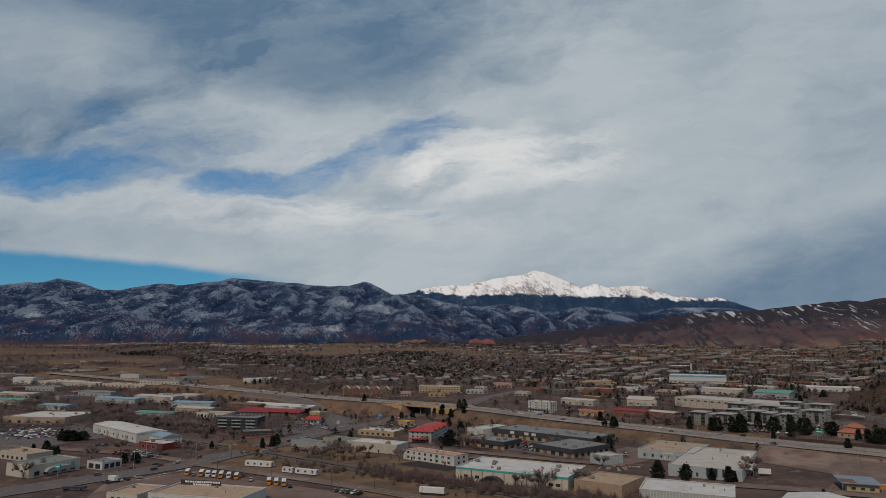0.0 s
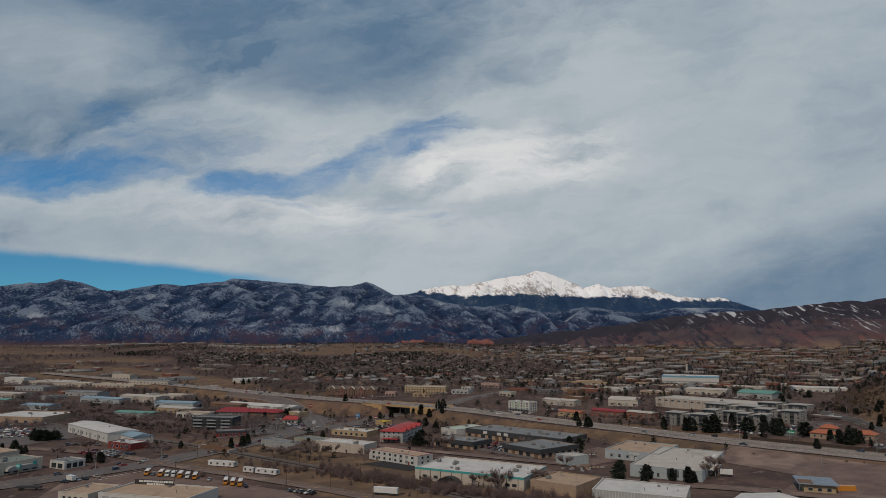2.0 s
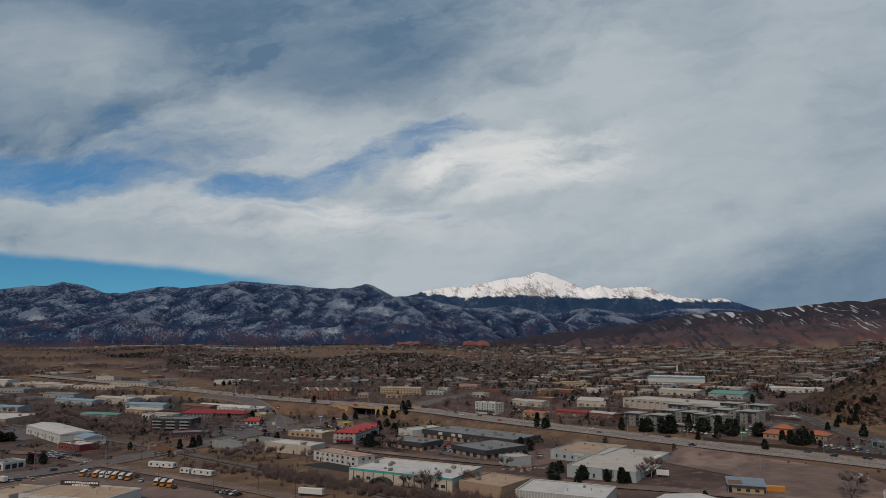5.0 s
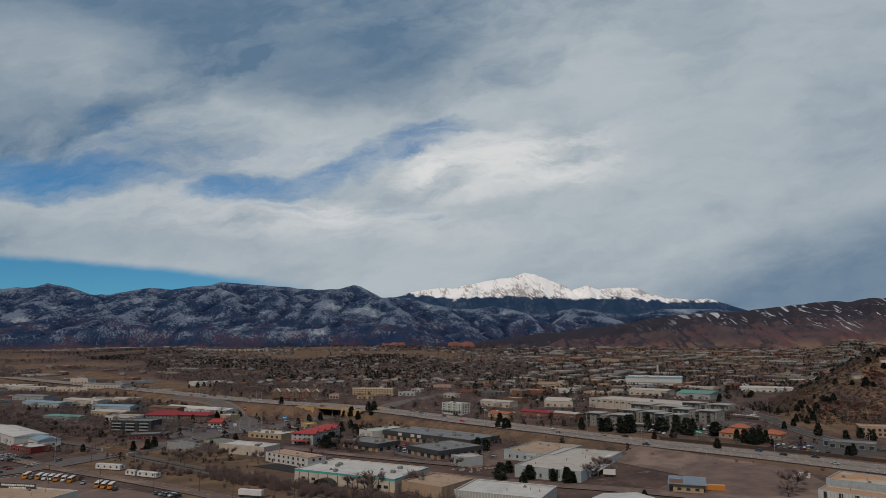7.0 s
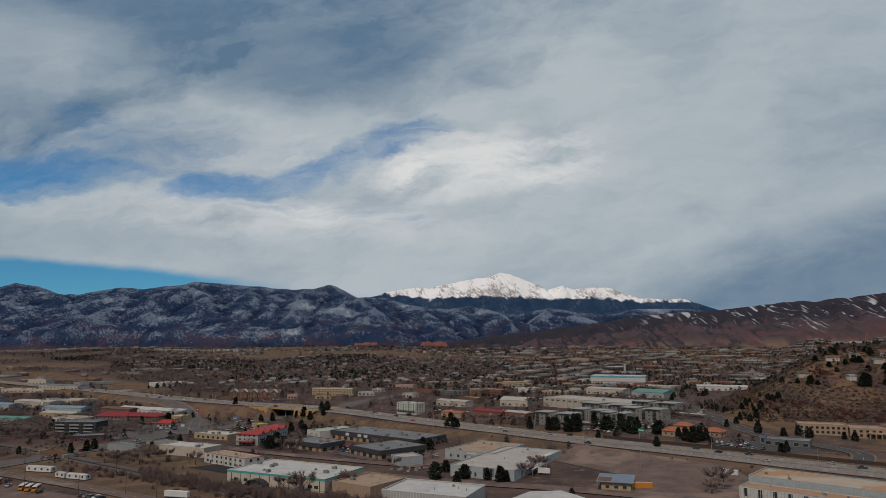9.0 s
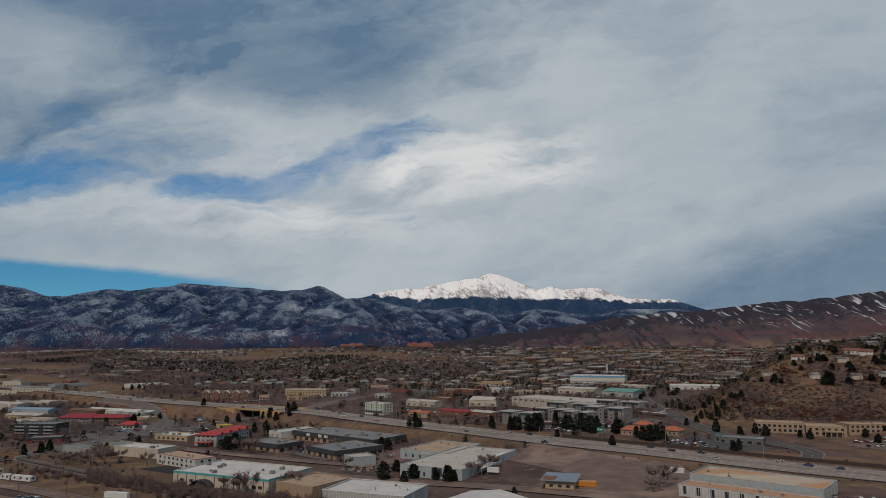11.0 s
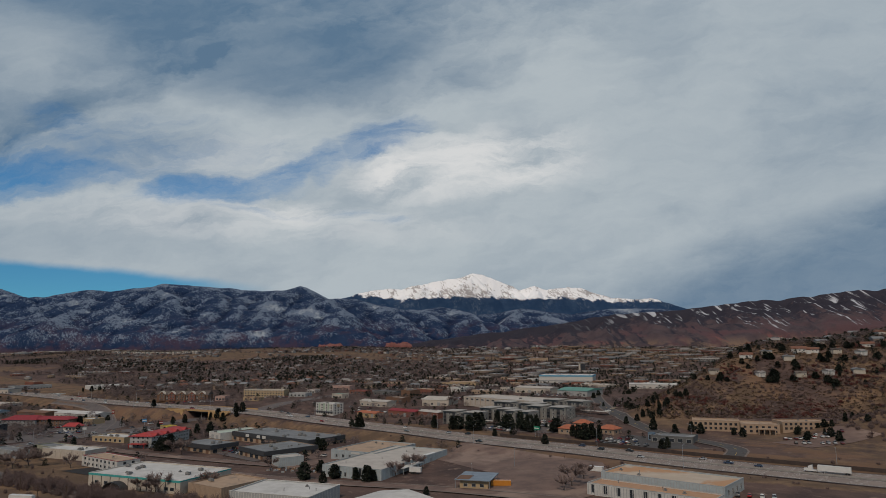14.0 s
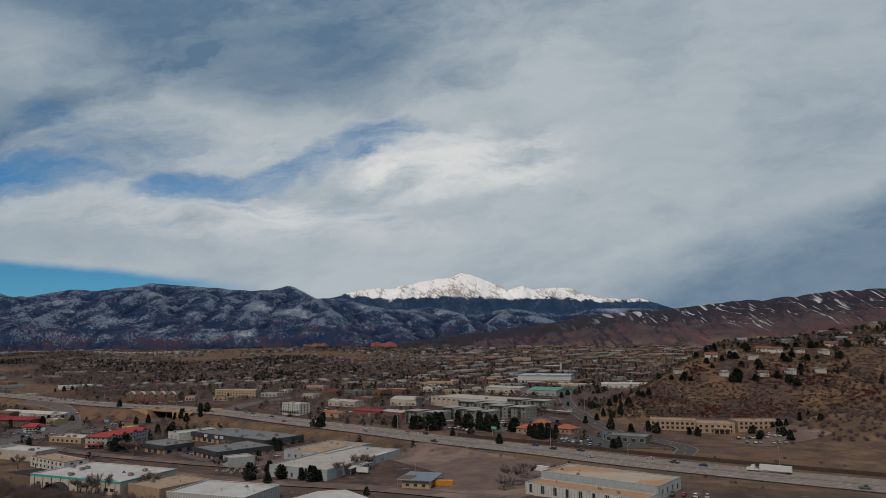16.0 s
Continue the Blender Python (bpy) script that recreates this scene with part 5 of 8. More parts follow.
# white hotel beyond the freeway
b = building("hotel", "white four-storey hotel with pale green stripes", "hotel", 109, 722, 27, 14, 10.8, -43.4, WHITE, ROOF_WHITE, units=4)
window_rows(b, "f", 27, 14, 4, 7, 0.8, 2.55, 1.8, 1.4, 1.0, WHITE)
window_rows(b, "r", 27, 14, 4, 3, 0.8, 2.55, 1.8, 1.4, 1.0, WHITE)
for u in (-9.5, -2.5, 4.5):
    g = Geo()
    g.box(-1.2, 1.2, -0.3, 0.05, 3.4, 10.9)
    part("stripe_panel", g, wallmat("pale_green_panel", (0.38, 0.46, 0.36)), b, m=FACES["f"](27, 14, u + 2.0))
g = Geo()
g.box(-1.6, 1.6, -0.25, 0.05, 7.4, 10.0)
part("sign_panel", g, OCHRE, b, "ochre square sign", m=FACES["r"](27, 14, 0))
g = Geo()
g.box(-13.5, 13.5, -1.6, 0.05, 3.1, 3.5)
part("ground_canopy", g, GREY, b, m=FACES["f"](27, 14, 0))

b = building("blue_trim_warehouse", "large white warehouse with a blue roof edge", "warehouse", 518, 1345, 104, 62, 15, -22, WHITE, ROOF_WHITE, coping=BLUE, units=4)
for f in "fr":
    band(b, f, 104, 62, 12.2, 15.0, wallmat("sky_blue_panel", (0.16, 0.36, 0.50)), "blue_band", 0.35)
    band(b, f, 104, 62, 3.0, 5.0, GREY, "window_band", 0.2)
b = building("office_tower", "dark narrow office tower with a tan stair shaft", "tower", 640, 1682, 16, 14, 20, -20, CHARCOAL, ROOF_GREY, coping=GREY)
window_rows(b, "f", 16, 14, 6, 4, 1.0, 3.1, 2.6, 1.6, 0.6, CHARCOAL)
g = Geo()
g.box(-2.2, 2.2, -1.2, 0.05, -1, 20.6)
part("stair_shaft", g, BEIGE, b, "tan stair shaft", m=FACES["f"](16, 14, -5))
# condominium rows along the far edge of the mesa
for k in range(28):
    u = k / 27
    x, y = -770 + 310 * u, 2345 - 95 * u + 6 * math.sin(k * 2.3)
    b = pitched("condominium", "narrow pale condominium block with a brown roof", "apartments", x, y, 7.5, 9, (8.0, 9.2, 8.6)[k % 3], -14, (CREAM, BEIGE, WHITE)[k % 3], SHINGLE, 1.6, 0.0, False, 0.3, group="condominiums on the mesa")
    window_rows(b, "f", 7.5, 9, 2, 1, 1.2, 3.4, 3.6, 1.8, 0.4)
b = building("long_hall", "long cream hall with a pale metal roof", "hall", 300, 690, 112, 40, 7.6, -50, BEIGE, ROOF_WARM, coping=WHITE, units=3)
ribs(b, "f", 112, 40, 7.6, 16, TAN, 0.2, 0.5)
window_rows(b, "f", 112, 40, 1, 15, 4.6, 3.0, 3.0, 1.2, 1.5)


# apartment blocks
APT_WALL = wallmat("charcoal_siding", (0.13, 0.13, 0.128))
APT_LIGHT = wallmat("pale_grey_siding", (0.215, 0.21, 0.195))
APT_SLAB = wallmat("pale_eave", (0.36, 0.345, 0.32))


def apartments(x, y, w, d, floors, rot, z=None):
    h = floors * 2.9 + 0.8
    b = building("apartment_block", "pale grey apartment block with dark balconies and flat eaves", "apartments", x, y, w, d, h, rot, APT_LIGHT, ROOF_WARM, coping=GREY, units=4, big=False, z=z, group="apartment blocks beyond the freeway")
    n = max(3, int(w / 4.4))
    for k in range(n):
        u = -w / 2 + w * (k + 0.5) / n
        if k % 2 == 0:
            # flat charcoal panel on the wall, painted for the shade inside a recess
            g = Geo()
            g.box(-1.5, 1.5, -0.12, 0.05, 0.2, h - 0.9)
            part("dark_bay", g, CHARCOAL, b, "flat dark panel for the shade of a balcony recess", m=FACES["f"](w, d, u))
            for fl in range(floors):
                g = Geo()
                g.box(-1.5, 1.5, -1.3, -0.1, 0, 0.16)
                g.box(-1.5, 1.5, -1.3, -1.24, 0.9, 1.0)
                for q in (-1.45, 0.0, 1.45):
                    g.box(q - 0.04, q + 0.04, -1.29, -1.25, 0.14, 0.92)
                part("balcony", g, APT_WALL, b, m=FACES["f"](w, d, u) @ pose(0, 0, 0.4 + fl * 2.9))
        else:
            for fl in range(floors):
                window(b, "f", w, d, u, 1.1 + fl * 2.9, 1.5, 1.5, WHITE)
    for f in "rl":
        window_rows(b, f, w, d, floors, 3, 1.1, 2.9, 1.3, 1.5, 1.5, WHITE)
    for k, u in enumerate((-0.30, 0.28)):
        g = Geo()
        g.box(-w * 0.19, w * 0.19, -d / 2 - 1.4, d / 2 + 0.8, h + 0.5, h + 0.85)
        g.box(-w * 0.16, w * 0.16, -d / 2 + 0.5, d / 2 - 0.5, h - 0.4, h + 0.5)
        part("roof_slab", g, APT_SLAB, b, "pale overhanging roof slab", m=pose(u * w, 0, 0))
    return b


apartments(238, 594, 38, 15, 3, -42)
apartments(268, 596, 32, 15, 3, -46)
apartments(283, 570, 24, 15, 3, -44)
apartments(310, 582, 38, 16, 3, -44)
apartments(292, 626, 50, 15, 3, -46)
apartments(334, 618, 44, 15, 3, -48)

# long tan office below the hill
b = building("office_building", "long tan stucco office with rows of square windows", "office", 421, 513, 33, 17, 7.2, -24, TAN, ROOF_TAN, units=3, big=False)
window_rows(b, "f", 33, 17, 2, 9, 0.8, 3.2, 1.7, 1.6, 0.8, BROWN)
window_rows(b, "l", 33, 17, 2, 4, 0.8, 3.2, 1.7, 1.6, 0.8, BROWN)
b = building("office_building", "tan stucco office wing with a columned entrance", "office", 447, 498, 26, 22, 6.6, -24, TAN, ROOF_TAN, units=2, big=False)
window_rows(b, "f", 26, 22, 2, 6, 0.8, 3.0, 1.7, 1.5, 0.8, BROWN)
g = Geo()
g.box(-6, 6, -5, 0.1, 3.2, 4.0)
part("portico_roof", g, TAN, b, m=FACES["f"](26, 22, 4))
for x in (-5.4, -1.8, 1.8, 5.4):
    g = Geo()
    g.tube((x, -4.5, -0.5), (x, -4.5, 3.2), 0.4, 0.4, 8)
    part("column", g, TAN, b, m=FACES["f"](26, 22, 4))
b = building("office_building", "tan stucco office wing with two rows of windows", "office", 476, 493, 34, 16, 6.2, -4, TAN, ROOF_TAN, units=2, big=False)
window_rows(b, "f", 34, 16, 2, 9, 0.8, 3.0, 1.7, 1.5, 0.8, BROWN)
window_rows(b, "r", 34, 16, 2, 3, 0.8, 3.0, 1.7, 1.5, 0.8, BROWN)

# near warehouse with the rust-tan roof
b = building("warehouse", "pale blue metal warehouse with a rust-stained tan roof", "warehouse", 312, 334, 60, 27, 6.6, -44, PALE_BLUE, material("rust_tan_roof", (0.46, 0.38, 0.30), (0.40, 0.33, 0.26), 0.85, 0.15, spots=(0.42, 0.24, 0.13), spot_scale=0.022, spot_at=(0.5, 0.56)), coping=LIGHT_GREY, units=3, big=False)
seams(b, "f", 60, 27, 6.4, LIGHT_GREY, 1.5)
seams(b, "r", 60, 27, 6.4, LIGHT_GREY, 1.5)
window_rows(b, "r", 60, 27, 1, 4, 2.4, 3, 1.8, 2.2, 2.0)
b2 = building("warehouse_annex", "low white annex with tall window strips and rust roof", "building", 297, 318, 60, 14, 4.6, -44, WHITE, material("rust_roof", (0.42, 0.25, 0.15), (0.36, 0.22, 0.135), 0.85, 0.2, spots=(0.46, 0.33, 0.23), spot_scale=0.06), coping=LIGHT_GREY, units=4, big=False)
for k in range(9):
    window(b2, "f", 60, 14, -27 + k * 6.6, 0.4, 1.7, 3.6, GREY, 0)
seams(b2, "f", 60, 14, 4.4, LIGHT_GREY, 1.5)

# yard shed with the blue roof
b = building("yard_office", "small tan yard office with a slate-blue flat roof", "building", 221, 368, 15, 13, 4.0, -20, OCHRE, ROOF_SLATE, coping=LIGHT_GREY)
g = Geo()
g.box(-10, 9, -8, 15, 4.15, 4.5)
part("canopy_roof", g, ROOF_SLATE, b, "wide slate-blue canopy roof")
for x, y in ((-9.5, -7.5), (8.5, -7.5), (-9.5, 14), (8.5, 14), (0, 14)):
    g = Geo()
    g.tube((x, y, -0.5), (x, y, 4.15), 0.15, 0.15, 6)
    part("post", g, steel, b)
g = Geo()
g.box(-9.4, -2.5, -6.5, 4, 4.5, 4.62)
part("rust_panel", g, BROWN, b, "rusty roof panel")
window_rows(b, "f", 15, 13, 1, 3, 1.0, 3, 2.0, 1.4, 1.0)
door(b, "r", 15, 13, 0)

# freeway-side tiled houses
for x, y, w, d, rot in ((311.4, 519.4, 16, 12, -46), (338.3, 510.8, 13, 12, -46), (325, 536, 12, 10, -40)):
    b = pitched("tiled_house", "tan house with an orange clay tile roof", "house", x, y, w, d, 3.4, rot, TAN, ROOF_TILE, 2.6, 4.5, True, 0.6)
    window_rows(b, "f", w, d, 1, 3, 0.9, 3, 1.4, 1.3, 1.0)
    window_rows(b, "r", w, d, 1, 2, 0.9, 3, 1.4, 1.3, 1.0)
b = building("roadside_shop", "low dark grey shop with a flat grey roof", "shop", 370, 468, 28, 18, 4.2, -34, APT_WALL, ROOF_GREY, units=3, big=False)
window_rows(b, "f", 30, 18, 1, 5, 0.5, 3, 3.0, 2.2, 1.0)
b2 = building("blue_tower", "small blue-glazed entrance tower of a shop", "shop", 357, 476, 4, 5, 5.2, -34, wallmat("dull_blue_panel", (0.13, 0.19, 0.25)), ROOF_GREY)
window(b2, "f", 4, 5, 0, 1.0, 2.6, 3.0)

# left bank: yards, showrooms and restaurants
b = pitched("warehouse", "long white warehouse with small windows along its side", "warehouse", -258, 573, 84, 24, 7.0, -42.9, WHITE, ROOF_WHITE, 1.6, 0.0, True)
window_rows(b, "f", 84, 24, 1, 9, 2.0, 3, 1.2, 1.8, 2.0)
for u in (-30, -12, 8, 24):
    roll_door(b, "f", 84, 24, u, 3.4, 4.2, GREY)
b = pitched("blue_front_shop", "white shop with a light blue metal roof", "shop", -215, 541, 22, 16, 5.2, -42.9, WHITE, ROOF_BLUE, 2.0, 0.0, True)
window_rows(b, "f", 22, 16, 1, 4, 1.0)
window_rows(b, "r", 22, 16, 1, 2, 1.0)
b = building("red_shop", "low dark red shop with a white roof", "shop", -209, 514, 26, 15, 4.6, -30, RED, ROOF_WHITE, coping=LIGHT_GREY, units=2)
window_rows(b, "f", 26, 15, 1, 4, 0.8, 3, 2.6, 2.0)
b = building("showroom", "cream showroom with a grey-green roof and round awning", "showroom", -240.6, 421, 21, 32, 7.0, -26.7, CREAM, wallmat("grey_green_roof", (0.19, 0.22, 0.20)), coping=CREAM, units=3)
window_rows(b, "f", 21, 32, 1, 2, 3.0, 3, 1.6, 1.2)
window_rows(b, "r", 21, 32, 1, 5, 0.8, 3, 3.0, 2.4)
g = Geo()
g.side_prism([(-9, 2.2), (9, 2.2), (8.4, 3.6), (6, 4.6), (-6, 4.6), (-8.4, 3.6)], -3.0, 0.1)
part("awning", g, GREY, b, "dark rounded awning", m=FACES["r"](21, 32, 2))
g = Geo()
g.box(-1.2, 1.2, -0.25, 0.05, 3.0, 5.4)
part("sign_panel", g, TEAL, b, "teal sign panel", m=FACES["r"](21, 32, 11))
b = building("showroom", "small white showroom with large dark windows", "showroom", -212, 437, 14, 14, 4.6, -26.7, WHITE, ROOF_GREY, coping=WHITE, units=2)
window_rows(b, "f", 14, 14, 1, 2, 0.5, 3, 4.4, 2.8, 1.0)
window_rows(b, "r", 14, 14, 1, 3, 0.5, 3, 3.0, 2.8, 1.0)
b = building("tan_shop", "low tan shop with a flat gravel roof", "shop", -282, 470, 34, 18, 4.6, -26.7, BEIGE, ROOF_TAN, units=2)
window_rows(b, "f", 34, 18, 1, 6, 0.8, 3, 2.2, 1.8)
b = building("bus_depot", "white bus depot with a broad tan roof", "depot", -118.5, 349, 49, 27, 5.4, -15.5, WHITE, ROOF_TAN, coping=WHITE, units=3, big=False)
for u in (-20, -15, -10, -5, 0, 5, 10, 15, 20):
    roll_door(b, "f", 49, 27, u, 3.6, 3.6, LIGHT_GREY)
b2 = building("depot_office", "low depot office with a tan gravel roof", "office", -157, 357, 18, 22, 4.2, -16, CREAM, ROOF_TAN, units=1, big=False)
window_rows(b2, "f", 18, 22, 1, 4, 0.9)
b = building("big_box_store", "wide low tan store with a white roof", "store", -378, 675, 62, 50, 6.2, -6.9, TAN, ROOF_WHITE, coping=TAN, units=6)
window_rows(b, "f", 62, 50, 1, 6, 0.5, 3, 3.4, 2.4)
b = pitched("inn", "dark two-storey inn with a dusky red metal roof", "inn", -190, 717, 34, 24, 6.0, -8, GREY, ROOF_MAROON, 3.4, 6.0, True, 1.0)
window_rows(b, "f", 34, 24, 2, 8, 0.8, 2.9, 1.6, 1.4, 1.0)
b = pitched("inn", "long inn wing with a dusky red metal roof", "inn", -158, 712, 34, 18, 6.0, -12, BROWN, ROOF_MAROON, 2.6, 4.0, True, 1.0)
window_rows(b, "f", 34, 18, 2, 8, 0.8, 2.9, 1.6, 1.4, 1.0)
b = building("grey_block", "dark four-storey block with grey balcony fronts", "building", -179, 620, 38, 18, 11.2, -8, CHARCOAL, ROOF_GREY, coping=GREY, units=4)
window_rows(b, "f", 38, 18, 4, 8, 0.9, 2.75, 2.4, 1.4, 1.0, CHARCOAL)
window_rows(b, "r", 38, 18, 4, 3, 0.9, 2.75, 2.0, 1.4, 1.0, CHARCOAL)
for fl in range(3):
    for u in (-13, 0, 13):
        g = Geo()
        g.box(-4.2, 4.2, -1.3, 0.05, 0, 0.25)
        g.box(-4.2, 4.2, -1.3, -1.2, 0.25, 1.1)
        part("balcony", g, GREY, b, "grey balcony front", m=FACES["f"](38, 18, u) @ pose(0, 0, 2.7 + 2.75 * fl))
b = building("restaurant", "low black and red restaurant with a flat roof", "restaurant", -154, 581, 24, 18, 4.4, 20, RED, ROOF_GREY, coping=CHARCOAL, units=3)
for f in "frl":
    band(b, f, 24, 18, 3.0, 4.7, CHARCOAL, "fascia", 0.3)
window_rows(b, "f", 24, 18, 1, 5, 0.8, 3, 2.2, 1.6)
b = building("tan_shop", "small tan restaurant with a flat roof", "restaurant", -127.5, 719.5, 18.8, 14, 5.4, -30.5, OCHRE, ROOF_WHITE, units=2)
window_rows(b, "f", 18.8, 14, 1, 4, 0.8, 3, 2.2, 1.8)
b = pitched("drive_in", "small drive-in with a steep red roof", "restaurant", -122, 668, 14, 10, 3.6, -10, BEIGE, ROOF_RED, 3.0, 3.0, True, 1.0)
window_rows(b, "f", 14, 10, 1, 3, 0.8, 3, 2.4, 1.6)
b = building("fuel_canopy", "small yellow fuel canopy", "canopy", -31.7, 655.7, 12, 10, 3.6, -44, OCHRE, wallmat("yellow_paint", (0.62, 0.47, 0.05)), coping=wallmat("yellow_paint", (0.62, 0.47, 0.05)))
b = building("block_store", "grey block store row along the street", "store", -96, 519, 40, 10, 4.8, -38.3, GREY, ROOF_GREY, units=3)
ribs(b, "f", 40, 10, 4.6, 10, LIGHT_GREY, 0.2, 0.3)
b = building("green_shed", "low grey-green metal shed", "shed", -76, 541, 32, 14, 3.8, -35.3, OLIVE, ROOF_GREY)
seams(b, "f", 32, 14, 3.6, GREY, 1.5)
b = building("yellow_store", "pale yellow store with a white roof", "store", -51, 589, 35, 18, 4.4, -26, OCHRE, ROOF_WHITE, coping=CREAM, units=4)
window_rows(b, "f", 35, 18, 1, 6, 0.8, 3, 2.2, 1.8)
b = pitched("brown_lodge", "low brown wooden lodge", "building", -222.8, 801.7, 48, 16, 5.0, -29, BROWN, BROWN, 1.6, 0, True)
window_rows(b, "f", 48, 16, 1, 8, 0.9)
b = pitched("long_shed", "very long white shed with a curved pale roof", "shed", -182, 795, 98, 22, 4.6, -27.6, WHITE, ROOF_WHITE, 2.0, 0, True)
window_rows(b, "f", 98, 22, 1, 14, 1.0, 3, 2.0, 1.4)
b = building("arcade_shop", "white shop with a row of arched openings", "shop", -228.6, 709, 35, 18, 5.4, -14.3, WHITE, ROOF_TAN, units=3)
window_rows(b, "f", 35, 18, 1, 9, 0.5, 3, 1.8, 3.0, 0.6, WHITE, 0)

# brick inn with gables, and the long yellow hotel
b = pitched("brick_inn", "long brick inn with cream gables and a grey roof", "inn", -92, 900, 68, 15, 7.4, -10, BROWN, SHINGLE, 4.0, 0, True, 0.6)
for k in range(5):
    u = -26.6 + k * 13.3
    g = Geo()
    g.side_prism([(-4.4, 0), (4.4, 0), (4.4, 8.0), (0, 11.2), (-4.4, 8.0)], -1.4, 4.0)
    part("gable_bay", g, BRICK if k % 2 else BROWN, b, m=FACES["f"](68, 15, u))
    g = Geo()
    g.side_prism([(-5.0, 7.8), (-4.4, 7.8), (0, 11.1), (4.4, 7.8), (5.0, 7.8), (0, 11.9)], -1.9, 4.2)
    part("gable_trim", g, CREAM, b, "cream gable trim", m=FACES["f"](68, 15, u))
    for fl in range(3):
        for o in (-1.8, 1.8):
            window(b, "f", 68, 17.8, u + o, 0.8 + fl * 2.9)
for k in range(4):
    for fl in range(2):
        window(b, "f", 68, 15, -19.9 + k * 13.3, 0.9 + fl * 2.9, 2.4, 1.6, WHITE)
b = building("long_hotel", "long pale yellow hotel with rows of windows", "hotel", 4, 935, 58, 16, 9.5, -16, OCHRE, ROOF_WARM, coping=CREAM, units=5)
window_rows(b, "f", 58, 16, 3, 14, 1.0, 3.2, 1.8, 1.5, 1.0, CREAM)
band(b, "f", 58, 16, 8.4, 9.5, CREAM, "cornice", 0.3)

# mid-distance shops and sheds
SHEDS = (
    ("metal_shed", "long pale blue metal shed", -398, 864, 67, 18, 5.7, -23.8, PALE_BLUE, ROOF_BLUE, 1.4),
    ("metal_shed", "grey-brown metal shed with a pale roof", -357, 882, 64, 22, 7.0, -26, BEIGE, ROOF_WARM, 1.4),
    ("metal_shed", "blue-grey metal shed with a pale roof", -285, 808, 50, 20, 5.9, -12.5, PALE_BLUE, ROOF_BLUE, 1.6),
    ("metal_shed", "low pale green metal shed", -292, 716, 45, 18, 4.2, -17.5, LIGHT_GREY, GREEN_R, 1.0),
    ("metal_shed", "tan metal shed with a cream roof", -264, 757, 48, 20, 4.9, -25.3, OCHRE, ROOF_WARM, 1.4),
    ("metal_shed", "tall white plant building", -706, 1190, 41, 25, 11, -14.5, WHITE, ROOF_WHITE, 1.0),
    ("metal_shed", "low white shed with a red roof edge", -690, 1060, 60, 20, 5.0, -12.7, WHITE, ROOF_RED, 1.0),
    ("metal_shed", "long low beige shed in a yard", -584, 1138, 77, 18, 6.5, -15, BEIGE, ROOF_WARM, 1.2),
    ("metal_shed", "long low shed with a grey roof", -435, 1094, 80, 22, 5.4, -22.8, BEIGE, ROOF_GREY, 1.4),
    ("metal_shed", "grey shed behind bare trees", -470, 960, 58, 22, 5.8, -20, GREY, ROOF_GREY, 1.4),
    ("metal_shed", "metal shed with a green roof", -520, 840, 52, 22, 5.4, -16, BEIGE, GREEN_R, 1.4),
    ("metal_shed", "tan metal shed with a low roof", -560, 930, 60, 24, 5.8, -16, BEIGE, ROOF_WARM, 1.2),
    ("metal_shed", "blue metal shed in a storage yard", -430, 780, 40, 18, 5.0, -18, PALE_BLUE, ROOF_BLUE, 1.4),
    ("green_hall", "broad hall with a sea-green metal roof", 392, 790, 38, 40, 6.0, -42, LIGHT_GREY, GREEN_R, 2.6),
    ("hall", "low white hall beside a road", 522, 900, 62, 26, 5.6, -20, WHITE, ROOF_WHITE, 1.4),
    ("hall", "tan hall with a pale roof", 226, 752, 32, 24, 6.0, -30, CREAM, ROOF_WARM, 3.0),
    ("shop_row", "low red-brown shop row with white columns", 187.5, 668, 34, 13, 5.0, -42, BRICK, ROOF_MAROON, 1.6),
    ("shop_row", "low brick shop row", 212.5, 648, 26, 13, 5.2, -48, BRICK, ROOF_WARM, 1.2),
    ("diner", "small diner with an orange-red roof", 153, 682, 25, 12, 3.6, -44, OCHRE, ROOF_TILE, 1.6),
    ("hall", "low tan apartment row", 157.6, 764, 40, 15, 5.5, -40, BEIGE, ROOF_WARM, 1.4),
    ("hall", "long low white hall with warm roof", 350, 834, 48, 22, 6.2, -40, CREAM, ROOF_WARM, 1.6),
    ("hall", "low ochre hall with a gravel roof", 300, 1262, 46, 18, 6.0, -20, OCHRE, ROOF_TAN, 1.0),
    ("hall", "large pinkish tan store on a valley floor", 600, 2005, 52, 20, 8.0, -12, TAN, ROOF_TAN, 0.8),
)
for name, label, x, y, w, d, h, rot, wl, rf, rise in SHEDS:
    b = pitched(name, label, "building", x, y, w, d, h, rot, wl, rf, rise, 0, True)
    n = int(w / 7)
    for k in range(n):
        u = -w / 2 + w * (k + 0.5) / n
        roll_door(b, "f", w, d, u, 3.0, 3.2, GREY) if k % 3 == 2 else window(b, "f", w, d, u, 1.0, 2.4, 1.5)


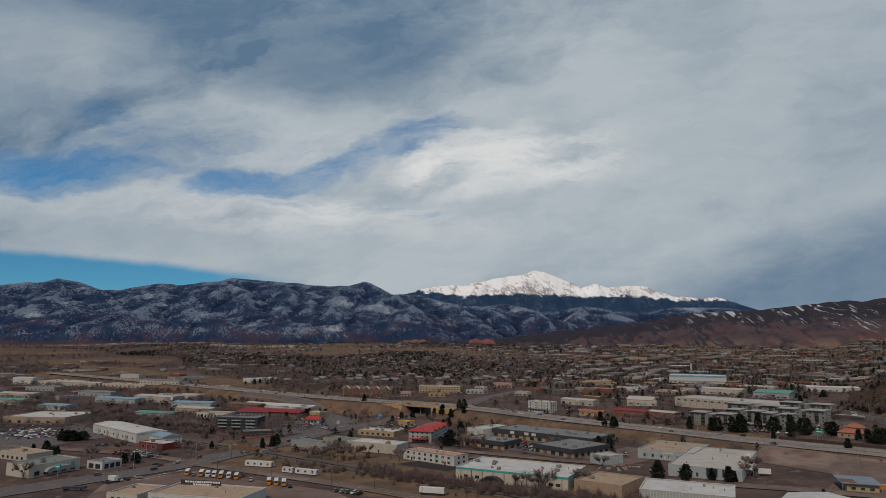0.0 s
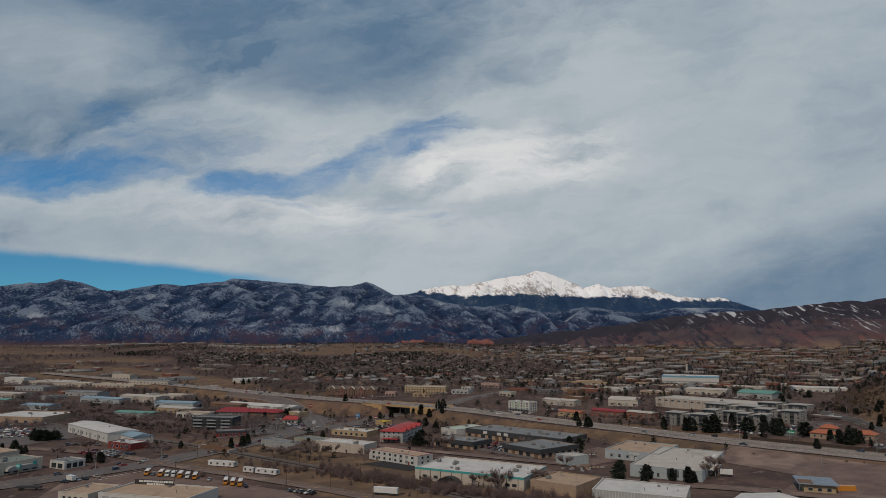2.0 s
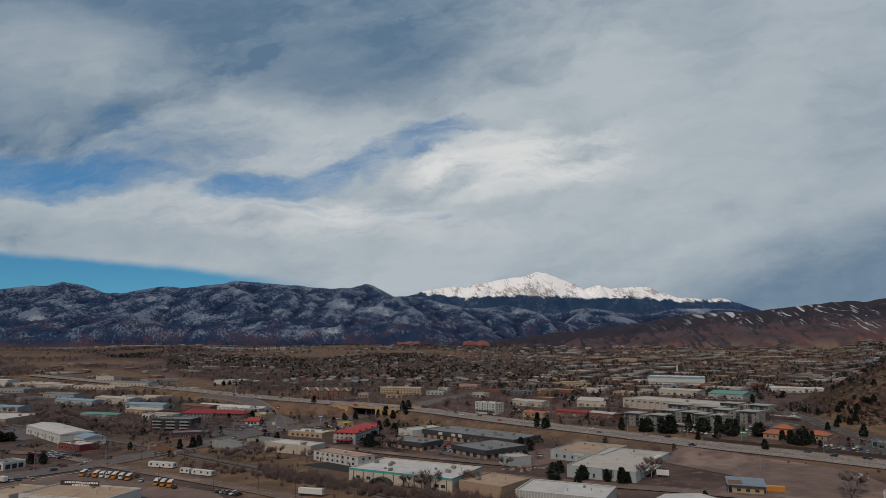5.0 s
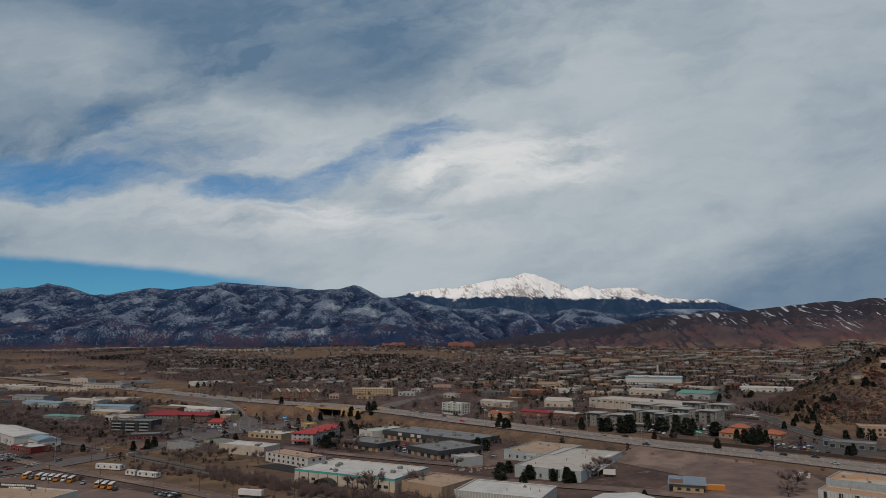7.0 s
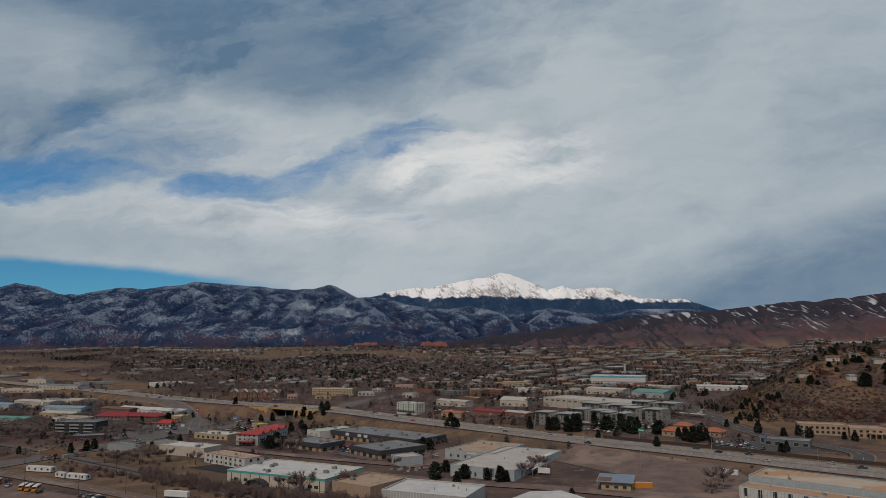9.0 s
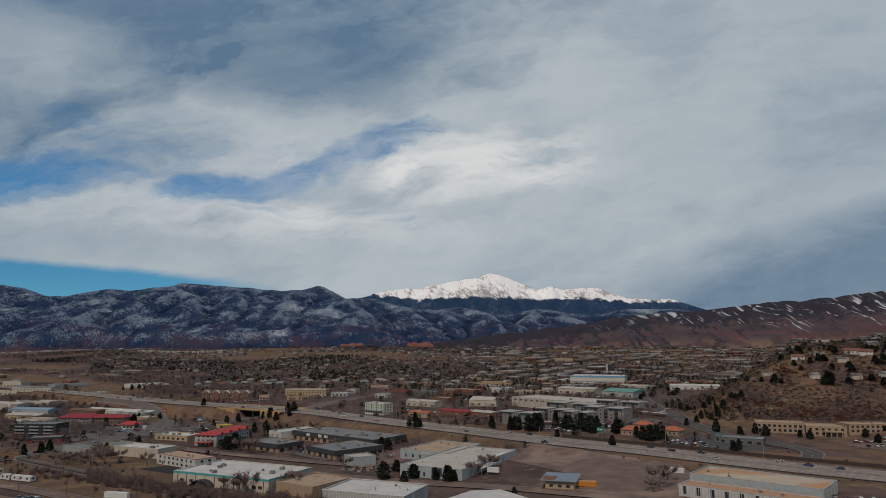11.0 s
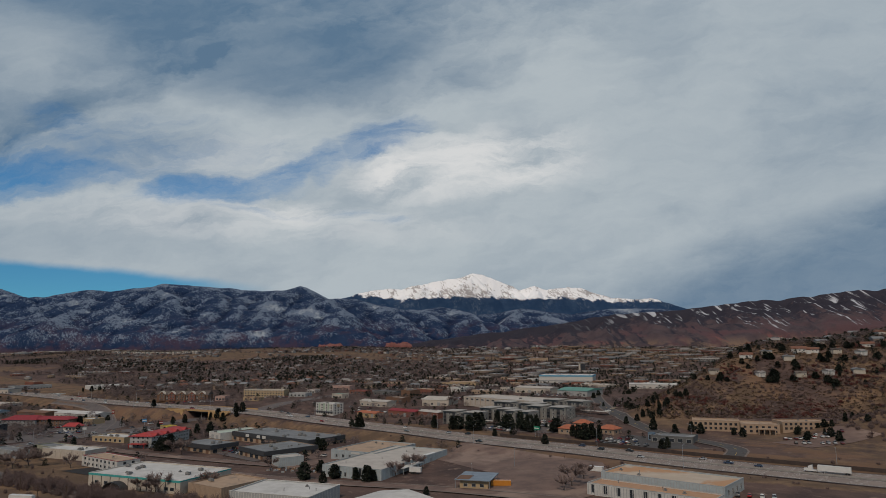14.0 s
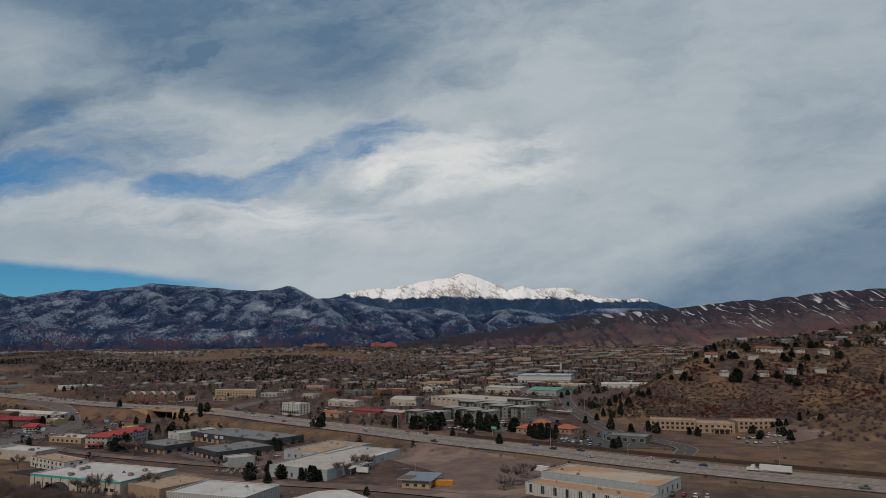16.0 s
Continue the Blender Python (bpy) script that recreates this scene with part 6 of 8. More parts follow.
# shops along the street beyond the freeway, and flat warehouses of the west yards
PINK = wallmat("pink_stucco", (0.40, 0.27, 0.23))
for label, x, y, w, d, h, rot, wl, rf in (
    ("small pink stucco shop with white trim", -40, 880, 14, 10, 5.5, -20, PINK, ROOF_WHITE),
    ("low diner with an orange-red roof", 0, 872, 22, 12, 4.0, -20, OCHRE, ROOF_TILE),
    ("pale grey flat-roofed shop", 52, 915, 26, 14, 4.6, -30, LIGHT_GREY, ROOF_WARM),
    ("small shop with a red roof", 62, 970, 14, 12, 5.0, -30, WHITE, ROOF_RED),
    ("pinkish stucco two-storey store", 100, 1020, 30, 14, 6.5, -30, PINK, ROOF_WARM),
    ("small shop with a teal roof", 108, 868, 18, 12, 5.5, -40, BEIGE, TEAL),
    ("dark red-brown flat shop", 130, 930, 28, 14, 4.8, -40, BRICK, ROOF_MAROON),
    ("long dark grey single-storey office", 166, 905, 34, 16, 5.0, -35, APT_WALL, ROOF_GREY),
    ("low brown two-storey office block", 180, 800, 26, 14, 6.0, -42, BROWN, ROOF_WARM),
    ("long low tan retail row", 290, 1235, 70, 18, 5.5, -24, OCHRE, ROOF_TAN),
    ("very long low tan retail row", 150, 1215, 90, 18, 5.5, -18, TAN, ROOF_TAN),
):
    b = building("street_shop", label, "shop", x, y, w, d, h, rot, wl, rf, units=2, big=False)
    window_rows(b, "f", w, d, 1, max(3, int(w / 6)), 0.7, 3, 2.6, 2.0, 0.8, GREY)
    door(b, "r", w, d, 0)
for label, x, y, w, d, h in (
    ("broad tan flat-roofed warehouse among bare trees", -640, 1180, 72, 40, 6.5),
    ("two-storey tan office at a yard's edge", -545, 1232, 40, 18, 9.0),
    ("long tan workshop row with a pale roof", -500, 1112, 84, 22, 5.6),
    ("grey-green flat warehouse among bare trees", -600, 1062, 56, 30, 6.0),
    ("grey flat-roofed workshop among bare trees", -335, 930, 44, 26, 5.4),
):
    b = building("workshop", label, "workshop", x, y, w, d, h, -18, BEIGE if w != 56 else GREY, ROOF_WARM if w != 56 else ROOF_GREY, units=5)
    window_rows(b, "f", w, d, 1, int(w / 8), 0.9, 3, 2.6, 1.8, 0.8, GREY)
    roll_door(b, "r", w, d, 0)


# ---- vegetation ----
TWIG = material("bare_twigs", (0.215, 0.163, 0.148), (0.160, 0.121, 0.110), 0.95, 0.8, vary=0.2)
BRUSH_MAT = material("brush_twigs", (0.180, 0.128, 0.118), (0.122, 0.088, 0.084), 0.95, 0.5, vary=0.2)
NEEDLE = material("pine_needles", (0.012, 0.017, 0.012), (0.020, 0.026, 0.016), 0.9, 1.0, vary=0.25)


def tri_arrays(geo):
    """A mesh in the making as corner and triangle arrays."""
    tris = []
    for q in geo.f:
        for k in range(1, len(q) - 1):
            tris.append((q[0], q[k], q[k + 1]))
    return np.array(geo.v, float), np.array(tris, int)


def scatter(name, templates, places, mats, label, category):
    """Many small things joined into one mesh: places are rows of x, y, z, turn, width, height, kind."""
    Vs, Ts, Ms, base = [], [], [], 0
    arr = [(tri_arrays(g), np.array([m for q, m in zip(g.f, g.mi) for _ in range(len(q) - 2)], int)) for g in templates]
    P = np.array(places, float)
    for k, ((V, T), M) in enumerate(arr):
        rows = P[P[:, 6].astype(int) == k]
        if not len(rows):
            continue
        c, s = np.cos(rows[:, 3])[:, None], np.sin(rows[:, 3])[:, None]
        X = rows[:, 0:1] + rows[:, 4:5] * (V[:, 0] * c - V[:, 1] * s)
        Y = rows[:, 1:2] + rows[:, 4:5] * (V[:, 0] * s + V[:, 1] * c)
        Z = rows[:, 2:3] + rows[:, 5:6] * V[:, 2]
        Vs.append(np.stack([X, Y, Z], -1).reshape(-1, 3))
        off = base + np.arange(len(rows))[:, None, None] * len(V)
        Ts.append((T[None] + off).reshape(-1, 3))
        Ms.append(np.tile(M, len(rows)))
        base += len(rows) * len(V)
    V, T, M = np.concatenate(Vs), np.concatenate(Ts), np.concatenate(Ms)
    me = bpy.data.meshes.new(name)
    me.vertices.add(len(V))
    me.vertices.foreach_set("co", V.reshape(-1).astype(np.float32))
    me.loops.add(len(T) * 3)
    me.loops.foreach_set("vertex_index", T.reshape(-1).astype(np.int32))
    me.polygons.add(len(T))
    me.polygons.foreach_set("loop_start", np.arange(0, len(T) * 3, 3, dtype=np.int32))
    for m in mats:
        me.materials.append(m)
    me.polygons.foreach_set("material_index", M.astype(np.int32))
    me.update(calc_edges=True)
    return tagged(new(name, me), label, category, kind="stuff")


def tuft(g, c, out, size, rng, m=0):
    """A small ragged clump: three leaves fanning from one point."""
    c, out = Vector(c), Vector(out).normalized()
    for _ in range(3):
        a = (out + Vector((rng.uniform(-1, 1), rng.uniform(-1, 1), rng.uniform(-0.7, 0.7)))).normalized() * size
        b = a.orthogonal().normalized() * size * rng.uniform(0.3, 0.55)
        b.rotate(Matrix.Rotation(rng.uniform(0, 6.28), 3, a))
        g.face([c - b * 0.5, c + a * 0.6 + b * 0.6, c + a, c + a * 0.4 - b * 0.8], m)


def conifer_geo(seed, tufts=150, wide=0.27, round_=0.35, leaf=0.105):
    """A conifer one unit high: trunk, whorls of limbs and needle clumps with gaps."""
    rng = random.Random(seed)
    tr, cr = Geo(), Geo()
    tr.tube((0, 0, -0.05), (0, 0, 0.95), 0.024, 0.003, 6)
    for k in range(9):
        z, a = 0.14 + 0.085 * k, k * 2.4
        L = wide * (1.02 - z) ** 0.7
        cr.tube((0, 0, z), (L * math.cos(a), L * math.sin(a), z + 0.02), 0.007, 0.002, 3, 1, cap=False)
    for k in range(tufts):
        z = 0.10 + 0.88 * rng.random() ** 1.15
        prof = wide * (min(1.0, (1.03 - z) / (1 - round_)) ** 0.8) * (0.55 + 0.45 * min(1, (z - 0.05) / 0.15))
        a = rng.uniform(0, 6.283)
        lump = 0.75 + 0.35 * math.sin(3 * a + 9 * z + seed) * math.sin(11 * z + seed * 1.7)
        r = prof * lump * (0.35 + 0.65 * rng.random() ** 0.5)
        tuft(cr, (r * math.cos(a), r * math.sin(a), z), (math.cos(a), math.sin(a), -0.15), leaf * rng.uniform(0.7, 1.3), rng)
    return tr, cr


def bare_geo(seed, twigs=170, spread=0.42):
    """A leafless tree one unit high: trunk, forking limbs and a haze of fine twigs."""
    rng = random.Random(seed)
    tr, tw = Geo(), Geo()
    tr.tube((0, 0, -0.05), (0.01, 0, 0.26), 0.030, 0.022, 6)
    tips = []
    for k in range(6):
        a, up = k * 1.05 + rng.uniform(-0.3, 0.3), rng.uniform(0.45, 0.8)
        p0 = Vector((0.01, 0, 0.2 + 0.02 * k))
        p1 = Vector((spread * 0.5 * math.cos(a), spread * 0.5 * math.sin(a), 0.25 + 0.42 * up))
        tw.tube(p0, p1, 0.012, 0.006, 4, 1, cap=False)
        for j in range(3):
            b = a + rng.uniform(-0.8, 0.8)
            p2 = p1 + Vector((spread * 0.45 * math.cos(b), spread * 0.45 * math.sin(b), rng.uniform(0.08, 0.32)))
            tw.tube(p1, p2, 0.006, 0.002, 3, 1, cap=False)
            tips += [(p1, p2)]
    for k in range(twigs):
        p1, p2 = rng.choice(tips)
        p = p1.lerp(p2, rng.uniform(0.1, 1.05))
        d = ((p2 - p1).normalized() + Vector((rng.uniform(-1, 1), rng.uniform(-1, 1), rng.uniform(-0.4, 1)))).normalized() * rng.uniform(0.08, 0.17)
        s = d.orthogonal().normalized() * 0.0105
        s.rotate(Matrix.Rotation(rng.uniform(0, 6.28), 3, d))
        tw.face([p - s, p + s, p + d])
        e = (d + Vector((rng.uniform(-1, 1), rng.uniform(-1, 1), rng.uniform(-0.6, 1))) * 0.09)
        tw.face([p + d * 0.5 - s * 0.7, p + d * 0.5 + s * 0.7, p + d * 0.4 + e])
    return tr, tw


def brush_geo(seed, stems=150):
    """A leafless thicket about one unit high and two across: stems fanning from a few roots, with fine side twigs."""
    rng = random.Random(seed)
    g = Geo()
    roots = [(rng.uniform(-0.5, 0.5), rng.uniform(-0.5, 0.5)) for _ in range(5)]
    for k in range(stems):
        x, y = rng.choice(roots)
        p = Vector((x + rng.gauss(0, 0.07), y + rng.gauss(0, 0.07), 0))
        a, lean = rng.uniform(0, 6.283), rng.random() ** 0.7
        q = p + Vector((0.55 * lean * math.cos(a), 0.55 * lean * math.sin(a), rng.uniform(0.5, 1.0) * (1.0 - 0.5 * lean * lean)))
        s = Vector((rng.uniform(-1, 1), rng.uniform(-1, 1), 0)).normalized() * 0.013
        g.face([p - s, p + s, q])
        for _ in range(5):
            u = p.lerp(q, rng.uniform(0.4, 1.0))
            v = u + Vector((rng.uniform(-0.22, 0.22), rng.uniform(-0.22, 0.22), rng.uniform(-0.04, 0.2)))
            s = Vector((rng.uniform(-1, 1), rng.uniform(-1, 1), rng.uniform(-0.5, 0.5))).normalized() * 0.014
            g.face([u - s, u + s, v])
    return g


CONIFER = [conifer_geo(k, 330, w, rd, 0.115) for k, (w, rd) in enumerate(((0.25, 0.12), (0.30, 0.3), (0.34, 0.45), (0.28, 0.22)))]
BARE = [bare_geo(k + 40, 760) for k in range(4)]
con_mesh = [(t.mesh("trunk", bark), c.mesh("crown", [NEEDLE, bark])) for t, c in CONIFER]
bare_mesh = [(t.mesh("trunk", bark), c.mesh("crown", [TWIG, TWIG])) for t, c in BARE]


def plant(x, y, h, kind, k, wide=1.0, rot=0.0):
    con = kind == "conifer"
    x, y = clear_of_walls(x, y, 0.22 * h)
    label = "dark green conifer with a ragged crown" if con else "leafless grey-brown tree with fine twigs"
    t = thing("conifer" if con else "bare_tree", label, "tree", x, y, rot, group="dark conifers" if con else "bare winter trees")
    h *= 0.8 if con else 0.95
    t.scale = (h * wide, h * wide, h)
    meshes = (con_mesh if con else bare_mesh)[k % 4]
    for nm, me in zip(("trunk", "crown"), meshes):
        part(nm, me, None, t)
    return t


CONIFERS_A = [(216, 581), (223, 586), (232, 598), (231, 574), (237, 580), (245, 592), (250, 589), (257, 592), (265, 583), (270, 583), (283, 560), (286, 555), (293, 559), (292, 526), (294, 519), (297, 516), (310, 503), (312, 499), (318, 502), (323, 505), (330, 512), (326, 489), (121, 410), (126, 403), (137, 391), (162, 400), (165, 403), (160, 403), (111, 414), (4, 529), (7, 541), (-5, 699), (3, 694), (20, 695), (25, 700), (147, 584), (146, 625), (373, 514)]
CONIFERS_B = [(-301, 551), (-292, 542), (-287, 542), (-287, 551), (-276, 486), (-265, 475), (-267, 484), (-289, 493), (-206, 451), (-198, 451), (-203, 459), (-127, 521), (-126, 531), (-169, 510), (-152, 684), (-152, 718), (-127, 734), (-123, 745), (-134, 724), (-307, 1098), (-291, 1091), (-287, 1109), (-269, 1084), (-83, 763), (-46, 673), (-38, 687), (-27, 688), (253, 522), (267, 522), (145, 412), (165, 399), (169, 401), (133, 429), (125, 513), (118, 527), (37, 535), (18, 607)]
CONIFERS_C = [(141, 590), (187, 346), (167, 384), (172, 390), (472, 864), (471, 832), (419, 776), (410, 777), (393, 739), (373, 549), (383, 563), (389, 558), (399, 567), (361, 540), (398, 504), (401, 495), (381, 493), (422, 487), (424, 478), (281, 475), (284, 531), (349, 438), (354, 441), (473, 453), (470, 440), (501, 478), (523, 502), (535, 513), (486, 480)]
BARE_A = [(47, 394), (52, 374), (63, 395), (73, 389), (85, 383), (26, 508), (16, 521), (96, 509), (179, 397), (175, 401), (147, 387), (156, 401), (268, 353), (278, 367), (262, 345), (-78, 478), (-81, 465), (-91, 471), (-66, 465), (-60, 472), (-225, 595), (-225, 613), (-209, 595), (-245, 613), (-290, 674), (-326, 697), (-346, 712), (-306, 683), (179, 623), (196, 615), (204, 618), (205, 600), (334, 578), (352, 609), (238, 736), (167, 605)]
BARE_B = [(-398, 725), (-376, 701), (-360, 692), (-367, 726), (-474, 798), (-451, 780), (-329, 679), (-310, 657), (-299, 649), (-265, 638), (-235, 612), (-218, 591), (-216, 601), (-203, 584), (-234, 465), (-240, 402), (-225, 487), (-75, 501), (-70, 490), (-77, 489), (-52, 474), (-29, 462), (54, 390), (57, 383), (66, 398), (182, 423), (182, 435), (101, 440)]
BRUSH = [(-121, 409), (-98, 445), (-89, 441), (-81, 437), (-69, 426), (-63, 426), (-53, 419), (-45, 414), (-37, 410), (-29, 406), (-22, 403), (-14, 399), (-7, 394), (1, 388), (8, 384), (15, 380), (22, 374), (29, 370), (35, 369), (41, 366), (47, 364), (53, 361), (62, 359), (68, 364), (74, 359), (-38, 423), (-21, 413), (-6, 403), (9, 394), (23, 385), (37, 377), (49, 372), (-197, 595), (-196, 614), (-174, 589), (-168, 596), (-166, 614), (-149, 596)]
rng = random.Random(5)
CONIFERS_A = [p for p in CONIFERS_A if not (205 < p[0] < 335 and 485 < p[1] < 600) and not (100 < p[0] < 200 and p[1] < 430)]
CONIFERS_C = [p for p in CONIFERS_C if not (100 < p[0] < 205 and p[1] < 430)]
BARE_A = [p for p in BARE_A if not (140 < p[0] < 185 and 380 < p[1] < 410)]
for k, (x, y) in enumerate(CONIFERS_A):
    plant(x, y, rng.uniform(10, 13.5), "conifer", k + (k < 13), rng.uniform(1.0, 1.5), rng.uniform(0, 360))
for k, (x, y) in enumerate(CONIFERS_B):
    plant(x, y, rng.uniform(7, 11), "conifer", k + 1, rng.uniform(0.95, 1.4), rng.uniform(0, 360))
for k, (x, y) in enumerate(CONIFERS_C):
    plant(x, y, rng.uniform(6, 10), "conifer", k + 2, rng.uniform(1.0, 1.5), rng.uniform(0, 360))
for k, (x, y) in enumerate(BARE_A + BARE_B):
    plant(x, y, rng.uniform(8, 12), "bare", k, rng.uniform(1.0, 1.4), rng.uniform(0, 360))

for k, (x, y, h) in enumerate(((210, 578, 11), (224, 567, 12), (237, 557, 13.5), (243, 555, 15.5), (248, 566, 13), (261, 563, 14), (276, 540, 16), (282, 534, 14), (288, 537, 12.5), (309, 507, 9), (311, 499, 10.5), (314, 492, 12.5), (320, 495, 11.5), (327, 500, 9), (321, 479, 6.3), (126, 407, 11), (138, 396, 7), (162, 394, 10), (157, 404, 7.5), (194, 355, 4.5), (-83, 515, 9), (-131, 506, 9.3), (3, 625, 9.6), (8, 649, 8.8), (11, 680, 9), (24, 680, 8), (6, 532, 10), (-74, 564, 7), (150, 586, 7))):
    plant(x, y, h * 1.15, "conifer", k * 3 + 1, rng.uniform(0.95, 1.25), rng.uniform(0, 360))
for x, y, h in ((-297, 548, 9.5), (-289, 545, 10), (-283, 549, 9)):
    plant(x, y, h, "conifer", 2, 2.1, x)
for x, y, h in ((229, 568, 12), (268, 551, 13), (301, 526, 12)):
    plant(x, y, h * 1.1, "conifer", 2, 1.6, x)
plant(178, 404, 9.8, "bare", 1, 1.3)
for cx, cy, n in ((405, 585, 9), (425, 600, 8), (388, 640, 5), (470, 470, 5), (490, 480, 4), (440, 800, 5)):
    for k in range(n):
        plant(cx + rng.gauss(0, 11), cy + rng.gauss(0, 9), rng.uniform(4.5, 7.5), "conifer", k + 1, rng.uniform(1.2, 1.7), rng.uniform(0, 360))

BRUSHES = [brush_geo(k + 70) for k in range(4)]
rows = []
THICKET = smooth_path([(-47, 428, 0), (-10, 397, 0), (27, 371, 0), (60, 357, 0), (95, 350, 0)], 3.0)
for p in THICKET:
    for _ in range(2):
        u, v = p[0] + rng.gauss(0, 4), p[1] + rng.gauss(0, 4)
        rows.append((u, v, gz(u, v) - 0.1, rng.uniform(0, 6.28), rng.uniform(2.4, 4.2), rng.uniform(4.0, 7.5), rng.randrange(4)))
for x, y in BRUSH:
    for _ in range(4):
        u, v = x + rng.gauss(0, 5), y + rng.gauss(0, 4)
        rows.append((u, v, gz(u, v) - 0.1, rng.uniform(0, 6.28), rng.uniform(2.0, 3.8), rng.uniform(2.4, 5.2), rng.randrange(4)))
for p in rail_path[::2]:
    for _ in range(3):
        o = rng.choice([-1, 1]) * rng.uniform(7, 22)
        u, v = p[0] + o * 0.62 + rng.gauss(0, 3), p[1] + o * 0.78 + rng.gauss(0, 3)
        rows.append((u, v, gz(u, v) - 0.1, rng.uniform(0, 6.28), rng.uniform(1.0, 2.4), rng.uniform(1.2, 3.2), rng.randrange(4)))
for p in FW[10:]:
    for s in (-1, 1):
        if rng.random() < 0.5:
            o = s * rng.uniform(24, 42)
            u, v = p[0] + o * 0.62 + rng.gauss(0, 3), p[1] + o * 0.78 + rng.gauss(0, 3)
            rows.append((u, v, gz(u, v) - 0.1, rng.uniform(0, 6.28), rng.uniform(0.9, 2.2), rng.uniform(0.9, 2.4), rng.randrange(4)))
scatter("creek_brush", BRUSHES, rows, [BRUSH_MAT], "dense leafless purple-brown brush along the railway and creek", "brush")

# what stands where, so that filled-in things keep clear of it
KEEP = [(o.matrix_basis.translation.x, o.matrix_basis.translation.y, 0.5 * max([1] + [max(abs(c[0]) + abs(c[1]) for c in ch.bound_box) for ch in o.children])) for o in scene.objects if o.parent is None and o.type == "EMPTY" and o.get("category") not in ("tree", "bridge")]
KEEP = np.array(KEEP)
ROADS = [(FW[::3], 26), (smooth_path([(x, y, 0) for x, y in ARTERIAL], 20), 15), (smooth_path([(x, y, 0) for x, y in HILL_ROAD], 20), 10), (smooth_path([(x, y, 0) for x, y in FRONTAGE], 20), 10), (smooth_path([(x, y, 0) for x, y in RAMP], 20), 9), (smooth_path([(x, y, 0) for x, y in INDUSTRIAL], 20), 8), (rail_path[::3], 9), (smooth_path([(x, y, 0) for x, y in BACK_ROAD], 20), 8)]


def free(X, Y, gap=6.0, roads=True):
    """Which of the places stand clear of roads and buildings."""
    X, Y = np.asarray(X, float), np.asarray(Y, float)
    ok = np.ones(X.shape, bool)
    for x, y, r in KEEP:
        ok &= (X - x) ** 2 + (Y - y) ** 2 > (r * 1.25 + gap) ** 2
    if roads:
        for path, w in ROADS:
            ok &= near_path(X, Y, path)[0] > w + gap * 0.5
    return ok


def azim(x, y):
    return (x - 90) / np.maximum(y, 300)


def jitter_grid(x0, x1, y0, y1, step, seed, turn=0.0, jit=0.35):
    r = np.random.RandomState(seed)
    cx, cy = (x0 + x1) / 2, (y0 + y1) / 2
    L = np.hypot(x1 - x0, y1 - y0) / 2
    n = np.arange(-L, L, step)
    U, V = np.meshgrid(n, n)
    U, V = (U + r.uniform(-jit, jit, U.shape) * step).ravel(), (V + r.uniform(-jit, jit, V.shape) * step).ravel()
    c, s = math.cos(turn), math.sin(turn)
    X, Y = cx + U * c - V * s, cy + U * s + V * c
    k = (X > x0) & (X < x1) & (Y > y0) & (Y < y1)
    return X[k], Y[k], r


# houses
def house_geo(seed):
    """A house about ten metres wide: walls, pitched roof with eaves, windows, chimney, in four materials."""
    r = random.Random(seed)
    g = Geo()
    w, d, h, rise = r.uniform(10, 15), r.uniform(8, 10), r.choice([3.0, 3.2, 5.6]), r.uniform(1.6, 2.8)
    g.box(-w / 2, w / 2, -d / 2, d / 2, -2.5, h, 0)
    for s in (-1, 1):
        tri = [(s * w / 2, -d / 2, h), (s * w / 2, d / 2, h), (s * w / 2, 0, h + rise)]
        g.face(tri if s > 0 else tri[::-1], 0)
    k = len(g.f)
    g.gable(w, d, h, rise, 0.6, 0.2, True, r.choice([0, 0, 2.5]))
    for j in range(k, len(g.f)):
        g.mi[j] = 1
    if r.random() < 0.6:
        a = r.choice([-1, 1]) * w / 4
        g.box(a - 2.6, a + 2.6, -d / 2 - 3.5, -d / 2 - 0.02, -2.5, 2.7, 0)
        g.side_prism([(a - 3.0, 2.7), (a + 3.0, 2.7), (a, 4.2)], -d / 2 - 4.0, -d / 2 + 1.5, 1)
    for sx in (-0.3, 0.05, 0.33):
        for z in ((0.9,) if h < 4 else (0.9, 3.6)):
            for s in (-1, 1):
                y = s * (d / 2 + 0.03)
                g.box(sx * w - 0.7, sx * w + 0.7, min(y, y - s * 0.1), max(y, y - s * 0.1), z, z + 1.3, 2)
    for s in (-1, 1):
        x = s * (w / 2 + 0.03)
        g.box(min(x, x - s * 0.1), max(x, x - s * 0.1), -0.7, 0.7, 0.9, 2.2, 2)
    g.box(w * 0.2, w * 0.2 + 0.9, 0.4, 1.3, h, h + rise + 1.0, 3)
    return g


HOUSES = [house_geo(k + 3) for k in range(6)]
HOUSE_WALL = island_material("house_walls", [(0.264, 0.229, 0.194), (0.202, 0.158, 0.132), (0.370, 0.352, 0.326), (0.150, 0.123, 0.114), (0.238, 0.176, 0.132), (0.176, 0.176, 0.180), (0.176, 0.088, 0.066)])
HOUSE_ROOF = island_material("house_roofs", [(0.090, 0.078, 0.073), (0.125, 0.110, 0.104), (0.072, 0.064, 0.064), (0.170, 0.158, 0.152), (0.105, 0.080, 0.068), (0.128, 0.080, 0.064), (0.230, 0.220, 0.216)])
house_mats = [HOUSE_WALL, HOUSE_ROOF, glass, BRICK]

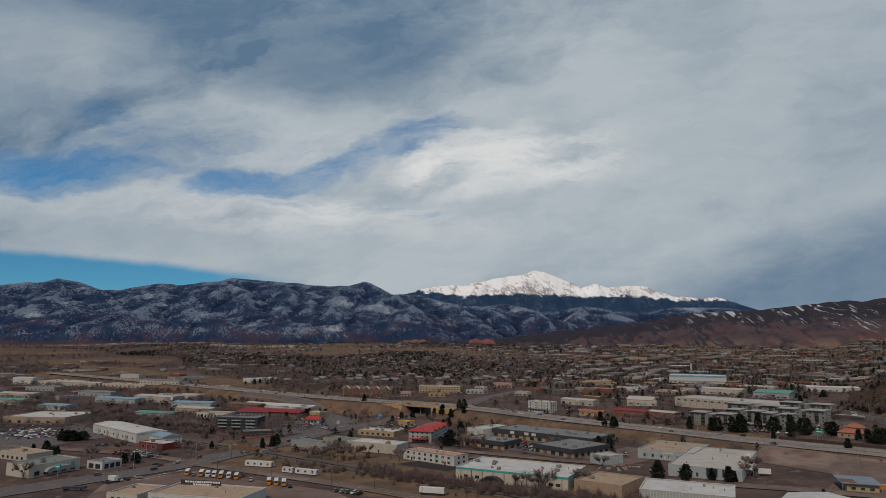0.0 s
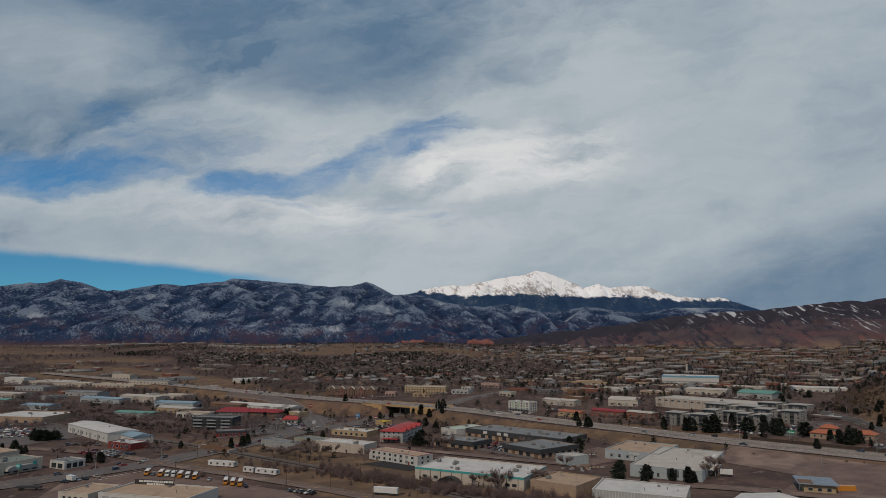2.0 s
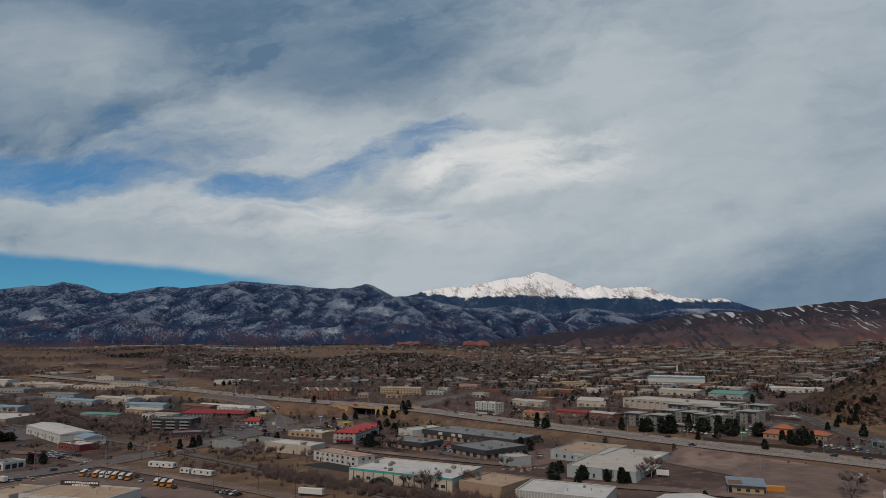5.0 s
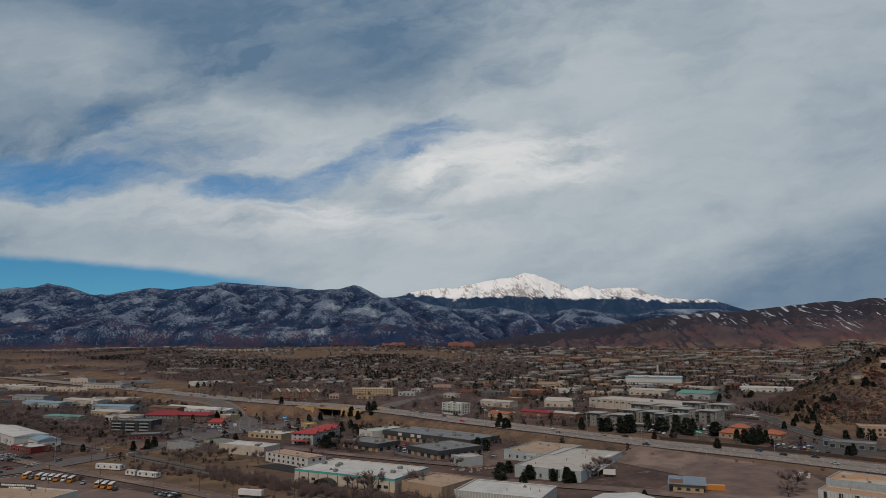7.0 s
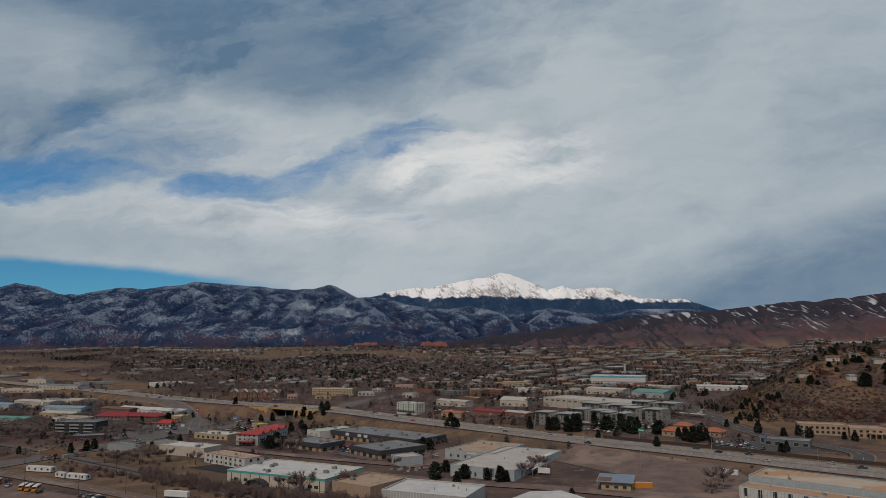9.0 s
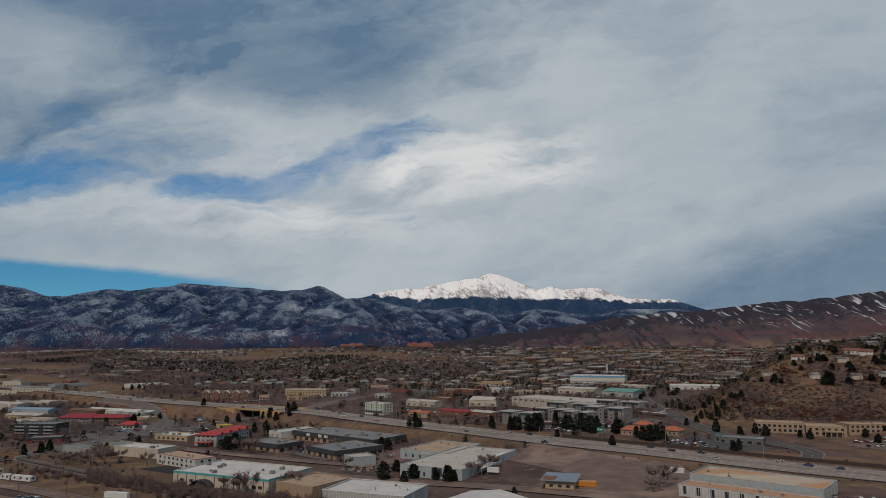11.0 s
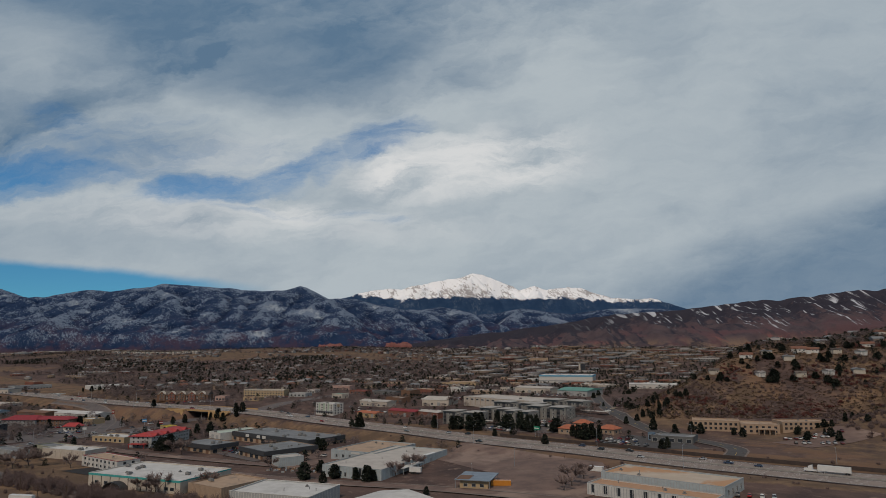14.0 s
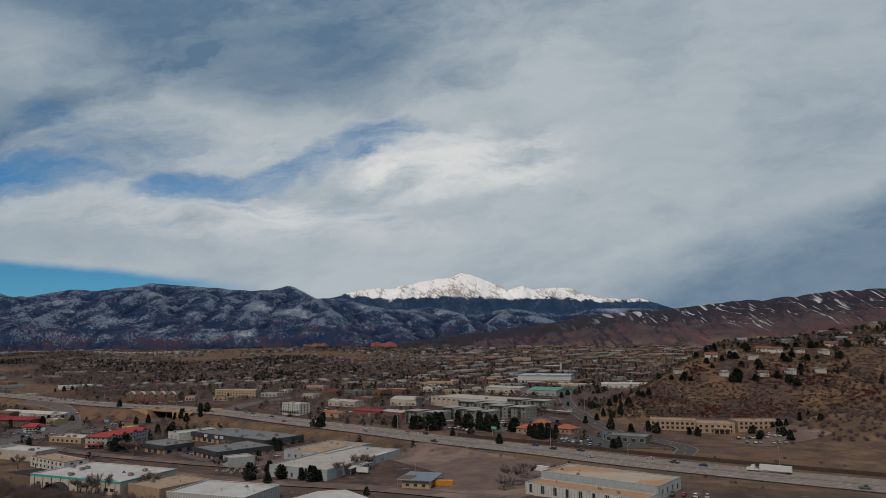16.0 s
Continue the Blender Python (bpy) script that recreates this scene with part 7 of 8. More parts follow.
X, Y, r = jitter_grid(-1150, 520, 1085, 2560, 27, 2, radians(-38), 0.28)
a = azim(X, Y)
k = (a + 0.14 * fbm(X, Y, 1 / 180, 3, 81) > -0.42) & (a < 0.12 + 0.03 * np.sin(Y / 130)) & free(X, Y, 8) & (fbm(X, Y, 1 / 260, 3, 12) + 0.25 * sstep((Y - 2150) / 300) < 0.22) & (r.rand(len(X)) < 0.85 - 0.35 * sstep((Y - 2200) / 250)) & (tan_fields(X, Y) < 0.4)
k &= ~((a < -0.25) & (Y < 1500) & (Y > 1150 + 300 * (a + 0.25)))
hx, hy = X[k], Y[k]
near = np.argsort(hy)[:90]
rows = [(x, y, z - 0.1, radians(-38 + rng.choice([0, 90, 180, 270]) + rng.gauss(0, 6)), 1.0, 1.0, rng.randrange(6)) for x, y, z in zip(hx, hy, ground_z(hx, hy))]
far_rows = [q for i, q in enumerate(rows) if i not in set(near.tolist())]
scatter("hillside_houses", HOUSES, far_rows, house_mats, "many small houses among bare trees on a rising slope", "houses")

wall_mats = [wallmat("house_%s" % n, c) for n, c in (("cream", (0.48, 0.43, 0.36)), ("sand", (0.38, 0.29, 0.21)), ("white", (0.60, 0.58, 0.54)), ("umber", (0.24, 0.19, 0.16)))]
hroof_mats = [SHINGLE, ROOF_GREY, material("red_shingles", (0.20, 0.10, 0.07), None, 0.95, 0.6), material("pale_shingles", (0.27, 0.25, 0.235), None, 0.95, 0.6)]
house_sets = []
for k in range(8):
    r2 = random.Random(k + 60)
    w, d, h, rise = r2.uniform(11, 17), r2.uniform(8.5, 11), (3.2, 5.8)[k % 2], r2.uniform(1.8, 3.0)
    g1, g2, g3 = Geo(), Geo(), Geo()
    g1.box(-w / 2, w / 2, -d / 2, d / 2, -2.5, h)
    for s in (-1, 1):
        tri = [(s * w / 2, -d / 2, h), (s * w / 2, d / 2, h), (s * w / 2, 0, h + rise)]
        g1.face(tri if s > 0 else tri[::-1])
    g1.box(-w * 0.4, -w * 0.4 + 5.4, -d / 2 - 3.6, -d / 2 - 0.02, -2.5, 2.8)
    g2.gable(w, d, h, rise, 0.6, 0.22)
    g2.side_prism([(-w * 0.4 - 0.4, 2.8), (-w * 0.4 + 5.8, 2.8), (-w * 0.4 + 2.7, 4.4)], -d / 2 - 4.1, -d / 2 + 1.6)
    g3.box(w * 0.2, w * 0.2 + 0.9, 0.4, 1.3, h - 0.2, h + rise + 1.0)
    house_sets.append((w, d, h, g1.mesh("wall", wall_mats[k % 4]), g2.mesh("roof", hroof_mats[(k * 3 + k // 4) % 4]), g3.mesh("chimney", BRICK)))


def house(x, y, rot, k, label, size=1.0):
    w, d, h, m1, m2, m3 = house_sets[k % 8]
    b = thing("house", label, "house", x, y, rot, group="houses of the town")
    b.scale = (size, size, size)
    part("wall", m1, None, b)
    part("roof", m2, None, b)
    part("chimney", m3, None, b)
    for f in "fr":
        for u in ((0.05 * w, 0.32 * w) if f == "f" else (-1.8, 1.8)):
            for z in ((0.9,) if h < 4 else (0.9, 3.7)):
                window(b, f, w, d, u, z, 1.5, 1.3, WHITE)
    return b


for i in near:
    x, y, z, turn, _, _, kind = rows[i]
    house(x, y, math.degrees(turn) % 180 - 90, i, "small house with a pitched shingle roof among bare trees")

# houses on the near hill
X, Y, r = jitter_grid(540, 1500, 600, 1600, 42, 14, radians(-10), 0.3)
s = HILL_S(X, Y)
k = ((s > 105) | ((s > 5) & (Y > 780))) & free(X, Y, 8) & (r.rand(len(X)) < 0.62)
o = np.argsort(np.hypot(X[k], Y[k]))
hill_houses = np.stack([X[k], Y[k]], -1)[o]
for i, (x, y) in enumerate(hill_houses[:40]):
    house(x, y, rng.choice([-10, 80, -30, 20]), i * 5 + 2, "pale house with a low roof on a scrub hill", 0.8)
BRINK = [(483, 640), (522, 628), (557, 640), (529, 664), (552, 612), (574, 604), (596, 597), (585, 643), (602, 633), (620, 622), (546, 660), (640, 640)]
for i, (x, y) in enumerate(BRINK):
    house(x, y, (-20, 15, 70, -35)[i % 4], i * 6, "pale stucco house with a low roof on the hill's brink", 0.72)
    for _ in range(5):
        a_, q = rng.uniform(0, 6.28), rng.uniform(11, 20)
        plant(x + q * math.cos(a_), y + q * math.sin(a_), rng.uniform(4.5, 8.5), "conifer", i + 1, rng.uniform(1.4, 2.1), rng.uniform(0, 360))
hill_rows = [(x, y, gz(x, y), rng.uniform(0, 6.28), 1.1, 1.1, rng.randrange(6)) for x, y in hill_houses[40:]]
if hill_rows:
    scatter("hilltop_houses", HOUSES, hill_rows, house_mats, "pale houses scattered over a scrub hill", "houses")

# commercial fill of the valley
FLAT = []
for k in range(5):
    g = Geo()
    w, d, h = ((40, 22, 6), (28, 18, 5), (60, 30, 7), (22, 16, 8), (48, 16, 5))[k]
    g.box(-w / 2, w / 2, -d / 2, d / 2, -2, h - 0.4, 0)
    for x0, x1, y0, y1 in ((-w / 2, w / 2, -d / 2, -d / 2 + 0.5), (-w / 2, w / 2, d / 2 - 0.5, d / 2), (-w / 2, -w / 2 + 0.5, -d / 2 + 0.5, d / 2 - 0.5), (w / 2 - 0.5, w / 2, -d / 2 + 0.5, d / 2 - 0.5)):
        g.box(x0, x1, y0, y1, h - 0.4, h + 0.2, 0)
    g.box(-w / 2 + 0.5, w / 2 - 0.5, -d / 2 + 0.5, d / 2 - 0.5, h - 0.4, h - 0.25, 1)
    for j in range(5):
        x, y = (j - 2) * w / 6, (j % 2 - 0.5) * d / 3
        g.box(x - 1.3, x + 1.3, y - 1, y + 1, h - 0.25, h + 1.1, 3)
    n = int(w / 5)
    for j in range(n):
        x = -w / 2 + w * (j + 0.5) / n
        g.box(x - 1.2, x + 1.2, -d / 2 - 0.06, -d / 2 + 0.05, 0.9, 2.8, 2)
    for j in range(int(d / 5)):
        y = -d / 2 + d * (j + 0.5) / int(d / 5)
        g.box(w / 2 - 0.05, w / 2 + 0.06, y - 1.2, y + 1.2, 0.9, 2.8, 2)
    FLAT.append(g)
SHOP_WALL = island_material("shop_walls", [(0.220, 0.202, 0.185), (0.167, 0.132, 0.110), (0.299, 0.290, 0.282), (0.114, 0.101, 0.095), (0.141, 0.070, 0.057), (0.176, 0.185, 0.194), (0.194, 0.145, 0.106)])
SHOP_ROOF = island_material("shop_roofs", [(0.56, 0.56, 0.55), (0.40, 0.385, 0.37), (0.21, 0.20, 0.20), (0.33, 0.30, 0.27), (0.13, 0.13, 0.135), (0.22, 0.175, 0.145), (0.36, 0.38, 0.40), (0.20, 0.085, 0.065), (0.24, 0.225, 0.21)], 0.85, 0.2)
X, Y, r = jitter_grid(130, 2500, 840, 2650, 44, 31, radians(-42), 0.48)
a = azim(X, Y)
k = (a > 0.10) & (a < 0.95) & ((HILL_S(X, Y) < -12) | (Y > 1250)) & free(X, Y, 14) & (r.rand(len(X)) < 0.52)
X2, Y2, r = jitter_grid(-1150, -180, 840, 1750, 66, 33, radians(-24), 0.34)
a2 = azim(X2, Y2)
k2 = (a2 < -0.27) & free(X2, Y2, 16) & (r.rand(len(X2)) < 0.5 - 0.25 * sstep((Y2 - 1250) / 300))
X3, Y3, r = jitter_grid(-1750, -850, 2820, 3040, 46, 35, radians(-10), 0.4)
shops = np.concatenate([np.stack([X[k], Y[k]], -1), np.stack([X2[k2], Y2[k2]], -1), np.stack([X3, Y3], -1)])
order = np.argsort(np.hypot(shops[:, 0] - 90, shops[:, 1]))
near_shops, far_shops = shops[order[:70]], shops[order[70:]]
SHOP_LOOK = (("tan", TAN, ROOF_WARM), ("white", WHITE, ROOF_WHITE), ("brick", BRICK, ROOF_TAN), ("grey", GREY, ROOF_GREY), ("beige", BEIGE, ROOF_WARM), ("brown", BROWN, ROOF_TAN))


def shop_meshes(kind, look):
    """One flat-roofed shop split into walls, roof, windows and rooftop units."""
    def build():
        parts = [Geo() for _ in range(4)]
        for q, m in zip(FLAT[kind].f, FLAT[kind].mi):
            parts[m].face([FLAT[kind].v[j] for j in q])
        _, wall, roof = SHOP_LOOK[look]
        return [g.mesh(n, mt) for g, n, mt in zip(parts, ("wall", "roof", "window_row", "rooftop_unit"), (wall, roof, glass, UNIT_GREY))]
    return shared(("shop", kind, look), build)


for k, (x, y) in enumerate(near_shops):
    kind, look_ = k * 3 % 5, k * 5 % 6
    t = thing("flat_roofed_shop", "low %s flat-roofed shop among bare trees" % SHOP_LOOK[look_][0], "shop", x, y, -42 + 90 * (k % 2) + rng.gauss(0, 4), group="flat-roofed shops of the valley")
    q = rng.uniform(0.5, 1.0)
    t.scale = (q, q, rng.uniform(0.65, 1.0))
    for me in shop_meshes(kind, look_):
        part(me.name.split(".")[0], me, None, t)
rows = [(x, y, gz(x, y), radians(-42 + rng.choice([0, 90]) + rng.gauss(0, 5)), rng.uniform(0.45, 1.05) * (1.5 if rng.random() < 0.14 else 1.0), rng.uniform(0.6, 1.0), rng.randrange(5)) for x, y in far_shops]
scatter("commercial_buildings", FLAT, rows, [SHOP_WALL, SHOP_ROOF, glass, steel], "many low flat-roofed shops and workshops across a valley", "buildings")
KEEP = np.concatenate([KEEP, np.stack([shops[:, 0], shops[:, 1], np.full(len(shops), 13.0)], -1)])


# woods and street trees
def low_tree(seed, n, conifer, thin=0.24):
    """A small far tree one unit high: a stem and a ragged crown of loose leaves or twigs."""
    r = random.Random(seed)
    g = Geo()
    g.tube((0, 0, -0.05), (0, 0, 0.5), 0.03, 0.012, 3, cap=False)
    for _ in range(n):
        a = r.uniform(0, 6.283)
        if conifer:
            z = 0.08 + 0.9 * r.random()
            q = 0.36 * (1.04 - z) ** 0.6 * r.uniform(0.3, 1.05)
            size = 0.13
        else:
            z = 0.28 + 0.66 * r.random()
            q = 0.46 * math.sqrt(max(0.02, 1 - ((z - 0.6) / 0.42) ** 2)) * r.random() ** 0.5
            size = 0.20 if thin > 0.15 else 0.27
        c = Vector((q * math.cos(a), q * math.sin(a), z))
        u = Vector((r.uniform(-1, 1), r.uniform(-1, 1), r.uniform(-0.5, 0.9))).normalized() * size * r.uniform(0.6, 1.3)
        v = u.orthogonal().normalized() * size * (r.uniform(0.32, 0.6) if conifer else thin * r.uniform(0.6, 1.3))
        v.rotate(Matrix.Rotation(r.uniform(0, 6.28), 3, u))
        g.face([c - u * 0.5 - v, c - u * 0.4 + v, c + u])
    return g


FAR_BARE = [low_tree(k, 46, False) for k in range(4)] + [low_tree(k + 60, 170, False, 0.042) for k in range(4)]
FAR_CON = [low_tree(k + 20, 60, True) for k in range(4)]
BARE_FAR_MAT = island_material("far_twigs", [(0.140, 0.110, 0.106), (0.106, 0.084, 0.086), (0.170, 0.134, 0.122), (0.124, 0.098, 0.102), (0.146, 0.106, 0.094)])
CON_FAR_MAT = island_material("far_needles", [(0.011, 0.016, 0.012), (0.016, 0.022, 0.015), (0.022, 0.026, 0.017)])
bare_rows, con_rows = [], []


def sow(x0, x1, y0, y1, step, seed, keep_fn, share_con, hb, hc, roads=True, gap=3.0, clump=0.0):
    X, Y, r = jitter_grid(x0, x1, y0, y1, step, seed, radians(-38), 0.48)
    k = keep_fn(X, Y, r)
    X, Y = X[k], Y[k]
    ok = free(X, Y, gap, roads) & (tan_fields(X, Y) < 0.3 + 0.6 * (r.rand(len(X)) < 0.07))
    X, Y = X[ok], Y[ok]
    share = share_con + clump * fbm(X, Y, 1 / 140, 3, seed + 50)
    con = r.rand(len(X)) < share
    Z = ground_z(X, Y)
    for x, y, z, c in zip(X, Y, Z, con):
        h = rng.uniform(*(hc if c else hb))
        (con_rows if c else bare_rows).append((x, y, z - 0.1, rng.uniform(0, 6.28), h * rng.uniform(1.0, 1.45), h * 0.88, rng.randrange(4) + (4 if y < 1150 and not c else 0)))


mesa = lambda X, Y, r: (azim(X, Y) + 0.14 * fbm(X, Y, 1 / 180, 3, 81) > -0.46) & (azim(X, Y) < 0.15) & (fbm(X, Y, 1 / 260, 3, 12) < 0.30 - 0.45 * sstep((Y - 1650) / 500)) & ~((azim(X, Y) < -0.25) & (Y < 1500) & (Y > 1150 + 300 * (azim(X, Y) + 0.25))) & (r.rand(len(X)) < 0.85)
sow(-1500, 560, 1075, 2600, 8.4, 101, mesa, 0.30, (5.5, 9.8), (6, 11.5), clump=0.7)
upper = lambda X, Y, r: (azim(X, Y) < 0.15) & (r.rand(len(X)) < 0.4) & (fbm(X, Y * 1.8, 1 / 120, 3, 83) > -0.05)
sow(-1900, 560, 1750, 2560, 15, 109, upper, 0.30, (4, 7), (4, 7), clump=0.3)
ridge_line = lambda X, Y, r: (azim(X, Y) > -0.35) & (azim(X, Y) < 0.2) & (r.rand(len(X)) < 0.6)
sow(-1000, 620, 2560, 2680, 16, 102, ridge_line, 0.75, (5, 8), (5, 9))
valley = lambda X, Y, r: (azim(X, Y) > 0.08) & (azim(X, Y) < 0.95) & ((HILL_S(X, Y) < 8) | (Y > 1300)) & (r.rand(len(X)) < 0.7)
sow(60, 2500, 800, 2600, 12.0, 103, valley, 0.50, (3.6, 6.4), (5, 9), clump=0.7)
leftbank = lambda X, Y, r: (azim(X, Y) < -0.2) & (fbm(X, Y * 1.6, 1 / 170, 3, 15) > -0.12) & (r.rand(len(X)) < 0.66)
sow(-1400, -130, 600, 1700, 10.5, 104, leftbank, 0.10, (5.5, 10), (5, 9), clump=0.4)
fields = lambda X, Y, r: (azim(X, Y) < -0.28) & (fbm(X, Y * 2.2, 1 / 260, 3, 16) > 0.10) & (r.rand(len(X)) < 0.6)
sow(-2300, -500, 1500, 2700, 21, 105, fields, 0.08, (6, 10), (6, 11), clump=0.2)
town = lambda X, Y, r: (Y > 470) & (azim(X, Y) > -0.6) & (azim(X, Y) < 0.55) & (HILL_S(X, Y) < -5) & (r.rand(len(X)) < 0.42)
sow(-430, 420, 470, 1080, 10.5, 106, town, 0.28, (4.5, 8.0), (4.5, 9), gap=4.0, clump=0.5)
hilltop = lambda X, Y, r: ((HILL_S(X, Y) > 105) | ((HILL_S(X, Y) > 0) & (Y > 760))) & (r.rand(len(X)) < 0.75)
sow(520, 1900, 620, 1700, 12, 107, hilltop, 0.55, (4, 7), (4.5, 9), gap=2.0, clump=0.5)
brink = lambda X, Y, r: (HILL_S(X, Y) > 52) & (r.rand(len(X)) < 0.5 + 0.9 * fbm(X, Y, 1 / 50, 3, 44))
sow(470, 800, 560, 820, 7.5, 113, brink, 0.5, (2.5, 5), (3.5, 7.5), gap=-3.0, clump=0.6)
hillfoot = lambda X, Y, r: (HILL_S(X, Y) > -14) & (HILL_S(X, Y) < 26) & (Y > 560) & (r.rand(len(X)) < 0.55)
sow(380, 470, 560, 720, 6.5, 114, hillfoot, 0.45, (2.5, 5), (3, 6), clump=0.6)
knolls = lambda X, Y, r: (azim(X, Y) > 0.0) & (azim(X, Y) < 0.6) & (r.rand(len(X)) < 0.5) & (fbm(X, Y, 1 / 200, 3, 18) > 0.05)
sow(0, 1900, 2450, 2900, 20, 108, knolls, 0.6, (4, 7), (4, 8), clump=0.3)
scatter("bare_woods", FAR_BARE, bare_rows, [BARE_FAR_MAT], "countless leafless grey-brown trees between the houses", "trees")
scatter("dark_conifers", FAR_CON, con_rows, [CON_FAR_MAT], "countless dark green conifers across the town", "trees")

# scrub on the hill
def shrub_geo(seed, n=15):
    """A low rounded shrub one unit across, of ragged leafy clumps."""
    r = random.Random(seed)
    g = Geo()
    for _ in range(n):
        a, q = r.uniform(0, 6.283), r.random() ** 0.5
        z = r.uniform(0.1, 1.0) * math.sqrt(max(0.05, 1 - q * q))
        tuft(g, (q * 0.8 * math.cos(a), q * 0.8 * math.sin(a), z * 0.75), (math.cos(a), math.sin(a), 0.8), 0.42 * r.uniform(0.7, 1.3), r)
    return g


SCRUB = [shrub_geo(k + 90) for k in range(3)]
SCRUB_MAT = island_material("hill_scrub", [(0.090, 0.052, 0.043), (0.054, 0.041, 0.032), (0.108, 0.059, 0.047), (0.036, 0.033, 0.025), (0.120, 0.085, 0.060), (0.175, 0.120, 0.070), (0.20, 0.145, 0.09)])
X, Y, r = jitter_grid(390, 820, 400, 900, 3.2, 120, 0.3, 0.5)
s = HILL_S(X, Y)
dens = 0.66 + 0.6 * fbm(X, Y, 1 / 70, 3, 19) + 0.35 * np.exp(-((s - 22) / 26) ** 2)
k = (s > 2) & (r.rand(len(X)) < dens) & (np.hypot(X, Y) < 1500) & free(X, Y, 1.5, False)
Z = ground_z(X[k], Y[k])
rows = [(x, y, z - 0.15, rng.uniform(0, 6.28), 0.9 + 2.3 * rng.random() ** 1.6, rng.uniform(0.7, 2.0), rng.randrange(3)) for x, y, z in zip(X[k], Y[k], Z)]
scatter("hill_scrub", SCRUB, rows, [SCRUB_MAT], "scattered brown and dark scrub on a dry hill", "scrub")
X, Y, r = jitter_grid(420, 1400, 430, 1400, 13, 121, 0.7, 0.5)
s = HILL_S(X, Y)
k = ((s > 6) | ((X > 500) & (Y < 520) & (Y > 440))) & (r.rand(len(X)) < 0.08 + 0.8 * fbm(X, Y, 1 / 55, 3, 22) + 0.12 * np.exp(-((s - 25) / 25) ** 2)) & free(X, Y, 1.5, False)
Z = ground_z(X[k], Y[k])
rows = [(x, y, z - 0.3, rng.uniform(0, 6.28), rng.uniform(4, 8.5), rng.uniform(2.8, 5.2), rng.randrange(4)) for x, y, z in zip(X[k], Y[k], Z)]
scatter("hill_junipers", FAR_CON, rows, [island_material("juniper", [(0.030, 0.034, 0.022), (0.04, 0.04, 0.028), (0.05, 0.042, 0.032)])], "low dark junipers dotted over a dry hill", "scrub")
X, Y, r = jitter_grid(400, 1000, 400, 1000, 6.5, 122, 0.5, 0.5)
s = HILL_S(X, Y)
clumps = fbm(X, Y, 1 / 60, 4, 24) + 0.35 * np.exp(-((s - 12) / 18) ** 2) + 0.7 * np.exp(-((X - 535) / 40) ** 2 - ((Y - 470) / 40) ** 2)
k = ((s > 0) | ((X > 490) & (Y < 530) & (Y > 420))) & (clumps + 0.25 * r.rand(len(X)) > 0.24) & free(X, Y, 2.0, False)
Z = ground_z(X[k], Y[k])
rows = [(x, y, z - 0.1, rng.uniform(0, 6.28), rng.uniform(1.8, 3.6), rng.uniform(1.8, 4.2), rng.randrange(4)) for x, y, z in zip(X[k], Y[k], Z)]
scatter("hill_brush", BRUSHES, rows, [BRUSH_MAT], "thickets of leafless purple-brown brush on a dry hill", "scrub")
RED_SCRUB = material("red_scrub", (0.17, 0.055, 0.045), (0.12, 0.05, 0.045), 0.95, 0.5)
rows = []
for cx, cy, n in ((440, 590, 30), (470, 570, 26), (505, 560, 26), (640, 640, 44), (560, 610, 30), (500, 640, 30), (610, 560, 34), (590, 590, 40), (540, 570, 24), (700, 600, 30)):
    for _ in range(n):
        u, v = cx + rng.gauss(0, 13), cy + rng.gauss(0, 6)
        rows.append((u, v, gz(u, v) - 0.1, rng.uniform(0, 6.28), rng.uniform(2.2, 4.0), rng.uniform(1.8, 3.2), rng.randrange(4)))
scatter("red_scrub", BRUSHES, rows, [RED_SCRUB], "patches of rust-red leafless scrub on a hill", "scrub")


# red sandstone outcrops on the skyline of the mesa
def red_rocks(x0, x1, y, z0, top, seed, label):
    xs = np.linspace(x0 - 10, x1 + 10, 70)
    ys = np.linspace(y - 26, y + 26, 18)

    def fn(X, Y):
        e = sstep((X - x0) / 14) * sstep((x1 - X) / 14) * (1 - ((Y - y) / 26) ** 2).clip(0, 1) ** 0.35
        fins = 0.62 + 0.5 * fbm(X, Y * 0.3, 1 / 26, 4, seed, ridged=True)
        return z0 - 4 + (top - z0 + 4) * e * fins
    ob = sheet("red_rocks", xs, ys, fn, material("red_sandstone", (0.22, 0.092, 0.078), (0.17, 0.07, 0.062), 0.95, 0.08, bump=1.0, spots=(0.15, 0.06, 0.052), spot_scale=0.05), smooth=False)
    return tagged(ob, label, "rock", kind="structure")


red_rocks(124, 243, 2640, gz(180, 2640) + 1, 84, 61, "red sandstone fins rising above dark trees")
red_rocks(-132, -22, 2640, gz(-80, 2640) + 1, 79, 62, "pale red sandstone outcrop on a low ridge")


# rows of parked cars too far off to tell their makes
def far_car(seed):
    r = random.Random(seed)
    g = Geo()
    g.box(-2.2, 2.2, -0.9, 0.9, 0.35, 0.95, 0, bevel=0.08)
    g.box(-1.6, 0.9, -0.8, 0.8, 0.95, 1.5, 0, bevel=0.22)
    for x in (-1.4, 1.4):
        for y in (-0.85, 0.85):
            g.tube((x, y - 0.1, 0.32), (x, y + 0.1, 0.32), 0.32, 0.32, 6, 1)
    return g


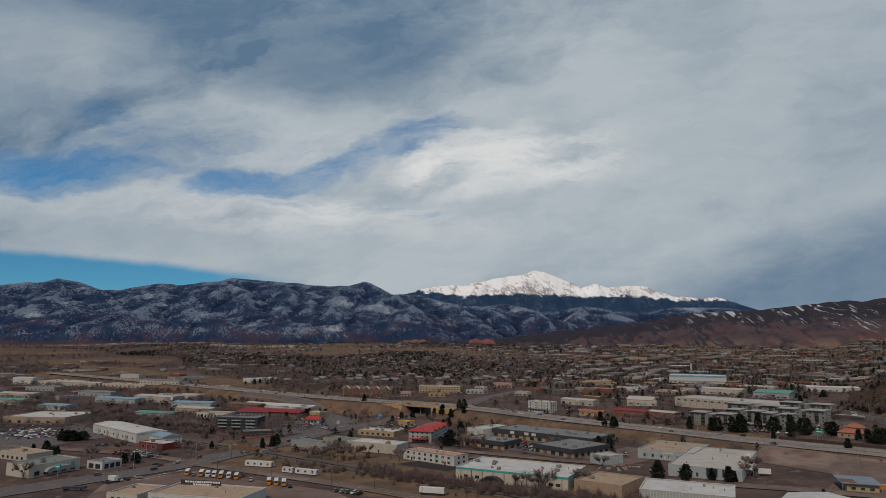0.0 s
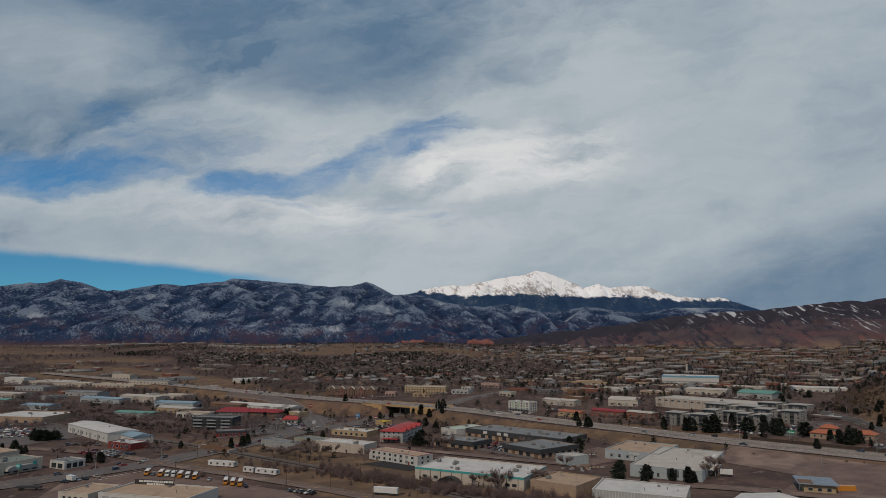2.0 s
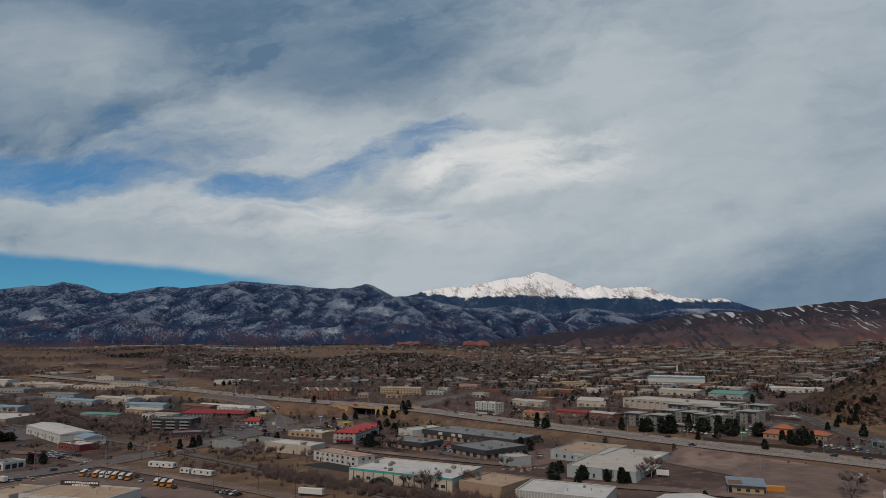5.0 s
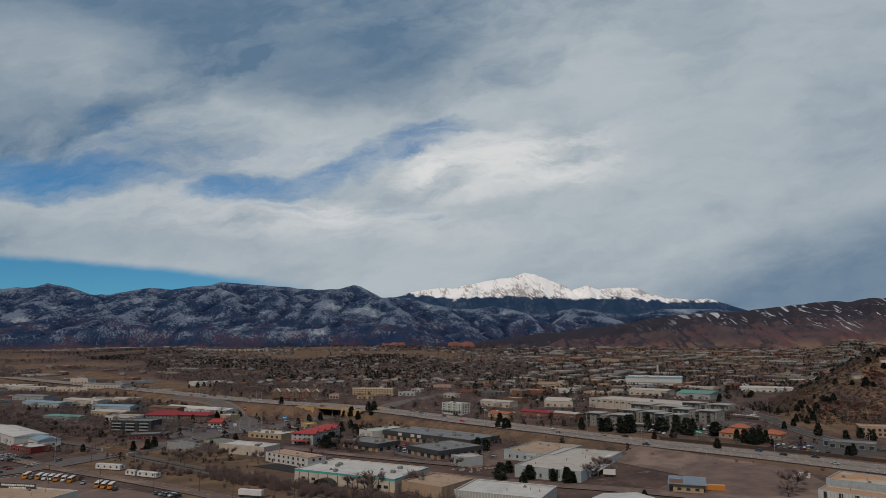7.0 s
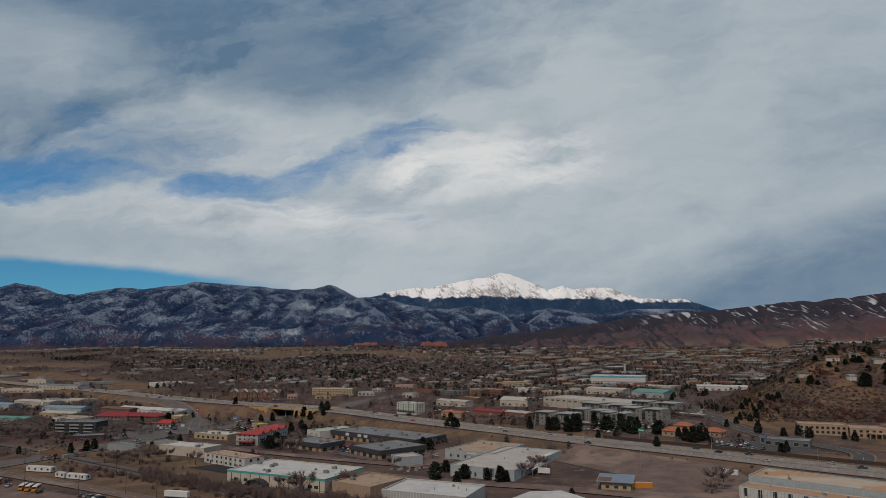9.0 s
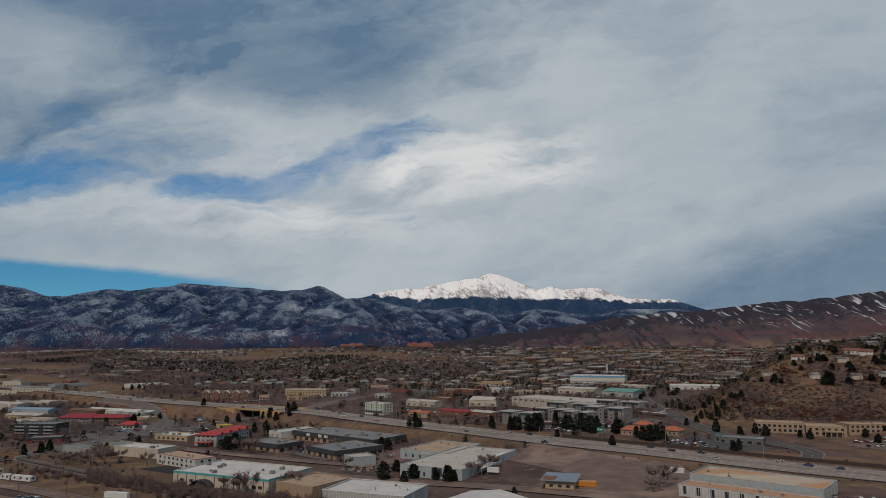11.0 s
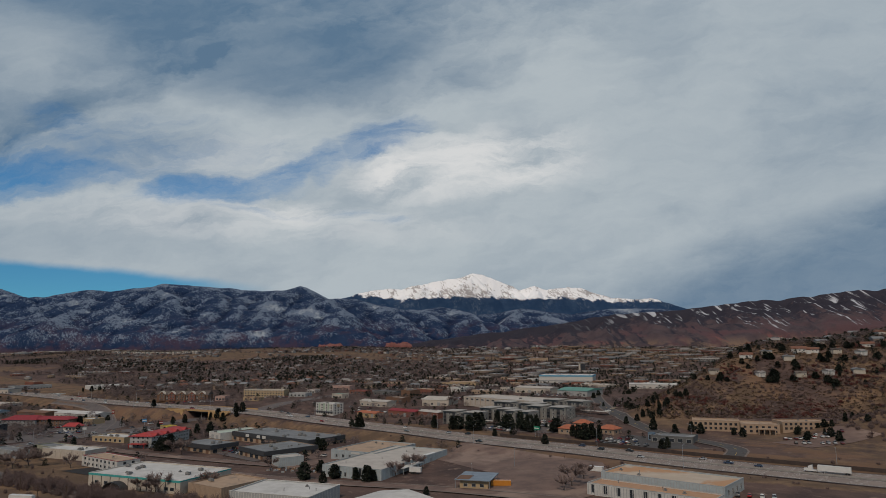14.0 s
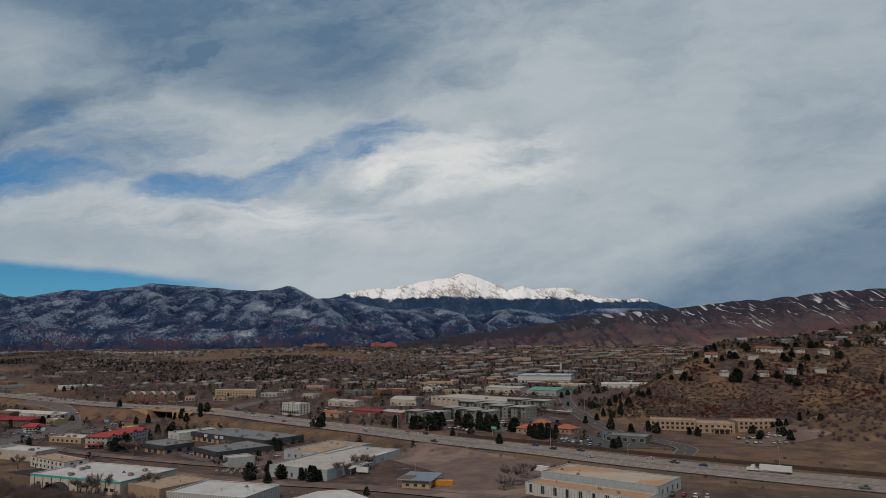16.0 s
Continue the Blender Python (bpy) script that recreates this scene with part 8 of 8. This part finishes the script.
rows = []
for cx, cy, turn, n, m in ((285, 560, -44, 16, 2), (262, 545, -44, 12, 2), (-140, 690, -30, 14, 3), (-120, 640, -30, 10, 2), (60, 515, -42, 8, 2), (-350, 570, -30, 22, 5), (-30, 640, -30, 14, 2), (-75, 870, -12, 20, 2), (20, 905, -16, 16, 2), (150, 700, -42, 14, 2), (205, 690, -42, 12, 2), (330, 470, -40, 9, 2), (350, 770, -42, 16, 3), (460, 1010, -30, 24, 4), (455, 455, -10, 12, 1), (-280, 690, -20, 14, 3), (230, 800, -40, 18, 3)):
    c, s = math.cos(radians(turn)), math.sin(radians(turn))
    for i in range(n):
        for j in range(m):
            if rng.random() < 0.72:
                u, v = (i - n / 2) * 3.0 + rng.gauss(0, 0.2), j * 8.5 + rng.gauss(0, 0.4)
                x, y = cx + u * c - v * s, cy + u * s + v * c
                rows.append((x, y, gz(x, y) + 0.28, radians(turn + 90 + rng.gauss(0, 3)), 1.0, rng.uniform(0.95, 1.2), rng.randrange(2)))
ok = free(np.array([q[0] for q in rows]), np.array([q[1] for q in rows]), 3.0, False)
CAR_FAR = island_material("far_cars", [(0.5, 0.5, 0.49), (0.06, 0.06, 0.065), (0.25, 0.255, 0.26), (0.14, 0.02, 0.02), (0.04, 0.07, 0.15), (0.62, 0.62, 0.6), (0.10, 0.10, 0.11)], 0.4)
scatter("parked_cars", [far_car(1), far_car(2)], [q for q, f in zip(rows, ok) if f], [CAR_FAR, rubber], "rows of small parked cars in distant car parks", "cars")


# ---- vehicles ----
def paint(name, c):
    return material("car_" + name, c, tuple(v * 0.92 for v in c), 0.35, 0.5, spec=0.5, coat=0.3)


CAR_PAINT = [paint("white", (0.62, 0.62, 0.60)), paint("silver", (0.34, 0.35, 0.36)), paint("black", (0.018, 0.018, 0.02)), paint("grey", (0.12, 0.125, 0.13)), paint("red", (0.32, 0.02, 0.018)), paint("blue", (0.03, 0.05, 0.10)), paint("tan", (0.30, 0.25, 0.18)), paint("maroon", (0.13, 0.02, 0.025))]
CAR_WORD = ["white", "silver", "black", "dark grey", "red", "blue", "tan", "maroon"]


def tapered(g, outline, y0, y1, inset):
    """A side outline drawn across, its top corners drawn in."""
    zmin, zmax = min(z for _, z in outline), max(z for _, z in outline)
    i, n = len(g.v), len(outline)
    for y, s in ((y0, 1), (y1, -1)):
        g.v += [(x, y + s * inset * (z - zmin) / (zmax - zmin), z) for x, z in outline]
    for k in range(n):
        g.f.append((i + k, i + (k + 1) % n, i + n + (k + 1) % n, i + n + k))
        g.mi.append(0)
    g.f += [tuple(i + n - 1 - k for k in range(n)), tuple(i + n + k for k in range(n))]
    g.mi += [0, 0]


def wheel_mesh(r, w):
    def build():
        g = Geo()
        g.tube((0, -w / 2, 0), (0, w / 2, 0), r, r, 12)
        return g.mesh("wheel", rubber)
    return shared(("wheel", r, w), build)


def car_meshes(kind, colour):
    def build():
        body, cab = Geo(), Geo()
        if kind == "sedan":
            tapered(body, [(-2.3, 0.3), (2.3, 0.3), (2.35, 0.6), (2.2, 0.82), (1.1, 0.98), (-1.75, 1.0), (-2.3, 0.88)], -0.9, 0.9, 0.10)
            tapered(cab, [(1.0, 0.97), (0.25, 1.43), (-1.1, 1.45), (-1.8, 0.99)], -0.80, 0.80, 0.16)
            top = [(0.15, 1.43), (0.1, 1.48), (-1.0, 1.5), (-1.05, 1.44)]
        elif kind == "suv":
            tapered(body, [(-2.35, 0.4), (2.3, 0.4), (2.35, 0.85), (1.2, 1.12), (-2.35, 1.12)], -0.95, 0.95, 0.08)
            tapered(cab, [(1.1, 1.1), (0.5, 1.70), (-2.0, 1.72), (-2.3, 1.1)], -0.86, 0.86, 0.14)
            top = [(0.45, 1.69), (0.4, 1.76), (-1.95, 1.78), (-2.0, 1.71)]
        else:
            tapered(body, [(-2.8, 0.5), (2.7, 0.5), (2.75, 0.95), (1.5, 1.18), (-0.6, 1.18), (-0.6, 1.15), (-2.8, 1.12)], -0.97, 0.97, 0.06)
            tapered(cab, [(1.35, 1.16), (0.75, 1.82), (-0.45, 1.84), (-0.65, 1.16)], -0.86, 0.86, 0.14)
            top = [(0.7, 1.81), (0.65, 1.88), (-0.4, 1.90), (-0.45, 1.83)]
        roof = Geo()
        roof.side_prism(top, -0.70, 0.70)
        return body.mesh("body", CAR_PAINT[colour]), cab.mesh("cabin_glass", glass), roof.mesh("roof_panel", CAR_PAINT[colour])
    return shared(("car", kind, colour), build)


def car(x, y, rot, kind, colour, z=None, group="parked cars"):
    word = {"sedan": "saloon car", "suv": "estate car", "pickup": "pickup truck"}[kind]
    where = "driving on the freeway" if group.startswith("cars on") else "parked on a paved yard"
    t = thing("car" if kind != "pickup" else "pickup_truck", "%s %s %s" % (CAR_WORD[colour], word, where), "car", x, y, rot, (gz(x, y) + 0.27) if z is None else z, group)
    body, cab, roof = car_meshes(kind, colour)
    part("body", body, None, t)
    part("cabin_glass", cab, None, t)
    part("roof_panel", roof, None, t)
    r, hw = (0.33, 1.4) if kind == "sedan" else (0.38, 1.5)
    for sx in (-hw, hw):
        for sy in (-0.84, 0.84):
            part("wheel", wheel_mesh(r, 0.24), None, t, m=pose(sx, sy, r))
    return t


def fw_spot(k, off):
    p, q = FW[k], FW[k + 1]
    d = (q - p)[:2] / np.linalg.norm((q - p)[:2])
    return p[0] - d[1] * off, p[1] + d[0] * off, p[2] + 0.06, math.degrees(math.atan2(d[1], d[0]))


rng = random.Random(77)
KINDS = ["sedan", "sedan", "suv", "suv", "pickup"]
for k in range(14, len(FW) - 30, 2):
    if FW[k][0] < -420 or FW[k][0] > 560 or rng.random() < 0.35:
        continue
    off = rng.choice([-12.6, -7.2, -3.8, 3.8, 7.2, 12.6])
    x, y, z, d = fw_spot(k, off)
    car(x, y, d if off < 0 else d + 180, rng.choice(KINDS), rng.choice([0, 0, 1, 1, 2, 2, 3, 4, 5]), z, "cars on the freeway")


def car_row(x0, y0, x1, y1, n, rot, skip=0.15, seed=0):
    r = random.Random(seed)
    for k in range(n):
        if r.random() < skip:
            continue
        u = k / max(1, n - 1)
        x, y = x0 + (x1 - x0) * u + r.gauss(0, 0.3), y0 + (y1 - y0) * u + r.gauss(0, 0.3)
        car(x, y, rot + r.choice([0, 180]) + r.gauss(0, 2), r.choice(KINDS), r.choice([0, 0, 1, 1, 2, 3, 3, 4, 5, 6, 7]))


car_row(-395, 560, -330, 600, 14, -60, 0.1, 1)
car_row(-388, 545, -318, 588, 14, -60, 0.1, 2)
car_row(-372, 530, -305, 570, 12, -60, 0.1, 3)
car_row(-400, 628, -345, 640, 14, 80, 0.1, 4)
car_row(-225, 497, -186, 478, 9, 60, 0.1, 5)
car_row(-228, 486, -192, 470, 8, 60, 0.2, 6)
car_row(262, 556, 300, 528, 11, 50, 0.2, 7)
car_row(272, 566, 312, 538, 11, 50, 0.2, 8)
car_row(300, 566, 330, 545, 7, 50, 0.25, 9)
car_row(318, 474, 344, 452, 7, 45, 0.25, 10)
car_row(332, 488, 358, 464, 7, 45, 0.25, 11)
car_row(440, 440, 466, 432, 8, 70, 0.1, 12)
car_row(462, 462, 484, 458, 5, 70, 0.2, 13)
car_row(-148, 640, -120, 620, 8, 40, 0.3, 14)
car_row(-165, 690, -120, 672, 9, 60, 0.3, 15)
car_row(-105, 625, -90, 600, 6, 10, 0.3, 16)
car_row(52, 520, 76, 500, 6, 45, 0.3, 17)
car_row(60, 545, 90, 514, 7, 45, 0.3, 18)
car_row(112, 470, 128, 486, 5, -40, 0.3, 19)
car_row(-58, 371.5, -45, 364.5, 5, 62, 0.0, 20)
for x, y, rot, kind, c in ((-183, 444.5, 58, "sedan", 2), (-178.5, 440, 58, "sedan", 4), (-203, 410, 52, "suv", 3), (-192.5, 431, 55, "sedan", 7), (-172, 456.5, 60, "sedan", 0), (-187.5, 389, -30, "pickup", 2), (-183.4, 394.5, -30, "pickup", 1), (-180.5, 397.5, -30, "suv", 2), (-176.5, 403, -30, "pickup", 6), (-257, 521, 40, "suv", 5), (-251.5, 520, 40, "pickup", 2), (-235, 521, 20, "suv", 3)):
    car(x, y, rot, kind, c)
car_row(-60, 640, -30, 618, 7, 40, 0.3, 21)
car_row(365, 600, 388, 640, 6, 10, 0.3, 22)
car_row(-178, 428, -165, 470, 3, 70, 0.3, 23)
car_row(-140, 495, -110, 570, 4, 66, 0.2, 24)
car_row(-90, 636, -60, 690, 4, 56, 0.2, 25)
car_row(238, 318, 262, 300, 4, 40, 0.2, 26)
car_row(334, 312, 346, 302, 4, 60, 0.0, 27)
car_row(118, 762, 150, 735, 7, 45, 0.3, 28)
car_row(-20, 940, 60, 920, 10, 70, 0.3, 29)
car_row(-140, 885, -70, 880, 10, 80, 0.3, 30)

# school buses
ORANGE = paint("orange", (0.50, 0.20, 0.025))
BUS_WHITE = CAR_PAINT[0]


def bus(x, y, rot, orange=True):
    t = thing("school_bus" if orange else "shuttle_bus", "orange school bus with a white roof in a yard" if orange else "white shuttle bus parked in a yard", "bus", x, y, rot, gz(x, y) + 0.24, "parked buses")
    pm = ORANGE if orange else BUS_WHITE
    L = 9.5 if orange else 7.0
    g = Geo()
    tapered(g, [(-L / 2, 0.5), (L / 2 - 1.4, 0.5), (L / 2 - 1.4, 2.7), (-L / 2, 2.7)], -1.22, 1.22, 0.06)
    part("body", g, pm, t)
    g = Geo()
    tapered(g, [(L / 2 - 1.4, 0.5), (L / 2, 0.5), (L / 2, 1.25), (L / 2 - 1.4, 1.5)], -1.1, 1.1, 0.1)
    part("bonnet", g, pm, t)
    g = Geo()
    g.side_prism([(-L / 2, 2.7), (L / 2 - 1.45, 2.7), (L / 2 - 1.7, 2.95), (-L / 2 + 0.2, 2.95)], -1.12, 1.12)
    part("roof", g, BUS_WHITE, t, "white bus roof")
    for s in (-1, 1):
        g = Geo()
        g.box(-L / 2 + 0.5, L / 2 - 1.9, s * 1.21 - 0.03, s * 1.21 + 0.03, 1.6, 2.35)
        part("side_window", g, glass, t)
    g = Geo()
    g.box(L / 2 - 1.42, L / 2 - 1.36, -1.0, 1.0, 1.6, 2.5)
    part("windscreen", g, glass, t)
    for sx in (-L / 2 + 2.0, L / 2 - 1.0):
        for sy in (-1.05, 1.05):
            part("wheel", wheel_mesh(0.5, 0.3), None, t, m=pose(sx, sy, 0.5))
    return t


for x, y in ((-152, 414), (-143, 411.5), (-130, 407), (-120, 403), (-98, 389.5), (-93.5, 387.5), (-89, 386)):
    bus(x, y, -78)
for x, y in ((-138.5, 409.5), (-134.5, 408.5), (-125, 405)):
    bus(x, y, -78, False)
car(-84.5, 381, -78, "pickup", 2)
car(-147.5, 411, -78, "suv", 3)
car(-110, 397, -78, "pickup", 1)


def box_trailer(x, y, rot, L, mat, label, h=2.7, z=None, name="trailer", wheels=True):
    t = thing(name, label, "trailer", x, y, rot, z if z is not None else gz(x, y) + 0.24)
    lift = 1.1 if wheels else 0.05
    g = Geo()
    g.box(-L / 2, L / 2, -1.25, 1.25, lift, lift + h, bevel=0.03)
    part("box", g, mat, t)
    n = int(L / 1.2)
    for s in (-1, 1):
        g = Geo()
        for k in range(n):
            u = -L / 2 + L * (k + 0.5) / n
            g.box(u - 0.05, u + 0.05, s * 1.25 - 0.04, s * 1.25 + 0.04, lift + 0.1, lift + h - 0.1)
        part("side_rib", g, mat, t)
    if wheels:
        for sx in (-L / 2 + 1.2, -L / 2 + 2.4):
            for sy in (-1.05, 1.05):
                part("wheel", wheel_mesh(0.5, 0.3), None, t, m=pose(sx, sy, 0.5))
        g = Geo()
        g.box(L / 2 - 2.6, L / 2 - 2.3, -0.9, 0.9, 0, lift)
        part("landing_leg", g, dark_steel, t)
    return t


box_trailer(-7, 364.5, -16, 13.5, BUS_WHITE, "white box trailer parked beside the road")
box_trailer(200, 452, 56, 12.5, BUS_WHITE, "white box trailer docked beside a warehouse")
box_trailer(190, 409, -20, 7, BUS_WHITE, "short white box trailer beside a loading canopy")
box_trailer(233.5, 365, -10, 10.5, ORANGE, "bright orange shipping container in a gravel yard", 2.6, None, "container", False)
box_trailer(290, 384, -38, 8, BUS_WHITE, "white storage container at a yard's edge", 2.5, None, "container", False)
box_trailer(-185.5, 392, -30, 5.5, BUS_WHITE, "short white box trailer in a row of lorries", 2.4)
box_trailer(-196, 371, 4, 12, dark_steel, "black flat trailer on the street", 1.0)

# lorry on the freeway
k = int(np.argmin(np.hypot(FW[:, 0] - 399, FW[:, 1] - 342)))
x, y, z, d = fw_spot(k, 7.5)
box_trailer(x, y, d + 180, 15.5, BUS_WHITE, "white articulated lorry trailer on the freeway", 2.8, z, "lorry_trailer")
a = radians(d + 180)
t = thing("lorry_tractor", "white lorry tractor with a sleeper cab", "lorry", x + 11.0 * math.cos(a), y + 11.0 * math.sin(a), d + 180, z)
g = Geo()
tapered(g, [(-2.6, 0.6), (3.2, 0.6), (3.2, 1.7), (1.4, 2.0), (1.0, 3.1), (-0.8, 3.7), (-1.0, 1.2), (-2.6, 1.1)], -1.2, 1.2, 0.1)
part("cab", g, BUS_WHITE, t)
g = Geo()
g.box(1.02, 1.5, -1.0, 1.0, 2.05, 2.85)
part("windscreen", g, glass, t)
for sx in (-2.0, -0.8, 2.3):
    for sy in (-1.0, 1.0):
        part("wheel", wheel_mesh(0.5, 0.3), None, t, m=pose(sx, sy, 0.5))


# mobile cabins
def cabin(x, y, w, d, h, rot):
    t = thing("site_cabin", "long white mobile cabin with small windows", "cabin", x, y, rot, gz(x, y), "white mobile cabins")
    g = Geo()
    g.box(-w / 2, w / 2, -d / 2, d / 2, 0.5, h)
    part("wall", g, BUS_WHITE, t)
    g = Geo()
    g.gable(w, d, h, 0.35, 0.12, 0.1)
    part("roof", g, ROOF_WHITE, t)
    g = Geo()
    g.box(-w / 2 + 0.2, w / 2 - 0.2, -d / 2 + 0.2, d / 2 - 0.2, -0.2, 0.5)
    part("skirt", g, dark_steel, t)
    n = max(2, int(w / 4))
    for k in range(n):
        window(t, "f", w, d, -w / 2 + w * (k + 0.5) / n, 1.5, 1.3, 1.1, WHITE)
    window(t, "r", w, d, 0, 1.5, 1.2, 1.1, WHITE)


cabin(-116.5, 442.0, 18.6, 4.6, 3.2, -17)
cabin(-94.0, 422.8, 7.6, 3.6, 3.0, -24)
cabin(-82.0, 417.4, 15.0, 3.6, 3.0, -23)

# storage box on the depot roof: a dark board with pale bars of lettering
t = thing("roof_sign", "black roof sign with pale bars on a depot", "sign", -127, 363, -10, gz(-127, 363))
g = Geo()
g.box(-11, 11, -0.25, 0.25, 4.4, 7.4)
part("board", g, dark_steel, t)
for u in (-9.5, 0, 9.5):
    g = Geo()
    g.box(u - 0.15, u + 0.15, 0.25, 0.55, -0.5, 7.2)
    part("post", g, dark_steel, t)
for z0, x0, x1 in ((6.1, -8.6, 9.8), (4.8, -4.0, 6.0)):
    r2 = random.Random(int(z0 * 10))
    u = x0
    while u < x1:
        wd = r2.uniform(0.7, 1.3)
        g = Geo()
        g.box(u, u + wd, -0.32, -0.25, z0, z0 + 0.9)
        part("lettering_bar", g, paint_white, t)
        u += wd + 0.3


# ---- poles, lamps, signs ----
def utility_pole(x, y, h=11.0, rot=0.0):
    t = thing("utility_pole", "brown wooden utility pole with a crossarm", "pole", x, y, rot, group="utility poles")
    g = Geo()
    g.tube((0, 0, -0.5), (0, 0, h), 0.18, 0.12, 7)
    part("post", g, pole_wood, t)
    g = Geo()
    g.box(-1.3, 1.3, -0.07, 0.07, h - 1.1, h - 0.9)
    part("crossarm", g, pole_wood, t)
    for u in (-1.15, 0.0, 1.15):
        g = Geo()
        g.tube((u, 0, h - 0.9), (u, 0, h - 0.6), 0.06, 0.04, 6)
        part("insulator", g, steel, t)


def street_lamp(x, y, h=12.0, rot=0.0, z=None):
    t = thing("street_lamp", "tall grey steel street lamp beside a road", "lamp", x, y, rot, z, "street lamps")
    g = Geo()
    g.tube((0, 0, -0.3), (0, 0, h), 0.15, 0.08, 7)
    part("post", g, steel, t)
    g = Geo()
    g.tube((0, 0, h - 0.1), (2.4, 0, h + 0.3), 0.06, 0.05, 6)
    part("arm", g, steel, t)
    g = Geo()
    g.box(2.2, 3.0, -0.18, 0.18, h + 0.2, h + 0.38, bevel=0.05)
    part("lamp_head", g, LIGHT_GREY, t)


for x, y in ((-129, 396), (-96, 387), (-61, 374), (-38, 377), (-143, 471), (-12, 350), (10, 345)):
    utility_pole(x, y, rng.uniform(10, 12.5), rng.uniform(20, 60))
for k in range(0, len(rail_path), 9):
    p = rail_path[k]
    if -320 < p[0] < 70:
        utility_pole(p[0] - 9, p[1] - 10, rng.uniform(9, 11), 50)
for k in range(26, len(FW) - 30, 9):
    if -430 < FW[k][0] < 560:
        x, y, z, d = fw_spot(k, 19.0 if k % 2 else -19.0)
        street_lamp(x, y, 12.5, d - 90 if k % 2 else d + 90)
for x, y, r in ((249, 413, 0), (219, 371, 90), (-190, 428, 40), (-166, 468, 60), (-118, 590, 60), (-80, 668, 60), (378, 600, 170), (383, 470, 170), (-200, 470, 30)):
    street_lamp(x, y, 10.5, r)


def pylon_sign(x, y, h, w, ph, mat, rot, label, n=1):
    t = thing("pylon_sign", label, "sign", x, y, rot)
    for u in ((0,) if n == 1 else (-w / 3, w / 3)):
        g = Geo()
        g.tube((u, 0, -0.4), (u, 0, h), 0.22, 0.2, 8)
        part("post", g, steel, t)
    g = Geo()
    g.box(-w / 2, w / 2, -0.35, 0.35, h - 0.05, h + ph)
    part("sign_box", g, mat, t)
    g = Geo()
    g.box(-w / 2 + 0.3, w / 2 - 0.3, -0.42, -0.35, h + ph * 0.4, h + ph * 0.62)
    part("lettering_bar", g, paint_white, t)


pylon_sign(-118, 745, 7, 2.6, 3.6, RED, 10, "tall red and white pylon sign")
pylon_sign(283.4, 513, 5, 5, 2.6, wallmat("sign_green", (0.02, 0.22, 0.13)), -46, "green road sign on two posts", 2)
pylon_sign(-92, 622, 5, 3, 2.6, WHITE, 30, "white sign box on a pole")
pylon_sign(-225, 408, 4.5, 3, 2.4, TEAL, -20, "teal and white sign on a pole")
pylon_sign(-58, 668, 6, 4, 3, BLUE, 20, "blue sign box on a pole")
pylon_sign(-40, 660, 5, 3.4, 2.2, RED, 20, "red sign box on a pole")
pylon_sign(150, 738, 7, 4, 3, WHITE, -30, "white roadside sign on a pole")
pylon_sign(-310, 800, 9, 2.4, 6, WHITE, 0, "tall white sign tower in a yard")


# carports beside the apartments
for x, y, rot in ((340, 600, -50), (352, 585, -50), (262, 572, -42)):
    t = thing("carport", "long pale carport roof on steel posts", "carport", x, y, rot)
    g = Geo()
    g.box(-11, 11, -2.8, 2.8, 2.6, 2.85)
    part("roof", g, ROOF_WARM, t)
    for u in (-10, 0, 10):
        g = Geo()
        g.tube((u, 1.5, -0.5), (u, 1.5, 2.6), 0.1, 0.1, 6)
        part("post", g, steel, t)

# railway girder bridge over the street
t = thing("railway_bridge", "rusty brown girder railway bridge over a street", "bridge", -140, 503.5, -36.5, gz(-140, 503.5))
for s in (-1, 1):
    g = Geo()
    g.box(-17, 17, s * 2.6 - 0.2, s * 2.6 + 0.2, 0.35, 2.6)
    part("girder", g, BROWN, t)
    g = Geo()
    g.box(s * 17 - 1, s * 17 + 1, -3.4, 3.4, -1.5, 2.4)
    part("abutment", g, concrete, t)
g = Geo()
g.box(-16, 16, -2.4, 2.4, 0.9, 1.3)
part("deck", g, ballast, t)
# scrap beside the metal shed
for k in range(14):
    x, y = 118 + rng.gauss(0, 9), 438 + rng.gauss(0, 7)
    t = thing("scrap_pile", "low pile of scrap and timber in a yard", "scrap", x, y, rng.uniform(0, 180), group="scrap piles")
    for _ in range(3):
        a, b_ = rng.uniform(-1.2, 1.2), rng.uniform(-0.8, 0.8)
        g = Geo()
        g.box(a - rng.uniform(0.5, 1.4), a + rng.uniform(0.5, 1.4), b_ - rng.uniform(0.2, 0.6), b_ + rng.uniform(0.2, 0.6), 0.0, rng.uniform(0.5, 1.2), bevel=0.08)
        part("scrap_block", g, rng.choice([BROWN, GREY, TAN, steel]), t)
